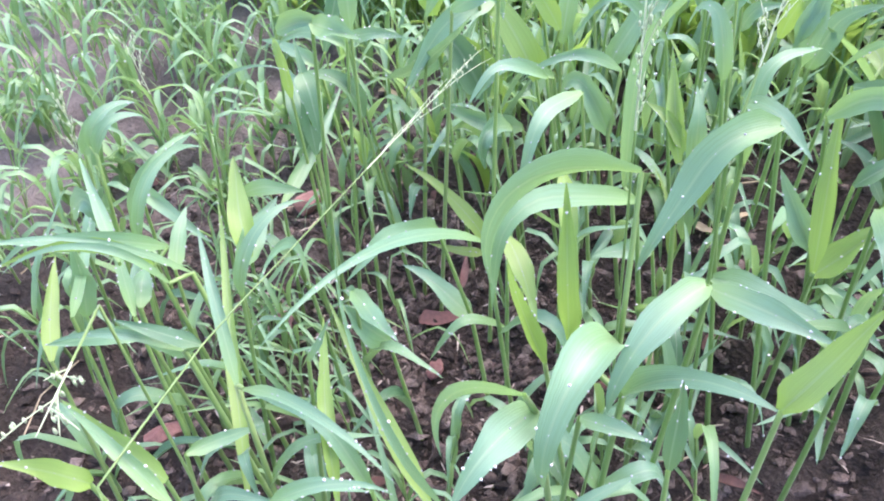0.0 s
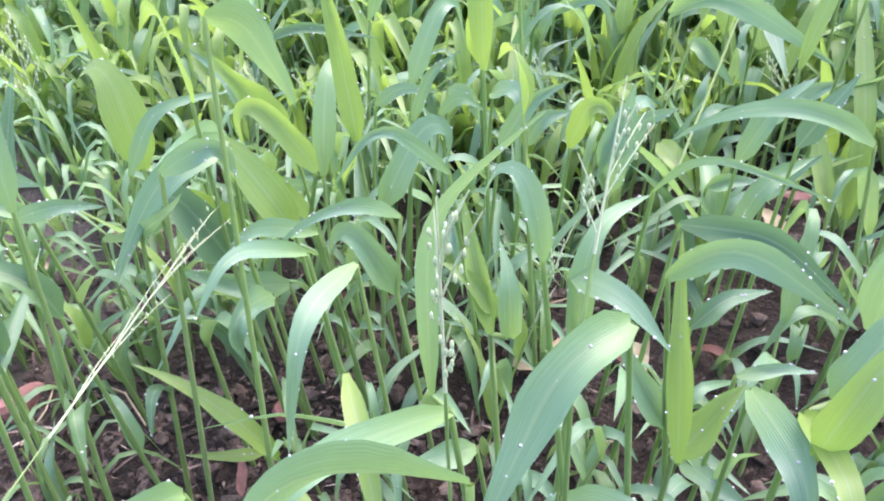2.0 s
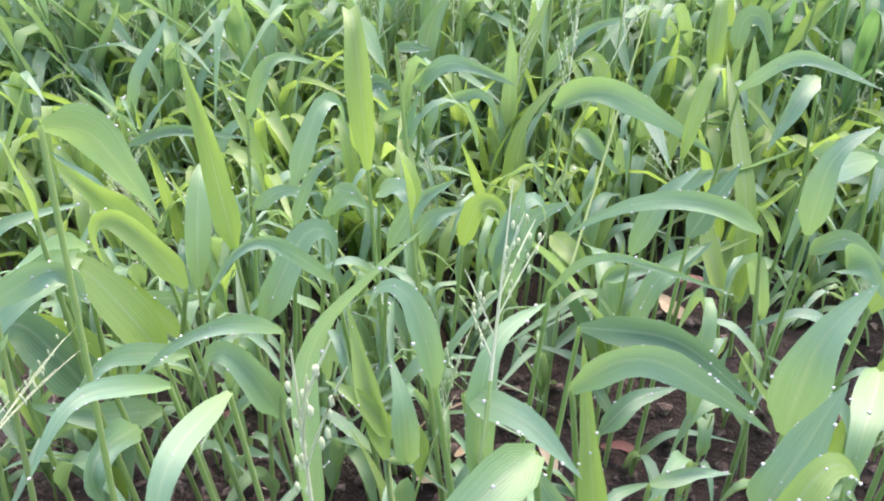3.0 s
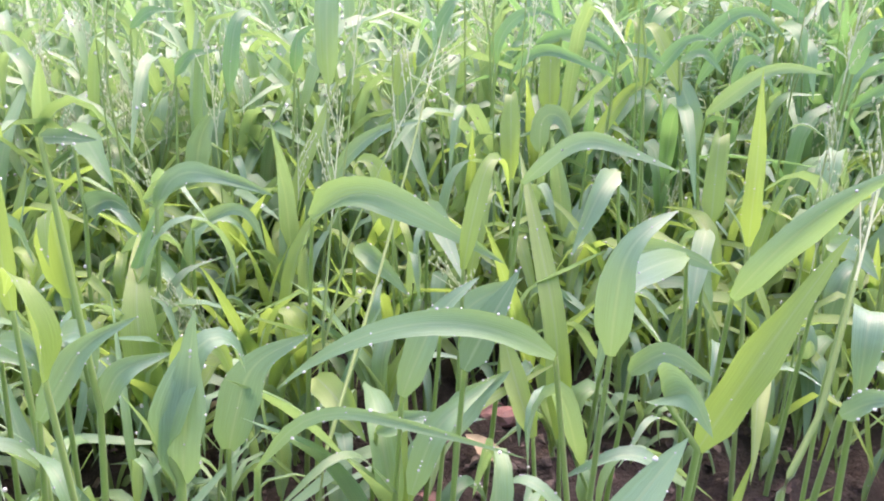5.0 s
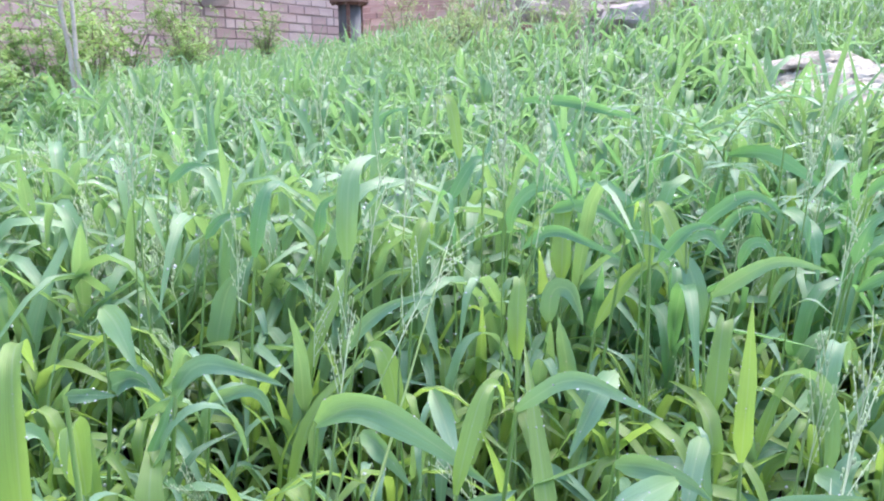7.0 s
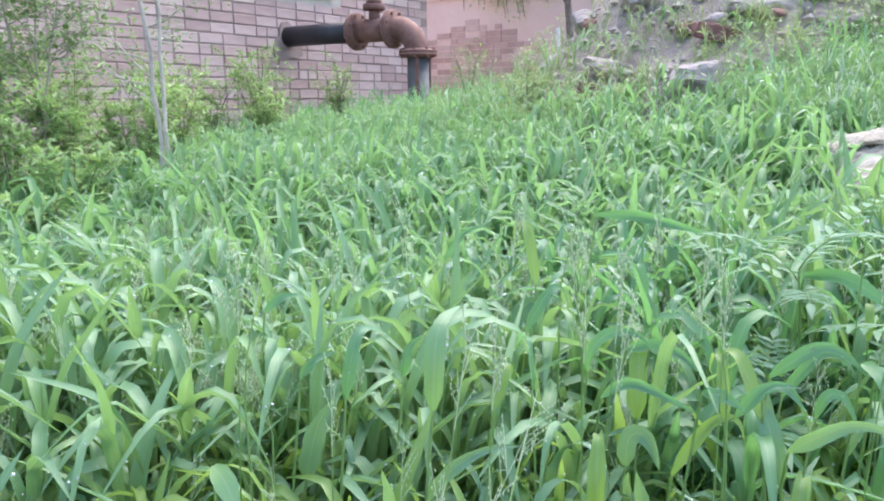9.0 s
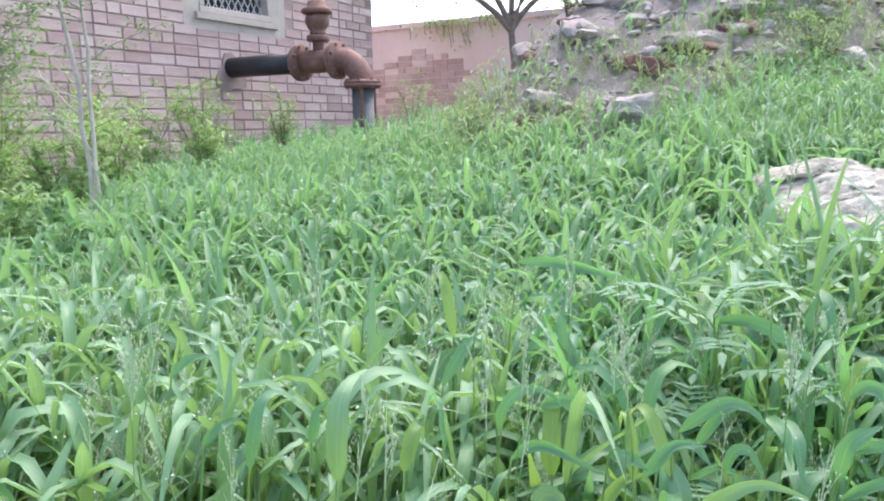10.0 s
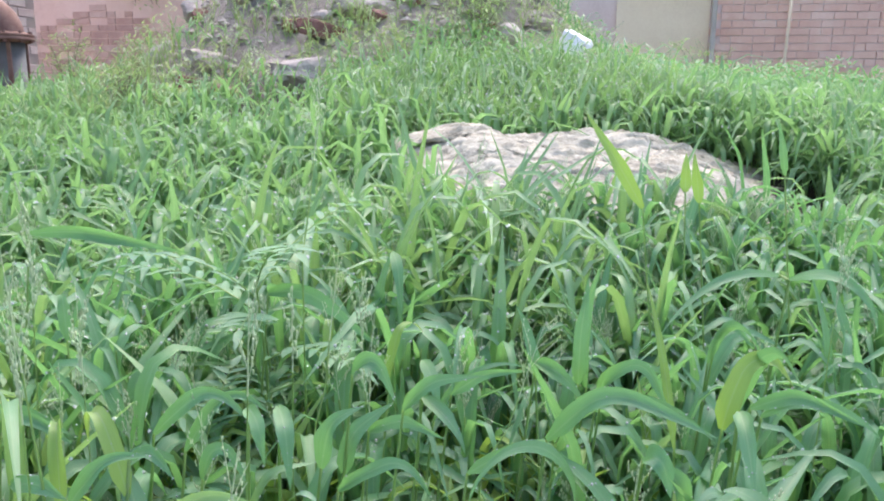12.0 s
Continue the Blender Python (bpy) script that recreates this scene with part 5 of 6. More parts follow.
tiller(blade(0.067, 0.285, 0.173, -163, 38, 75, 0.120, 0.0123, -60, "b"))
tiller(blade(0.104, 0.405, 0.055, 89, 85, 53, 0.208, 0.0166, -12, "y", 0.30))
tiller(blade(0.077, 0.360, 0.087, 103, 45, -9, 0.077, 0.0141, -19, "y", 0.45))
tiller(blade(0.069, 0.526, 0.111, 56, 69, 130, 0.109, 0.0113, 24, "y", 0.66))
tiller(blade(-0.033, 0.431, 0.193, -30, 35, 62, 0.124, 0.0190, 59, "b", 0.30))
tiller(blade(-0.141, 0.452, 0.070, 98, 96, 74, 0.136, 0.0212, 11, "y", 0.45))
tiller(blade(-0.163, 0.419, 0.160, -76, 82, 146, 0.094, 0.0198, 25, "y", 0.66))
tiller(blade(-0.118, 0.311, 0.150, 32, 62, 64, 0.040, 0.0117, 59, "b", 0.45),
       blade(-0.125, 0.322, 0.263, 20, -8, 4, 0.020, 0.0068, 76, "d", 0.45))
tiller(blade(0.015, 0.514, 0.153, 136, 85, 157, 0.087, 0.0157, -29, "y", 0.66))
tiller(blade(0.107, 0.565, 0.177, 79, 86, 140, 0.099, 0.0158, 0, "y", 0.66))
tiller(blade(0.220, 0.422, 0.164, 81, 90, 6, 0.103, 0.0123, -19, "y", 0.45))
tiller(blade(0.168, 0.391, 0.172, -139, 10, 84, 0.119, 0.0168, -39, "b", 0.60))
tiller(blade(0.147, 0.300, 0.186, -73, 57, 28, 0.103, 0.0134, -74, "b"))
tiller(blade(0.117, 0.259, 0.142, 2, 60, 4, 0.098, 0.0165, 49, "y"),
       blade(0.105, 0.266, 0.162, -88, 38, 72, 0.043, 0.0171, 55, "b", 0.60))
tiller(blade(0.173, 0.251, 0.199, -127, 26, 131, 0.060, 0.0125, 0, "b", 0.45))
tiller(blade(0.130, 0.365, 0.118, -35, 48, 84, 0.055, 0.0135, 57, "b", 0.45))
tiller(blade(0.077, 0.392, 0.217, -32, 44, 66, 0.088, 0.0104, 74, "b", 0.45))
tiller(blade(0.160, 0.483, 0.199, -138, -18, 33, 0.071, 0.0159, -31, "b", 0.30))
tiller(blade(0.145, 0.430, 0.161, -44, 21, 52, 0.064, 0.0148, 65, "b"))
tiller(blade(0.208, 0.452, 0.165, -122, -17, 34, 0.066, 0.0141, -7, "b", 0.30))
tiller(blade(0.262, 0.555, 0.134, 62, 74, 130, 0.112, 0.0183, 2, "y", 0.66))
tiller(blade(0.277, 0.619, 0.175, 110, 75, 160, 0.109, 0.0187, -43, "b", 0.66),
       blade(0.275, 0.605, 0.212, -37, 43, 54, 0.101, 0.0141, 86, "b", 0.60))
tiller(blade(0.186, 0.631, 0.178, 1, 64, 144, 0.113, 0.0119, 68, "y", 0.66))
tiller(blade(0.246, 0.386, 0.176, -78, 10, 46, 0.038, 0.0132, 51, "b", 0.45))
tiller(blade(0.034, 0.404, 0.129, 9, 43, 24, 0.058, 0.0173, 58, "b", 0.45))
tiller(blade(0.028, 0.342, 0.104, 9, 55, 25, 0.047, 0.0169, 53, "b", 0.45))
tiller(blade(-0.067, 0.304, 0.132, 12, 75, 59, 0.065, 0.0184, 74, "b", 0.60))
tiller(blade(-0.092, 0.328, 0.141, -5, 79, 160, 0.061, 0.0142, 79, "y", 0.60))
tiller(blade(-0.144, 0.347, 0.168, -45, 30, 116, 0.046, 0.0163, 39, "b", 0.60))
tiller(blade(-0.120, 0.534, 0.161, -24, 31, 106, 0.075, 0.0108, 71, "b", 0.60))
tiller(blade(-0.011, 0.503, 0.151, -44, -12, 24, 0.053, 0.0147, 43, "b", 0.30))
tiller(blade(-0.001, 0.467, 0.095, 70, 92, 68, 0.048, 0.0108, 20, "b", 0.60))
tiller(blade(0.039, 0.511, 0.177, -75, -24, 10, 0.072, 0.0144, 22, "b", 0.30))
tiller(blade(-0.153, 0.702, 0.141, 13, 78, 29, 0.098, 0.0234, 85, "b", 0.60))
tiller(blade(-0.131, 0.875, 0.201, -8, 92, 52, 0.111, 0.0190, -74, "b", 0.60))
tiller(blade(-0.085, 0.881, 0.198, -21, 76, 125, 0.104, 0.0159, -65, "b", 0.66))
tiller(blade(-0.031, 0.611, 0.164, 1, 60, 69, 0.104, 0.0123, 77, "b"),
       blade(-0.024, 0.619, 0.245, 66, 88, 92, 0.122, 0.0198, 26, "b", 0.60))
tiller(blade(-0.004, 0.923, 0.258, 7, 75, 70, 0.051, 0.0165, 81, "b", 0.60))
tiller(blade(0.061, 0.917, 0.218, 14, 67, 143, 0.083, 0.0231, 70, "d", 0.66))
tiller(blade(0.089, 0.873, 0.204, -97, 90, 144, 0.101, 0.0189, 48, "b", 0.66),
       blade(0.089, 0.860, 0.298, 114, 77, 157, 0.120, 0.0145, -27, "y", 0.66))
tiller(blade(0.150, 0.651, 0.178, -17, 93, 169, 0.079, 0.0192, 77, "b", 0.45))
tiller(blade(0.174, 0.713, 0.197, 77, 86, 151, 0.123, 0.0211, -6, "y", 0.66))
tiller(blade(-0.034, 0.378, 0.123, -53, -15, 20, 0.045, 0.0176, 27, "y", 0.30))
tiller(blade(-0.005, 0.337, 0.113, 6, 18, 18, 0.033, 0.0112, 53, "b", 0.45))
tiller(blade(0.148, 0.224, 0.175, -46, 45, 24, 0.025, 0.0084, 63, "b", 0.45))
tiller(blade(0.333, 0.450, 0.168, -122, 82, 143, 0.064, 0.0143, -5, "b", 0.66))
tiller(blade(-0.186, 0.529, 0.179, -8, 27, 68, 0.033, 0.0183, 76, "d", 0.60),
       blade(-0.190, 0.541, 0.233, -44, -19, 34, 0.056, 0.0180, 27, "b", 0.30))
tiller(blade(-0.150, 0.475, 0.140, 58, 55, 0, 0.060, 0.0092, 52, "g"))
tiller(blade(-0.106, 0.668, 0.236, 53, 80, 117, 0.111, 0.0156, 48, "g", 0.60))
tiller(blade(0.031, 0.667, 0.228, 62, 64, 153, 0.070, 0.0154, 29, "y", 0.66))
tiller(blade(-0.152, 0.693, 0.248, 31, 51, 49, 0.047, 0.0110, 65, "g", 0.45))
tiller(blade(0.124, 0.709, 0.247, -20, 91, 162, 0.094, 0.0146, 77, "g"))
tiller(blade(0.165, 0.733, 0.261, -23, 16, 47, 0.076, 0.0152, 65, "g", 0.45))
tiller(blade(0.074, 0.812, 0.256, 30, 61, 135, 0.097, 0.0150, 55, "g", 0.66))
tiller(blade(0.187, 1.020, 0.354, -13, 2, 17, 0.167, 0.0183, 78, "g", 0.30))
tiller(blade(0.417, 0.907, 0.293, -45, 13, 47, 0.150, 0.0207, 67, "g", 0.30))
tiller(blade(0.564, 0.976, 0.219, 32, 85, 29, 0.099, 0.0177, 29, "g", 0.60))
tiller(blade(0.588, 0.991, 0.311, -97, -18, 54, 0.094, 0.0174, 21, "g", 0.30))
tiller(blade(0.287, 0.680, 0.251, -32, 47, 93, 0.101, 0.0157, 74, "g", 0.60))
tiller(blade(0.394, 0.603, 0.239, -13, 81, 60, 0.059, 0.0180, 65, "g", 0.60))
tiller(blade(0.430, 0.670, 0.196, 3, 81, 57, 0.077, 0.0191, 59, "g", 0.45),
       blade(0.436, 0.663, 0.283, -61, 44, 107, 0.065, 0.0164, 59, "g", 0.45))
tiller(blade(0.351, 0.643, 0.276, -84, -2, 67, 0.054, 0.0143, 30, "g", 0.45))
tiller(blade(0.226, 0.619, 0.233, 90, 75, 139, 0.090, 0.0107, -13, "y", 0.66),
       blade(0.231, 0.611, 0.241, -4, 53, 62, 0.063, 0.0135, 63, "g", 0.60))
tiller(blade(0.124, 0.643, 0.246, -22, 44, 71, 0.096, 0.0120, 61, "g", 0.30))
tiller(blade(0.468, 0.633, 0.260, -35, 50, 42, 0.075, 0.0138, 71, "g", 0.45))
tiller(blade(-0.054, 0.697, 0.247, 25, 85, 62, 0.049, 0.0133, 70, "g", 0.60))
tiller(blade(0.067, 0.684, 0.237, 112, 89, 141, 0.078, 0.0129, 44, "g", 0.66))
tiller(blade(0.222, 0.889, 0.270, 96, 75, 127, 0.069, 0.0145, -14, "g", 0.66))
tiller(blade(-0.017, 0.969, 0.304, 4, 57, 45, 0.075, 0.0112, 82, "g", 0.60))
tiller(blade(-0.210, 0.799, 0.283, 24, 41, 46, 0.051, 0.0125, 73, "g", 0.45))
tiller(blade(0.733, 0.569, 0.225, -16, 80, 135, 0.117, 0.0206, 55, "y", 0.60))
tiller(blade(0.689, 0.679, 0.228, -62, 54, 119, 0.109, 0.0151, 63, "g", 0.45))
tiller(blade(0.578, 0.598, 0.230, -53, 51, 69, 0.153, 0.0200, 70, "g", 0.45))
tiller(blade(0.454, 0.677, 0.226, -40, 28, 49, 0.071, 0.0142, 64, "g", 0.45))
tiller(blade(0.412, 0.623, 0.208, -33, 39, 99, 0.093, 0.0130, 67, "g", 0.60))
tiller(blade(0.509, 0.601, 0.213, -18, 30, 23, 0.067, 0.0127, 62, "g", 0.60))
tiller(blade(0.542, 0.706, 0.234, -28, 38, 33, 0.078, 0.0129, 71, "g", 0.45))
tiller(blade(0.686, 0.506, 0.273, -120, -16, 31, 0.067, 0.0155, 17, "g", 0.30))
tiller(blade(0.719, 0.527, 0.262, -64, 34, 53, 0.089, 0.0142, 70, "g", 0.45))
tiller(blade(0.670, 0.693, 0.231, 39, 90, 21, 0.105, 0.0176, 16, "g", 0.45))
tiller(blade(0.625, 0.537, 0.230, -89, 38, 110, 0.050, 0.0221, 40, "g", 0.45))
tiller(blade(0.522, 0.726, 0.263, -90, -12, 88, 0.057, 0.0153, 22, "g"))
tiller(blade(0.506, 0.774, 0.226, 21, 84, 127, 0.092, 0.0156, -1, "y", 0.66))
tiller(blade(0.461, 0.836, 0.235, 67, 75, 165, 0.070, 0.0117, 8, "y", 0.66))
tiller(blade(0.378, 0.669, 0.263, -93, -9, 70, 0.075, 0.0166, 8, "g", 0.45))
tiller(blade(0.317, 0.648, 0.224, -24, 77, 149, 0.066, 0.0123, 61, "g", 0.45))
tiller(blade(0.310, 0.703, 0.223, -6, 60, 102, 0.094, 0.0133, 72, "g", 0.60))
tiller(blade(0.266, 0.640, 0.226, 115, 65, 142, 0.102, 0.0154, -22, "y", 0.66),
       blade(0.269, 0.651, 0.249, -44, 27, 77, 0.046, 0.0120, 48, "g", 0.45))
tiller(blade(0.184, 0.717, 0.267, -28, -1, 35, 0.059, 0.0133, 55, "g", 0.45))
tiller(blade(0.201, 0.609, 0.263, -23, 3, 38, 0.037, 0.0142, 55, "g", 0.45))
tiller(blade(0.810, 0.664, 0.268, -78, 54, 98, 0.056, 0.0129, 67, "g", 0.45))
tiller(blade(0.915, 0.922, 0.359, 137, 59, 3, 0.149, 0.0201, -82, "y", 0.45))
tiller(blade(1.079, 0.844, 0.405, 118, 82, 8, 0.074, 0.0121, -75, "g", 0.60))
tiller(blade(0.990, 0.928, 0.377, 74, 85, 0, 0.053, 0.0162, -25, "y"))
tiller(blade(1.003, 0.914, 0.363, 107, 80, 0, 0.069, 0.0162, -59, "y"))
tiller(blade(-0.362, -0.037, 0.119, -111, 60, 76, 0.089, 0.0093, -65, "y"),
       blade(-0.360, -0.025, 0.125, -112, 36, 11, 0.093, 0.0100, -65, "b", 0.45))
tiller(blade(-0.314, -0.066, 0.095, -129, 59, 12, 0.048, 0.0151, -57, "d", 0.45))
tiller(blade(-0.341, -0.071, 0.105, -97, 34, 2, 0.056, 0.0109, -65, "b", 0.45))
tiller(blade(-0.274, -0.129, 0.085, -174, 39, -6, 0.062, 0.0124, -18, "y", 0.45))
tiller(blade(-0.283, -0.155, 0.111, -118, 59, 8, 0.043, 0.0120, -54, "y", 0.45))
tiller(blade(-0.196, -0.077, 0.057, 175, 66, 83, 0.101, 0.0090, -23, "b", 0.45))
tiller(blade(-0.165, -0.072, 0.058, 145, 2, -21, 0.140, 0.0107, -8, "y", 0.45))
tiller(blade(-0.259, -0.102, 0.045, 131, 25, 9, 0.198, 0.0088, 13, "y", 0.60))
tiller(blade(-0.246, 0.018, 0.055, -145, 50, -14, 0.041, 0.0196, -59, "b", 0.45))
tiller(blade(-0.456, 0.020, 0.087, 76, 58, 47, 0.082, 0.0143, 57, "b", 0.45))
tiller(blade(-0.545, 0.059, 0.100, 67, 53, 59, 0.061, 0.0183, 66, "b", 0.60))
tiller(blade(-0.496, 0.246, 0.131, 19, 19, 45, 0.068, 0.0229, 63, "b", 0.45))
tiller(blade(-0.367, 0.250, 0.101, -10, 44, -4, 0.111, 0.0264, -77, "d", 0.45))
tiller(blade(-0.401, 0.154, 0.082, 140, 96, 93, 0.089, 0.0232, -5, "d", 0.45))
tiller(blade(-0.374, -0.017, 0.097, 116, 35, 23, 0.046, 0.0112, 28, "b", 0.60))
tiller(blade(-0.224, -0.115, 0.080, 39, 24, 60, 0.051, 0.0087, 36, "b", 0.45))
tiller(blade(-0.279, -0.112, 0.082, 70, -11, 11, 0.044, 0.0086, 47, "b", 0.30))
tiller(blade(-0.396, 0.069, 0.093, 41, 18, 42, 0.047, 0.0123, 58, "b", 0.30))
tiller(blade(-0.399, -0.067, 0.092, 84, 71, -13, 0.050, 0.0144, 64, "b", 0.45))
tiller(blade(-0.372, -0.108, 0.104, 133, 30, 19, 0.072, 0.0098, 27, "y", 0.30))
tiller(blade(-0.204, -0.093, 0.065, 128, 46, 59, 0.128, 0.0084, 12, "y", 0.30))
tiller(blade(-0.436, 0.021, 0.120, -9, -18, -7, 0.074, 0.0101, 26, "b", 0.60))
tiller(blade(-0.367, -0.052, 0.097, 125, 32, 38, 0.034, 0.0122, 29, "b", 0.45))
tiller(blade(-0.360, 0.017, 0.075, 100, 25, 17, 0.064, 0.0188, 39, "b", 0.45),
       blade(-0.357, 0.026, 0.078, 133, 49, 46, 0.098, 0.0167, 11, "y", 0.30))
tiller(blade(-0.385, 0.095, 0.071, 102, 11, -9, 0.134, 0.0119, 34, "b", 0.45))
tiller(blade(-0.304, 0.292, 0.109, -6, 29, 23, 0.072, 0.0160, 68, "b", 0.45))
tiller(blade(-0.465, -0.013, 0.112, 0, 51, 150, 0.049, 0.0198, 59, "b", 0.60))


def seed_stalk(points, radius, head, spread, seed, label="slender grass culm with a loose seed head", grain=1.0):
    """A flowering culm through a few points, with a seed head at its end."""
    r = random.Random(seed)
    p = np.array(points, float)
    k = np.linspace(0, 1, 15)
    path = np.stack([np.interp(k, np.linspace(0, 1, len(p)), p[:, c]) for c in range(3)], -1)
    foot = path[0].copy()
    root = empty("grass_stalk", Matrix.Translation(foot))
    v, q, uv = tube_arrays((path - foot)[None], np.linspace(radius * 0.72, radius * 0.35, 15)[None], 7)
    child("stem", big_mesh("stem", v, q, STEM, uv), root)
    paths, radii, seeds, sizes = panicle(path[-1] - foot, path[-1] - path[-4], head, r, spread)
    v, q, uv = tube_arrays(paths, radii, 4)
    sv, st = blob_arrays(seeds, sizes * grain, 0.15, seed)
    tri = np.concatenate([q[:, :3], q[:, [0, 2, 3]], st + len(v)])
    child("seed_head", big_mesh("seed_head", np.concatenate([v, sv]), tri, SEED, np.full((len(v) + len(sv), 2), 0.25)), root, "pale green spikelets on thin branches")
    return tagged(root, label, "grass stalk", "grass stalks")


seed_stalk([(-0.225, -0.169, -0.030), (-0.235, -0.176, 0.157), (-0.257, -0.091, 0.153), (-0.258, 0.041, 0.162)], 0.0010, 0.14, 0.12, 1, "slanting pale grass culm with a thin seed head")
seed_stalk([(-0.041, 0.328, -0.030), (-0.033, 0.323, 0.100), (0.005, 0.427, 0.167), (0.041, 0.515, 0.249)], 0.0019, 0.06, 0.9, 2)
seed_stalk([(-0.031, 0.435, -0.030), (-0.032, 0.430, 0.125), (-0.023, 0.461, 0.185)], 0.002, 0.075, 0.35, 3)
seed_stalk([(0.123, 0.227, -0.030), (0.128, 0.221, 0.146), (0.150, 0.237, 0.168), (0.178, 0.268, 0.204)], 0.0024, 0.08, 0.22, 4)
seed_stalk([(0.251, 0.423, -0.030), (0.259, 0.417, 0.149)], 0.0018, 0.1, 0.3, 5)
seed_stalk([(-0.075, 0.072, -0.030), (-0.076, 0.064, 0.197), (-0.072, 0.085, 0.229)], 0.0018, 0.055, 0.5, 6)
seed_stalk([(-0.113, 0.036, -0.030), (-0.107, 0.026, 0.223)], 0.0015, 0.06, 0.35, 7)
seed_stalk([(-0.272, -0.115, -0.030), (-0.268, -0.124, 0.195), (-0.243, -0.154, 0.203)], 0.0013, 0.04, 0.8, 8)
seed_stalk([(0.310, 0.665, -0.030), (0.317, 0.658, 0.194)], 0.0018, 0.08, 0.4, 9)
seed_stalk([(0.214, 0.755, -0.030), (0.221, 0.746, 0.215)], 0.0018, 0.08, 0.4, 10)
seed_stalk([(-0.119, 0.632, -0.030), (-0.113, 0.624, 0.200)], 0.0018, 0.08, 0.35, 11)
seed_stalk([(-0.221, 0.762, -0.030), (-0.214, 0.753, 0.212)], 0.0018, 0.08, 0.4, 12)
seed_stalk([(0.460, 0.726, -0.030), (0.467, 0.717, 0.217)], 0.0018, 0.08, 0.4, 13)
seed_stalk([(0.62, 0.74, 0.0), (0.64, 0.74, 0.16)], 0.0018, 0.09, 0.6, 14)
seed_stalk([(0.195, 0.307, -0.030), (0.196, 0.302, 0.139), (0.209, 0.313, 0.178), (0.221, 0.324, 0.215)], 0.0018, 0.070, 0.30, 21)
seed_stalk([(-0.042, 0.428, -0.030), (-0.036, 0.424, 0.103), (-0.013, 0.454, 0.174), (0.011, 0.475, 0.216)], 0.0016, 0.080, 0.50, 22)
seed_stalk([(0.280, 0.467, -0.030), (0.281, 0.461, 0.152), (0.295, 0.473, 0.202), (0.307, 0.484, 0.248)], 0.0016, 0.070, 0.35, 23)
seed_stalk([(-0.021, 0.555, -0.030), (-0.021, 0.549, 0.162), (-0.012, 0.561, 0.210), (-0.006, 0.570, 0.249)], 0.0016, 0.080, 0.50, 24)
seed_stalk([(0.111, 0.591, -0.030), (0.111, 0.585, 0.152), (0.118, 0.598, 0.207), (0.128, 0.609, 0.255)], 0.0016, 0.080, 0.40, 25)
seed_stalk([(0.105, 0.776, -0.030), (0.103, 0.764, 0.317), (0.115, 0.771, 0.362), (0.127, 0.776, 0.405)], 0.0016, 0.080, 0.45, 26)
seed_stalk([(0.434, 0.819, -0.030), (0.431, 0.806, 0.347), (0.441, 0.813, 0.399), (0.448, 0.819, 0.441)], 0.0016, 0.070, 0.40, 27)
seed_stalk([(0.224, 0.609, -0.030), (0.219, 0.600, 0.263), (0.216, 0.606, 0.294), (0.213, 0.610, 0.333)], 0.0016, 0.080, 0.40, 28)
seed_stalk([(0.420, 0.733, -0.030), (0.419, 0.725, 0.210), (0.430, 0.728, 0.247), (0.437, 0.734, 0.290)], 0.0016, 0.080, 0.50, 29)
seed_stalk([(0.540, 0.642, -0.010), (0.540, 0.642, 0.190), (0.564, 0.639, 0.223), (0.575, 0.640, 0.251)], 0.0016, 0.080, 0.60, 30)
seed_stalk([(-0.187, 0.643, -0.030), (-0.190, 0.634, 0.248), (-0.187, 0.639, 0.286), (-0.180, 0.645, 0.324)], 0.0016, 0.080, 0.50, 31)
seed_stalk([(0.129, 0.749, -0.030), (0.123, 0.739, 0.262), (0.118, 0.744, 0.301), (0.115, 0.750, 0.334)], 0.0016, 0.080, 0.40, 32)
seed_stalk([(-0.203, 0.636, 0.000), (-0.199, 0.636, 0.163), (-0.193, 0.636, 0.297)], 0.0015, 0.085, 0.3, 61, grain=1.6)
seed_stalk([(-0.116, 0.759, 0.000), (-0.120, 0.759, 0.168), (-0.126, 0.759, 0.305)], 0.0015, 0.080, 0.3, 62, grain=1.6)
seed_stalk([(0.096, 0.576, 0.000), (0.096, 0.576, 0.165), (0.096, 0.576, 0.301)], 0.0015, 0.090, 0.3, 63, grain=1.6)
seed_stalk([(0.114, 0.617, 0.000), (0.120, 0.617, 0.167), (0.129, 0.617, 0.304)], 0.0015, 0.080, 0.3, 64, grain=1.6)
seed_stalk([(0.196, 0.784, 0.000), (0.200, 0.784, 0.184), (0.206, 0.784, 0.335)], 0.0015, 0.080, 0.3, 65, grain=1.6)
seed_stalk([(0.212, 0.597, 0.000), (0.212, 0.597, 0.168), (0.212, 0.597, 0.305)], 0.0015, 0.085, 0.3, 66, grain=1.6)
seed_stalk([(0.332, 0.597, 0.000), (0.337, 0.597, 0.167), (0.344, 0.597, 0.303)], 0.0015, 0.085, 0.3, 67, grain=1.6)
seed_stalk([(-0.043, 0.802, 0.000), (-0.048, 0.802, 0.177), (-0.055, 0.802, 0.322)], 0.0015, 0.075, 0.3, 68, grain=1.6)
seed_stalk([(0.010, 0.494, 0.000), (0.014, 0.494, 0.164), (0.020, 0.494, 0.297)], 0.0015, 0.070, 0.3, 69, grain=1.6)
seed_stalk([(0.240, 0.736, 0.000), (0.240, 0.736, 0.148), (0.240, 0.736, 0.269)], 0.0015, 0.090, 0.3, 70, grain=1.6)
seed_stalk([(0.481, 0.745, 0.000), (0.477, 0.745, 0.145), (0.471, 0.745, 0.263)], 0.0015, 0.075, 0.3, 71, grain=1.6)
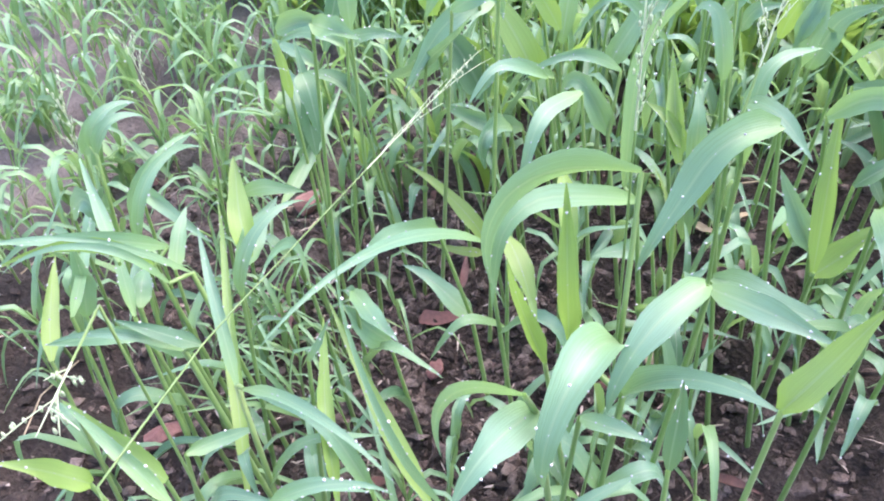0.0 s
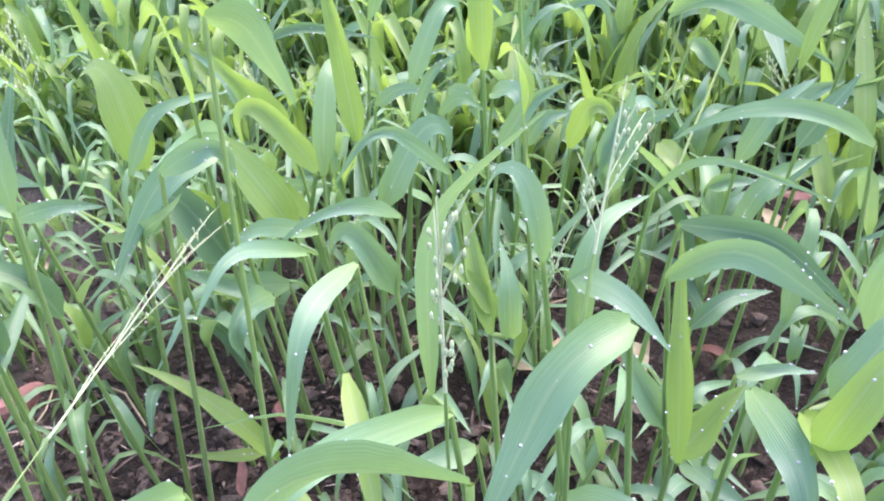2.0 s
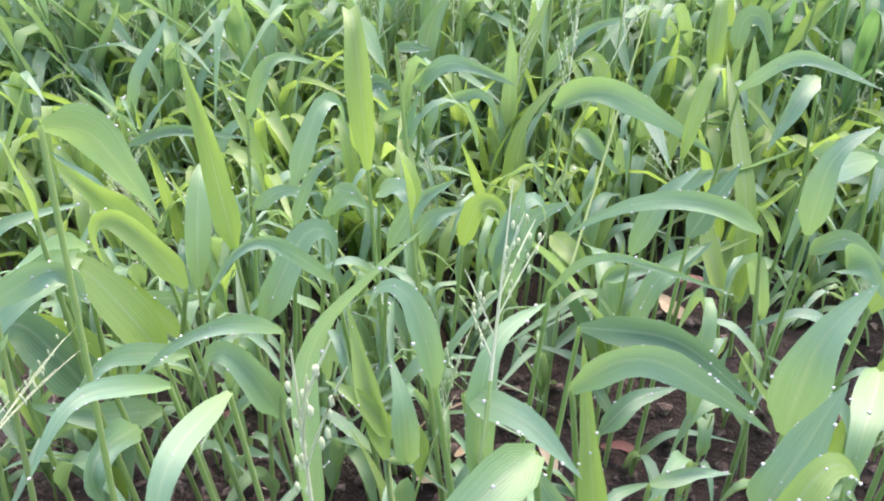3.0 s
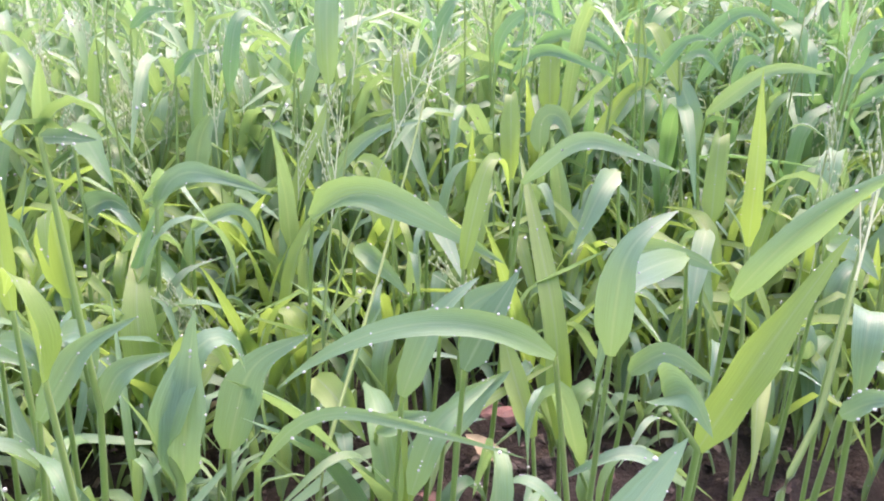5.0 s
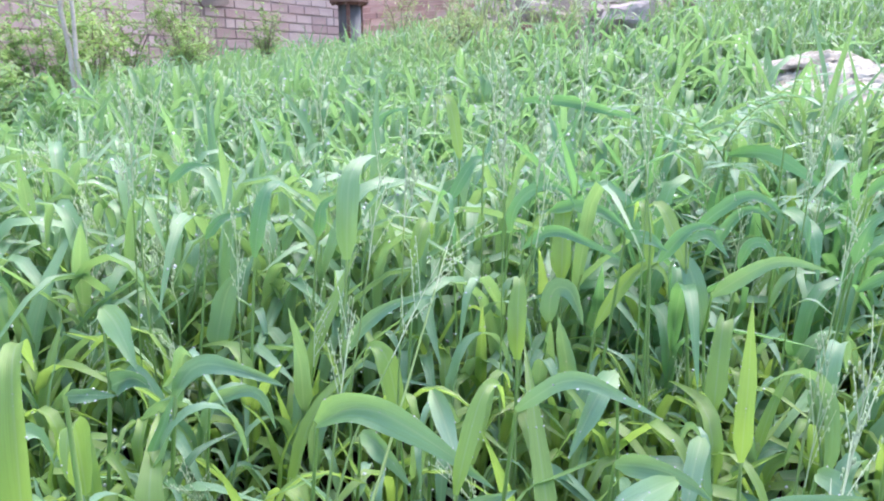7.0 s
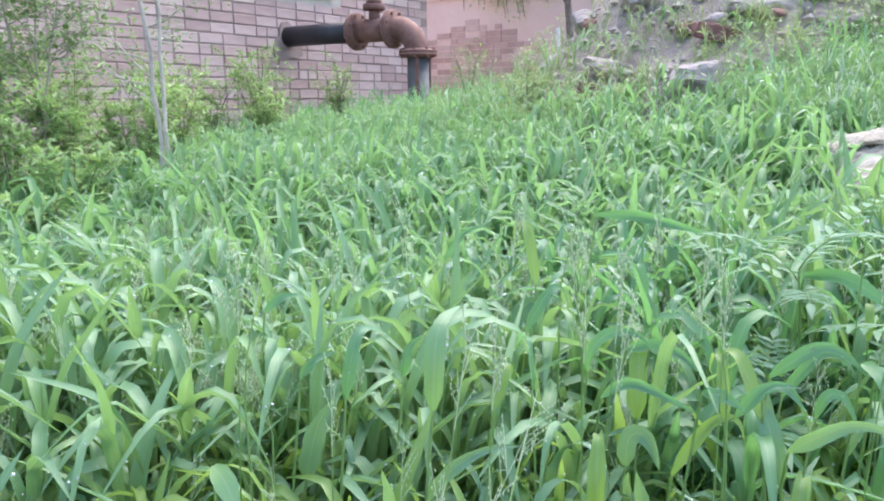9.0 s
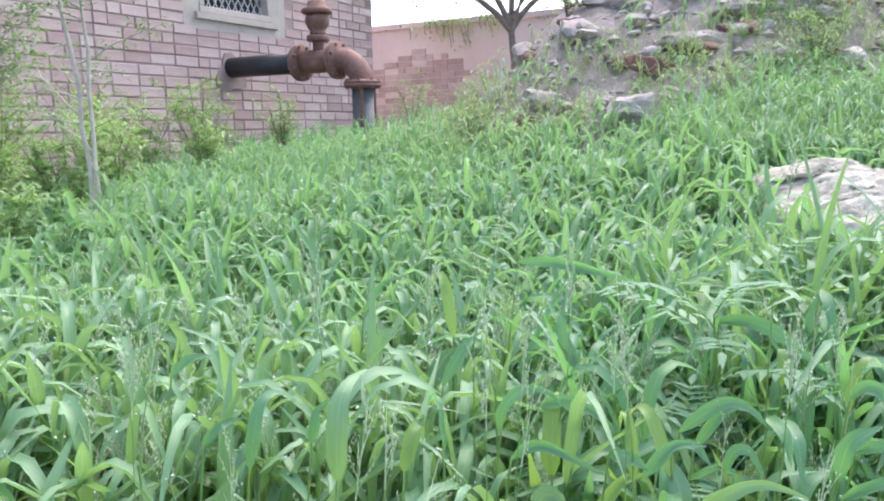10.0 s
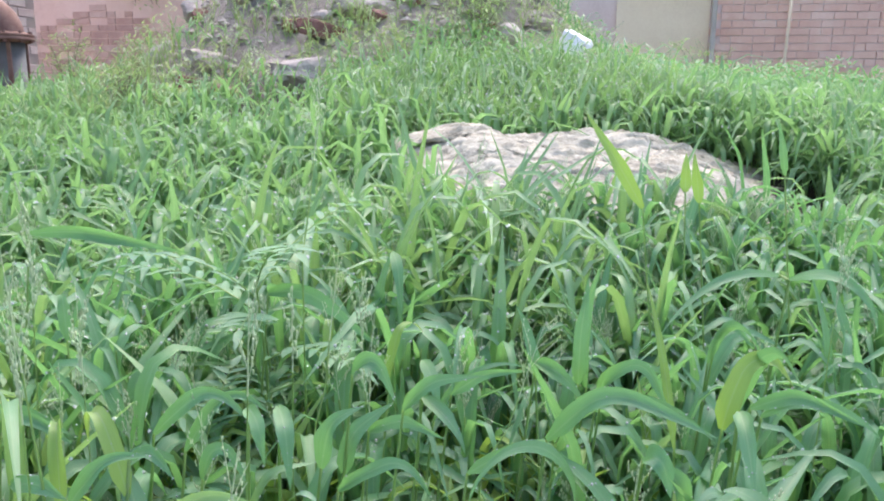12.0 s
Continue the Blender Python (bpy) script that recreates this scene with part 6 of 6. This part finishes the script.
seed_stalk([(0.390, 0.693, 0.000), (0.392, 0.693, 0.154), (0.395, 0.693, 0.280)], 0.0015, 0.070, 0.3, 72, grain=1.6)
seed_stalk([(0.902, 0.615, 0.000), (0.906, 0.615, 0.161), (0.912, 0.615, 0.294)], 0.0015, 0.080, 0.3, 73, grain=1.6)
seed_stalk([(0.050, 0.830, 0.000), (0.054, 0.830, 0.178), (0.060, 0.830, 0.324)], 0.0015, 0.080, 0.3, 74, grain=1.6)



# ---- leafy weeds, shrubs and trees ----
def pinnate_leaf(parent, base, heading, elev, droop, length, pairs, leaflet, width, mat, seed):
    """A feather leaf: a midrib with pairs of oblong leaflets. Returns nothing; adds two parts."""
    r = random.Random(seed)
    s = np.linspace(0, 1, pairs + 2)
    ang = elev - droop * s
    step = length / (pairs + 1)
    out = np.concatenate([[0], np.cumsum(np.cos(ang[:-1]) * step)])
    up = np.concatenate([[0], np.cumsum(np.sin(ang[:-1]) * step)])
    mid = np.stack([base[0] + out * math.cos(heading), base[1] + out * math.sin(heading), base[2] + up], -1)
    v, q, uv = tube_arrays(mid[None], np.linspace(0.0011, 0.0005, len(mid))[None], 5)
    rib = child("midrib", big_mesh("midrib", v, q, STEM, uv), parent)
    for k in range(1, pairs + 1):
        for sgn in (1, -1):
            size = leaflet * (0.75 + 0.35 * math.sin(math.pi * k / (pairs + 1))) * r.uniform(0.9, 1.1)
            v, q, uv, _ = ribbon_arrays([mid[k]], heading + sgn * r.uniform(0.95, 1.2), ang[k] * 0.35 + r.uniform(0.0, 0.25), r.uniform(0.2, 0.5), size, width, 0.0, 0.25, 5)
            child("leaflet", big_mesh("leaflet", v, q, mat, uv), rib)
    v, q, uv, _ = ribbon_arrays([mid[-1]], heading, ang[-1], 0.3, leaflet, width, 0.0, 0.25, 5)
    child("leaflet", big_mesh("leaflet", v, q, mat, uv), rib)


def feather_weed(x, y, leaves, height, label):
    root = empty("feather_weed", pose(x, y, float(ground_z(x, y)) - 0.01))
    f = np.linspace(0, 1, 8)
    path = np.stack([0.01 * np.sin(f * 3), 0.008 * f, height * f], -1)
    v, q, uv = tube_arrays(path[None], np.linspace(0.0026, 0.0012, 8)[None], 7)
    child("stem", big_mesh("stem", v, q, STEM, uv), root)
    for k, (at, heading, elev, droop, length, pairs) in enumerate(leaves):
        p = np.array([np.interp(at, f, path[:, c]) for c in range(3)])
        pinnate_leaf(root, p, radians(heading), radians(elev), radians(droop), length, int(1.5 * pairs), 0.03, 0.0085, PINNATE, k + int(1000 * x))
    return tagged(root, label, "weed", "feather-leaved weeds")


feather_weed(0.40, 0.88, ((0.98, 20, 52, 45, 0.17, 7), (1.0, -85, 48, 55, 0.16, 7), (0.95, 200, 50, 55, 0.16, 7), (0.9, 150, 40, 45, 0.15, 6), (0.75, -60, 35, 55, 0.14, 6), (0.6, -140, 40, 60, 0.15, 7), (0.55, 75, 35, 50, 0.12, 5), (0.85, -110, 45, 60, 0.12, 6)), 0.33,
             "bluish green feather-leaved weed seedling among grass")
feather_weed(0.33, 0.80, ((0.95, 60, 55, 40, 0.10, 6), (0.8, -100, 40, 55, 0.11, 6), (0.65, 170, 35, 50, 0.10, 6)), 0.2, "small feather-leaved weed seedling among grass")


def leaf_cloud(points, size, seed, mat, name, spread=1.0):
    """Many small folded leaves about the given points."""
    g = np.random.default_rng(seed)
    n = len(points)
    v, q, uv, _ = ribbon_arrays(points, g.uniform(0, 6.28, n), g.uniform(-0.4, 0.9, n), g.uniform(0.2, 0.9, n), size * g.uniform(0.6, 1.3, n), size * g.uniform(0.3, 0.5, n), g.uniform(-0.6, 0.6, n), 0.3, 2)
    return big_mesh(name, v, q, mat, uv)


def shrub(x, y, height, width, seed, count, leaf=0.018, label="small yellow-green leafy shrub in the grass"):
    """Thin stems from one foot, each with side twigs closely set with small leaves."""
    g = np.random.default_rng(seed)
    root = empty("shrub", pose(x, y, float(ground_z(x, y)) - 0.01))
    paths, rads, leaves = [], [], []
    for k in range(9):
        a, out = g.uniform(0, 6.28), width * g.uniform(0.15, 0.8)
        h = height * g.uniform(0.7, 1.05)
        f = np.linspace(0, 1, 6)
        p = np.stack([out * f**1.3 * np.cos(a), out * f**1.3 * np.sin(a), h * f], -1) + g.normal(0, 0.006, (6, 3)) * f[:, None]
        paths.append(p), rads.append(np.linspace(0.004, 0.001, 6))
        for j in range(7):
            at = g.uniform(0.25, 1.0)
            b = np.array([np.interp(at, f, p[:, c]) for c in range(3)])
            ta, tl = g.uniform(0, 6.28), height * g.uniform(0.12, 0.3)
            tw = b + np.linspace(0, 1, 6)[:, None] * tl * np.array([math.cos(ta), math.sin(ta), g.uniform(0.1, 0.9)])
            paths.append(tw), rads.append(np.linspace(0.0014, 0.0006, 6))
            leaves.append(tw[g.integers(0, 6, count // 63)] + g.normal(0, 0.008, (count // 63, 3)))
    v, q, uv = tube_arrays(np.array(paths), np.array(rads), 5)
    child("branch", big_mesh("branch", v, q, BARK, uv), root, "thin brown stems", "stuff")
    child("crown", leaf_cloud(np.concatenate(leaves), leaf, seed, SHRUB, "crown"), root, "dense small yellow-green leaves", "stuff")
    return tagged(root, label, "shrub", "shrubs")


for k, (x, y, h, w, n) in enumerate(((-1.35, 2.35, 0.40, 0.3, 2600), (-1.75, 2.6, 0.48, 0.32, 2400), (-1.15, 2.8, 0.40, 0.26, 2000), (-1.55, 3.1, 0.5, 0.32, 2000), (-2.1, 3.2, 0.55, 0.34, 1800),
                                     (-1.25, 3.5, 0.42, 0.27, 1500), (-1.9, 3.8, 0.55, 0.34, 1600), (-1.35, 4.2, 0.46, 0.3, 1400), (-1.15, 4.6, 0.48, 0.28, 1300), (-1.75, 4.5, 0.5, 0.32, 1300),
                                     (-0.78, 5.25, 0.42, 0.15, 900), (-1.25, 5.4, 0.48, 0.25, 1000), (-1.6, 2.1, 0.34, 0.27, 1800), (-1.08, 2.1, 0.26, 0.22, 1200), (-1.3, 1.75, 0.26, 0.22, 1300), (-0.95, 1.85, 0.2, 0.18, 900), (-1.65, 1.85, 0.32, 0.25, 1300), (-0.95, 3.9, 0.3, 0.2, 700))):
    shrub(x, y, h * 1.15, w, 500 + k, int(n * 1.0), 0.031)
# Weeds on the mound and below the far wall.
for k, (x, y, h, w, n) in enumerate(((1.9, 3.45, 0.28, 0.2, 700), (2.15, 3.9, 0.4, 0.28, 900), (2.0, 4.5, 0.5, 0.3, 900), (2.75, 4.3, 0.3, 0.25, 600), (0.35, 3.6, 0.25, 0.16, 500), (3.2, 4.6, 0.4, 0.35, 900), (2.9, 5.4, 0.5, 0.4, 800),
                                     (1.0, 4.55, 0.3, 0.2, 500), (4.2, 5.2, 0.45, 0.4, 800), (3.7, 6.3, 0.5, 0.5, 700), (0.1, 5.0, 0.4, 0.25, 600), (1.65, 5.2, 0.45, 0.35, 700), (5.2, 5.6, 0.45, 0.45, 700))):
    shrub(x, y, h, w, 600 + k, n, 0.022, "green leafy weed growing on the rubble")


def low_weeds(count, region, seed, height, leaf, mat, label):
    """Low bushy weeds: many small leaves in uneven tufts over the ground."""
    g = np.random.default_rng(seed)
    x0, x1, y0, y1 = region
    m = count // 40
    tx, ty = g.uniform(x0, x1, m), g.uniform(y0, y1, m)
    clear = ((np.abs(tx - 1.58) > 0.62) | (ty > 2.3)) & (np.hypot((tx - 1.3) / 0.8, (ty - 4.05) / 0.5) > 1)
    tx, ty = tx[clear], ty[clear]
    pick = g.integers(0, len(tx), count)
    tall = (height * (0.5 + 0.9 * vnoise(tx * 1.9, ty * 1.9, 55)))[pick]
    up = g.uniform(0.1, 1.0, count) ** 0.7
    px, py = tx[pick] + g.normal(0, 0.07, count), ty[pick] + g.normal(0, 0.07, count)
    pts = np.stack([px, py, ground_z(px, py) + tall * up], -1)
    ob = new("low_weeds", leaf_cloud(pts, leaf, seed, mat, "low_weeds"))
    return tagged(ob, label, "weeds", kind="stuff")


low_weeds(9000, (1.5, 3.4, 2.35, 3.3), 801, 0.14, 0.03, LEAF_NEAR, "low leafy bluish green weeds behind the pale slab")
low_weeds(12000, (2.9, 5.8, 3.0, 6.4), 802, 0.24, 0.04, LEAF_NEAR, "low leafy green weeds spreading below the far wall")
low_weeds(2800, (0.3, 2.6, 3.2, 4.7), 803, 0.16, 0.03, LEAF_WISP, "low pale green weeds on the rubble mound")


def sapling(x, y, stems, seed, count, label, leaf=0.02):
    """Thin upright pale stems with sparse side twigs and small leaves."""
    g = np.random.default_rng(seed)
    gz = float(ground_z(x, y))
    root = empty("sapling", pose(x, y, gz - 0.02))
    leaves, twigs, trads = [], [], []
    for k, (dx, dy, h, rad) in enumerate(stems):
        f = np.linspace(0, 1, 14)
        p = np.stack([dx * f + 0.012 * np.sin(f * 7 + k) + g.normal(0, 0.006, 14) * np.sin(f * 3.1), dy * f, h * f], -1)
        v, q, uv = tube_arrays(p[None], np.linspace(rad, rad * 0.4, 14)[None], 8)
        child("stem", big_mesh("stem", v, q, PALEBARK, uv), root, "thin pale thorny woody stem")
        for j in range(16):
            at = g.uniform(0.2, 1.0)
            b = np.array([np.interp(at, f, p[:, c]) for c in range(3)])
            a, ln = g.uniform(0, 6.28), g.uniform(0.1, 0.32)
            tw = b + np.linspace(0, 1, 6)[:, None] * ln * np.array([math.cos(a), math.sin(a), g.uniform(0.2, 0.8)]) + g.normal(0, 0.006, (6, 3))
            tw[0] = b
            twigs.append(tw), trads.append(np.linspace(0.0034, 0.0011, 6))
            m = count // (16 * len(stems))
            leaves.append(tw[g.integers(1, 6, m)] + g.normal(0, 0.022, (m, 3)))
    v, q, uv = tube_arrays(np.array(twigs), np.array(trads), 5)
    child("twig", big_mesh("twig", v, q, PALEBARK, uv), root, "thin side twigs", "stuff")
    child("crown", leaf_cloud(np.concatenate(leaves), leaf, seed, SAPLEAF, "crown"), root, "sparse small green leaves", "stuff")
    return tagged(root, label, "sapling", "saplings")


sapling(-0.915, 2.40, ((-0.1, 0.12, 1.5, 0.0095), (0.03, 0.1, 1.5, 0.008)), 41, 2400, "slender sapling with two pale thorny stems")
sapling(-1.62, 2.95, ((-0.1, 0.05, 1.4, 0.01), (0.12, 0.02, 1.3, 0.008), (0.25, -0.05, 1.2, 0.007), (-0.25, 0.0, 1.2, 0.007)), 42, 3800, "leafy sapling beside the brick building", 0.034)
sapling(-1.95, 3.3, ((0.05, 0.05, 1.5, 0.01), (-0.15, 0.02, 1.4, 0.008)), 43, 3000, "leafy sapling beside the brick building", 0.034)

sapling(-1.75, 2.55, ((-0.12, 0.1, 1.3, 0.011), (0.1, 0.05, 1.2, 0.008), (-0.3, 0.1, 1.25, 0.008)), 44, 3000, "leafy sapling with a crooked stem beside the shrubs", 0.034)
# Tree by the boundary wall, with a whitewashed post beside it.
tree = empty("tree", pose(1.22, 8.3, float(ground_z(1.22, 8.3)) - 0.05))
tagged(tree, "small dark-trunked tree by the boundary wall", "tree")
g = np.random.default_rng(77)
f = np.linspace(0, 1, 10)
trunk_path = np.stack([0.03 * np.sin(f * 4), 0 * f, 1.15 * f], -1)
v, q, uv = tube_arrays(trunk_path[None], np.linspace(0.046, 0.034, 10)[None], 10)
child("trunk", big_mesh("trunk", v, q, BARK, uv), tree, "dark rough trunk")
ends = []
for k, (dx, dy, dz) in enumerate(((-0.55, 0.1, 0.9), (0.5, -0.1, 0.95), (-1.4, 0.15, 0.95), (0.1, 0.4, 1.2), (0.9, 0.2, 0.8))):
    p = trunk_path[-1] * np.array([1, 1, 0.97]) + np.stack([dx * f, dy * f, dz * f**0.75], -1)
    v, q, uv = tube_arrays(p[None], np.linspace(0.034, 0.01, 10)[None], 8)
    child("limb", big_mesh("limb", v, q, BARK, uv), tree)
    ends += [p[j] for j in (5, 6, 7, 8, 9)]
ends = np.array(ends)
cl = ends[g.integers(0, len(ends), 3600)] + g.normal(0, 1, (3600, 3)) * np.array([0.3, 0.3, 0.24])
child("crown", leaf_cloud(cl, 0.06, 78, DARKLEAF, "crown"), tree, "loose dark green leaves with gaps", "stuff")
def wall_creeper(along, drop, count, seed):
    """Leafy sprays hanging over the boundary wall."""
    gg = np.random.default_rng(seed)
    root = empty("creeper", BW @ Matrix.Translation((along, -0.06, 1.93)))
    paths, leaves = [], []
    for k in range(7):
        f = np.linspace(0, 1, 6)
        p = np.stack([gg.uniform(-0.25, 0.25) + gg.normal(0, 0.1) * f, -0.02 - 0.06 * np.sin(f * 3), 0.08 * np.sin(f * 3.1) - drop * gg.uniform(0.4, 1.0) * f**1.4], -1)
        paths.append(p)
        leaves.append(p[gg.integers(0, 6, count // 7)] + gg.normal(0, 0.045, (count // 7, 3)))
    v, q, uv = tube_arrays(np.array(paths), np.full((7, 6), 0.005), 4)
    child("branch", big_mesh("branch", v, q, BARK, uv), root, "thin brown stems", "stuff")
    child("crown", leaf_cloud(np.concatenate(leaves), 0.05, seed, SHRUB, "crown"), root, "loose small green leaves", "stuff")
    return tagged(root, "leafy green spray hanging over the boundary wall", "creeper", "creepers")


for k, (along, drop, count) in enumerate(((1.35, 0.35, 260), (2.0, 0.22, 180), (0.95, 0.2, 150))):
    wall_creeper(along, drop, count, 310 + k)
post2 = part("white_post", lathe_bm([(0.02, -0.3), (0.02, 0.62), (0.016, 0.64)], 12), WHITE, None)
post2.matrix_basis = pose(1.10, 8.25, float(ground_z(1.1, 8.25)) + 0.15)
tagged(post2, "short whitewashed post beside the tree", "post")

# ---- litter on the soil ----
g = np.random.default_rng(9)
n = 14500
cx, cy = g.normal(-0.28, 0.17, n), g.normal(0.08, 0.14, n)
k = n // 4
cx[:k], cy[:k] = g.normal(0.0, 0.25, k), g.normal(0.3, 0.2, k)
sz = 0.0012 + 0.0042 * g.random(n) ** 3.2
v, t = blob_arrays(np.stack([cx, cy, ground_z(cx, cy) + sz * 0.35], -1), np.stack([sz * g.uniform(0.8, 1.6, n), sz * g.uniform(0.5, 1, n), sz * g.uniform(0.4, 1.0, n)], -1), 0.62, 4)
crumbs = new("soil_crumbs", big_mesh("soil_crumbs", v, t, CRUMB, smooth_shade=False))
tagged(crumbs, "loose brown soil crumbs and small clods", "soil", kind="stuff")

# Fine dry fibres and scraps among the crumbs.
n = 1100
cx, cy = g.normal(-0.28, 0.17, n), g.normal(0.09, 0.15, n)
v, q, uv, _ = ribbon_arrays(np.stack([cx, cy, ground_z(cx, cy) + 0.0025], -1), g.uniform(0, 6.28, n), g.uniform(-0.15, 0.35, n), g.uniform(0.1, 0.6, n), 0.004 + 0.02 * g.random(n) ** 2, g.uniform(0.0006, 0.0024, n), 0.0, 0.3, 3)
fibres = new("soil_litter", big_mesh("soil_litter", v, q, LITTER, uv))
tagged(fibres, "fine dry fibres and leaf scraps on the soil", "litter", kind="stuff")


def bit(name, x, y, size, mat, seed, label, category, group):
    ob = lump(name, size, mat, seed, 0.2, 2)
    ob.matrix_basis = pose(x, y, float(ground_z(x, y)) + size[2] * 0.55, seed * 7 % 20 - 10, seed * 5 % 20 - 10, seed * 37 % 360)
    return tagged(ob, label, category, group)


for k, (x, y, a) in enumerate(((-0.404, -0.052, 0.019), (-0.262, 0.085, 0.012), (-0.4, 0.08, 0.02), (0.09, 0.5, 0.02), (-0.14, 0.12, 0.011), (-0.46, 0.2, 0.02), (-0.27, 0.22, 0.012), (0.647, 0.862, 0.022))):
    bit("brick_bit", x, y, (a, a * 0.6, a * 0.5), BRICKBIT, 70 + k, "small red brick fragment lying on soil", "brick bit", "brick bits")
bit("pale_stone", 0.711, 0.836, (0.024, 0.018, 0.014), WHITE, 99, "pale broken stone piece lying on soil", "stone", "")
rr = random.Random(31)
for k in range(14):
    x, y = rr.gauss(-0.15, 0.25), rr.gauss(0.12, 0.22)
    a = rr.uniform(0.004, 0.009)
    bit("soil_clod", x, y, (a, a * 0.8, a * 0.6), CRUMB, 120 + k, "crumbly brown clod of soil", "clod", "clods")
for k in range(44):
    x, y = (-0.292, 0.115) if k == 0 else (rr.gauss(-0.14, 0.25), rr.gauss(0.22, 0.22))
    v, q, uv, _ = ribbon_arrays([(0, 0, 0.004)], 0.0, 0.25, 0.5, 0.04 if k == 0 else rr.uniform(0.015, 0.04), 0.016 if k == 0 else rr.uniform(0.006, 0.015), rr.uniform(-0.5, 0.5), 0.5, 7, 0.03, k)
    ob = new("dead_leaf", big_mesh("dead_leaf", v, q, DRYLEAF if k % 3 != 1 else STRAW, uv))
    ob.matrix_basis = pose(x, y, float(ground_z(x, y)) + 0.002, *((0, 0, 26) if k == 0 else (rr.uniform(-15, 15), rr.uniform(-15, 15), rr.uniform(0, 360))))
    tagged(ob, "curled brown dead leaf on the soil", "dead leaf", "dead leaves")
for k in range(26):
    x, y = rr.gauss(-0.2, 0.28), rr.gauss(0.15, 0.25)
    ln, a = rr.uniform(0.03, 0.1), rr.uniform(0, 6.28)
    p = np.array([(0, 0, 0.003), (ln * 0.5 * math.cos(a), ln * 0.5 * math.sin(a), 0.006), (ln * math.cos(a + 0.2), ln * math.sin(a + 0.2), 0.004)])
    v, q, uv = tube_arrays(p[None], np.full((1, 3), rr.uniform(0.0005, 0.0009)), 5)
    ob = new("dry_straw", big_mesh("dry_straw", v, q, STRAW, uv))
    ob.matrix_basis = pose(x, y, float(ground_z(x, y)) + 0.003)
    tagged(ob, "thin dry straw lying on the soil", "straw", "straws")

# ---- bricks of the pump house and of the boundary wall ----
def brick_mesh(length, seed):
    bm = box_bm((length, 0.06, 0.072), (0, -0.03, 0), 0.005, 1)
    r = random.Random(seed)
    for v in bm.verts:
        v.co += Vector((r.uniform(-1, 1), r.uniform(-0.7, 0.7), r.uniform(-1, 1))) * 0.0022
    me = bpy.data.meshes.new("brick")
    bm.to_mesh(me)
    bm.free()
    me.materials.append(BRICK)
    return me


LONG, SHORT = [brick_mesh(0.222, k) for k in range(5)], [brick_mesh(0.106, k + 9) for k in range(4)]
r = random.Random(3)
rest_v, rest_f = [], []
placed = 0
for row in range(-2, 36):
    z = 0.3 + row * 0.082 + 0.04
    x = 0.004 - (0.0 if row % 2 else 0.116)
    while x < HOUSE_L:
        short = r.random() < (0.35 if row % 2 else 0.15)
        ln = 0.116 if short else 0.232
        cx = x + ln / 2
        x += ln
        if cx - ln / 2 < -0.001 or cx + ln / 2 > HOUSE_L:
            continue
        if w0 - 0.07 < cx + ln / 2 and cx - ln / 2 < w1 + 0.07 and wz0 - 0.05 < z + 0.036 and z - 0.036 < wz1 + 0.02:
            continue
        dy, tilt = r.uniform(-0.003, 0.004), r.uniform(-0.6, 0.6)
        near_view = 0.0 < cx < 3.75 and 0.5 < z < 1.72
        me = r.choice(SHORT if short else LONG)
        if near_view and placed < 300:
            ob = new("brick", me)
            ob.parent = house
            ob.matrix_basis = pose(cx, dy, z, 0, tilt, 0)
            placed += 1
        else:
            m = pose(cx, dy, z, 0, tilt, 0)
            at = sum(len(a) for a in rest_v)
            rest_v.append(np.array([(m @ v.co)[:] for v in me.vertices]))
            rest_f.append([[i + at for i in p.vertices] for p in me.polygons])
me = bpy.data.meshes.new("brickwork")
me.from_pydata([tuple(p) for a in rest_v for p in a], [], [f for a in rest_f for f in a])
me.materials.append(BRICK)
child("brickwork", me, house, "weathered pinkish brick courses", "stuff")

cube_v = np.array([(a, b, c) for a in (-0.5, 0.5) for b in (-0.5, 0.5) for c in (-0.5, 0.5)])
cube_f = np.array([(0, 1, 3, 2), (4, 6, 7, 5), (0, 4, 5, 1), (2, 3, 7, 6), (0, 2, 6, 4), (1, 5, 7, 3)])
for x0, x1, clay in ((-0.3, 3.6, BRICK), (8.06, 12.5, FARBRICK)):
    far_v, far_f, at = [], [], 0
    for row in range(0, 19):
        z = 0.35 + row * 0.082
        x = x0 - (0.0 if row % 2 else 0.116)
        while x < x1:
            ln = 0.116 if r.random() < 0.3 else 0.232
            cx, x = x + ln / 2, x + ln
            if cx - ln / 2 < x0 or cx + ln / 2 > x1 or (x1 < 5 and (z > 1.35 + 0.25 * math.sin(cx * 2.1) or r.random() < 0.12)):
                continue
            v = cube_v * np.array([ln - 0.011, 0.03, 0.071]) + np.array([cx, 0.009 + r.uniform(-0.003, 0.003), z])
            far_v.append(v), far_f.append(cube_f + at)
            at += 8
    child("brickwork", big_mesh("brickwork", np.concatenate(far_v), np.concatenate(far_f), clay, smooth_shade=False), yard, "weathered red brick courses", "stuff")
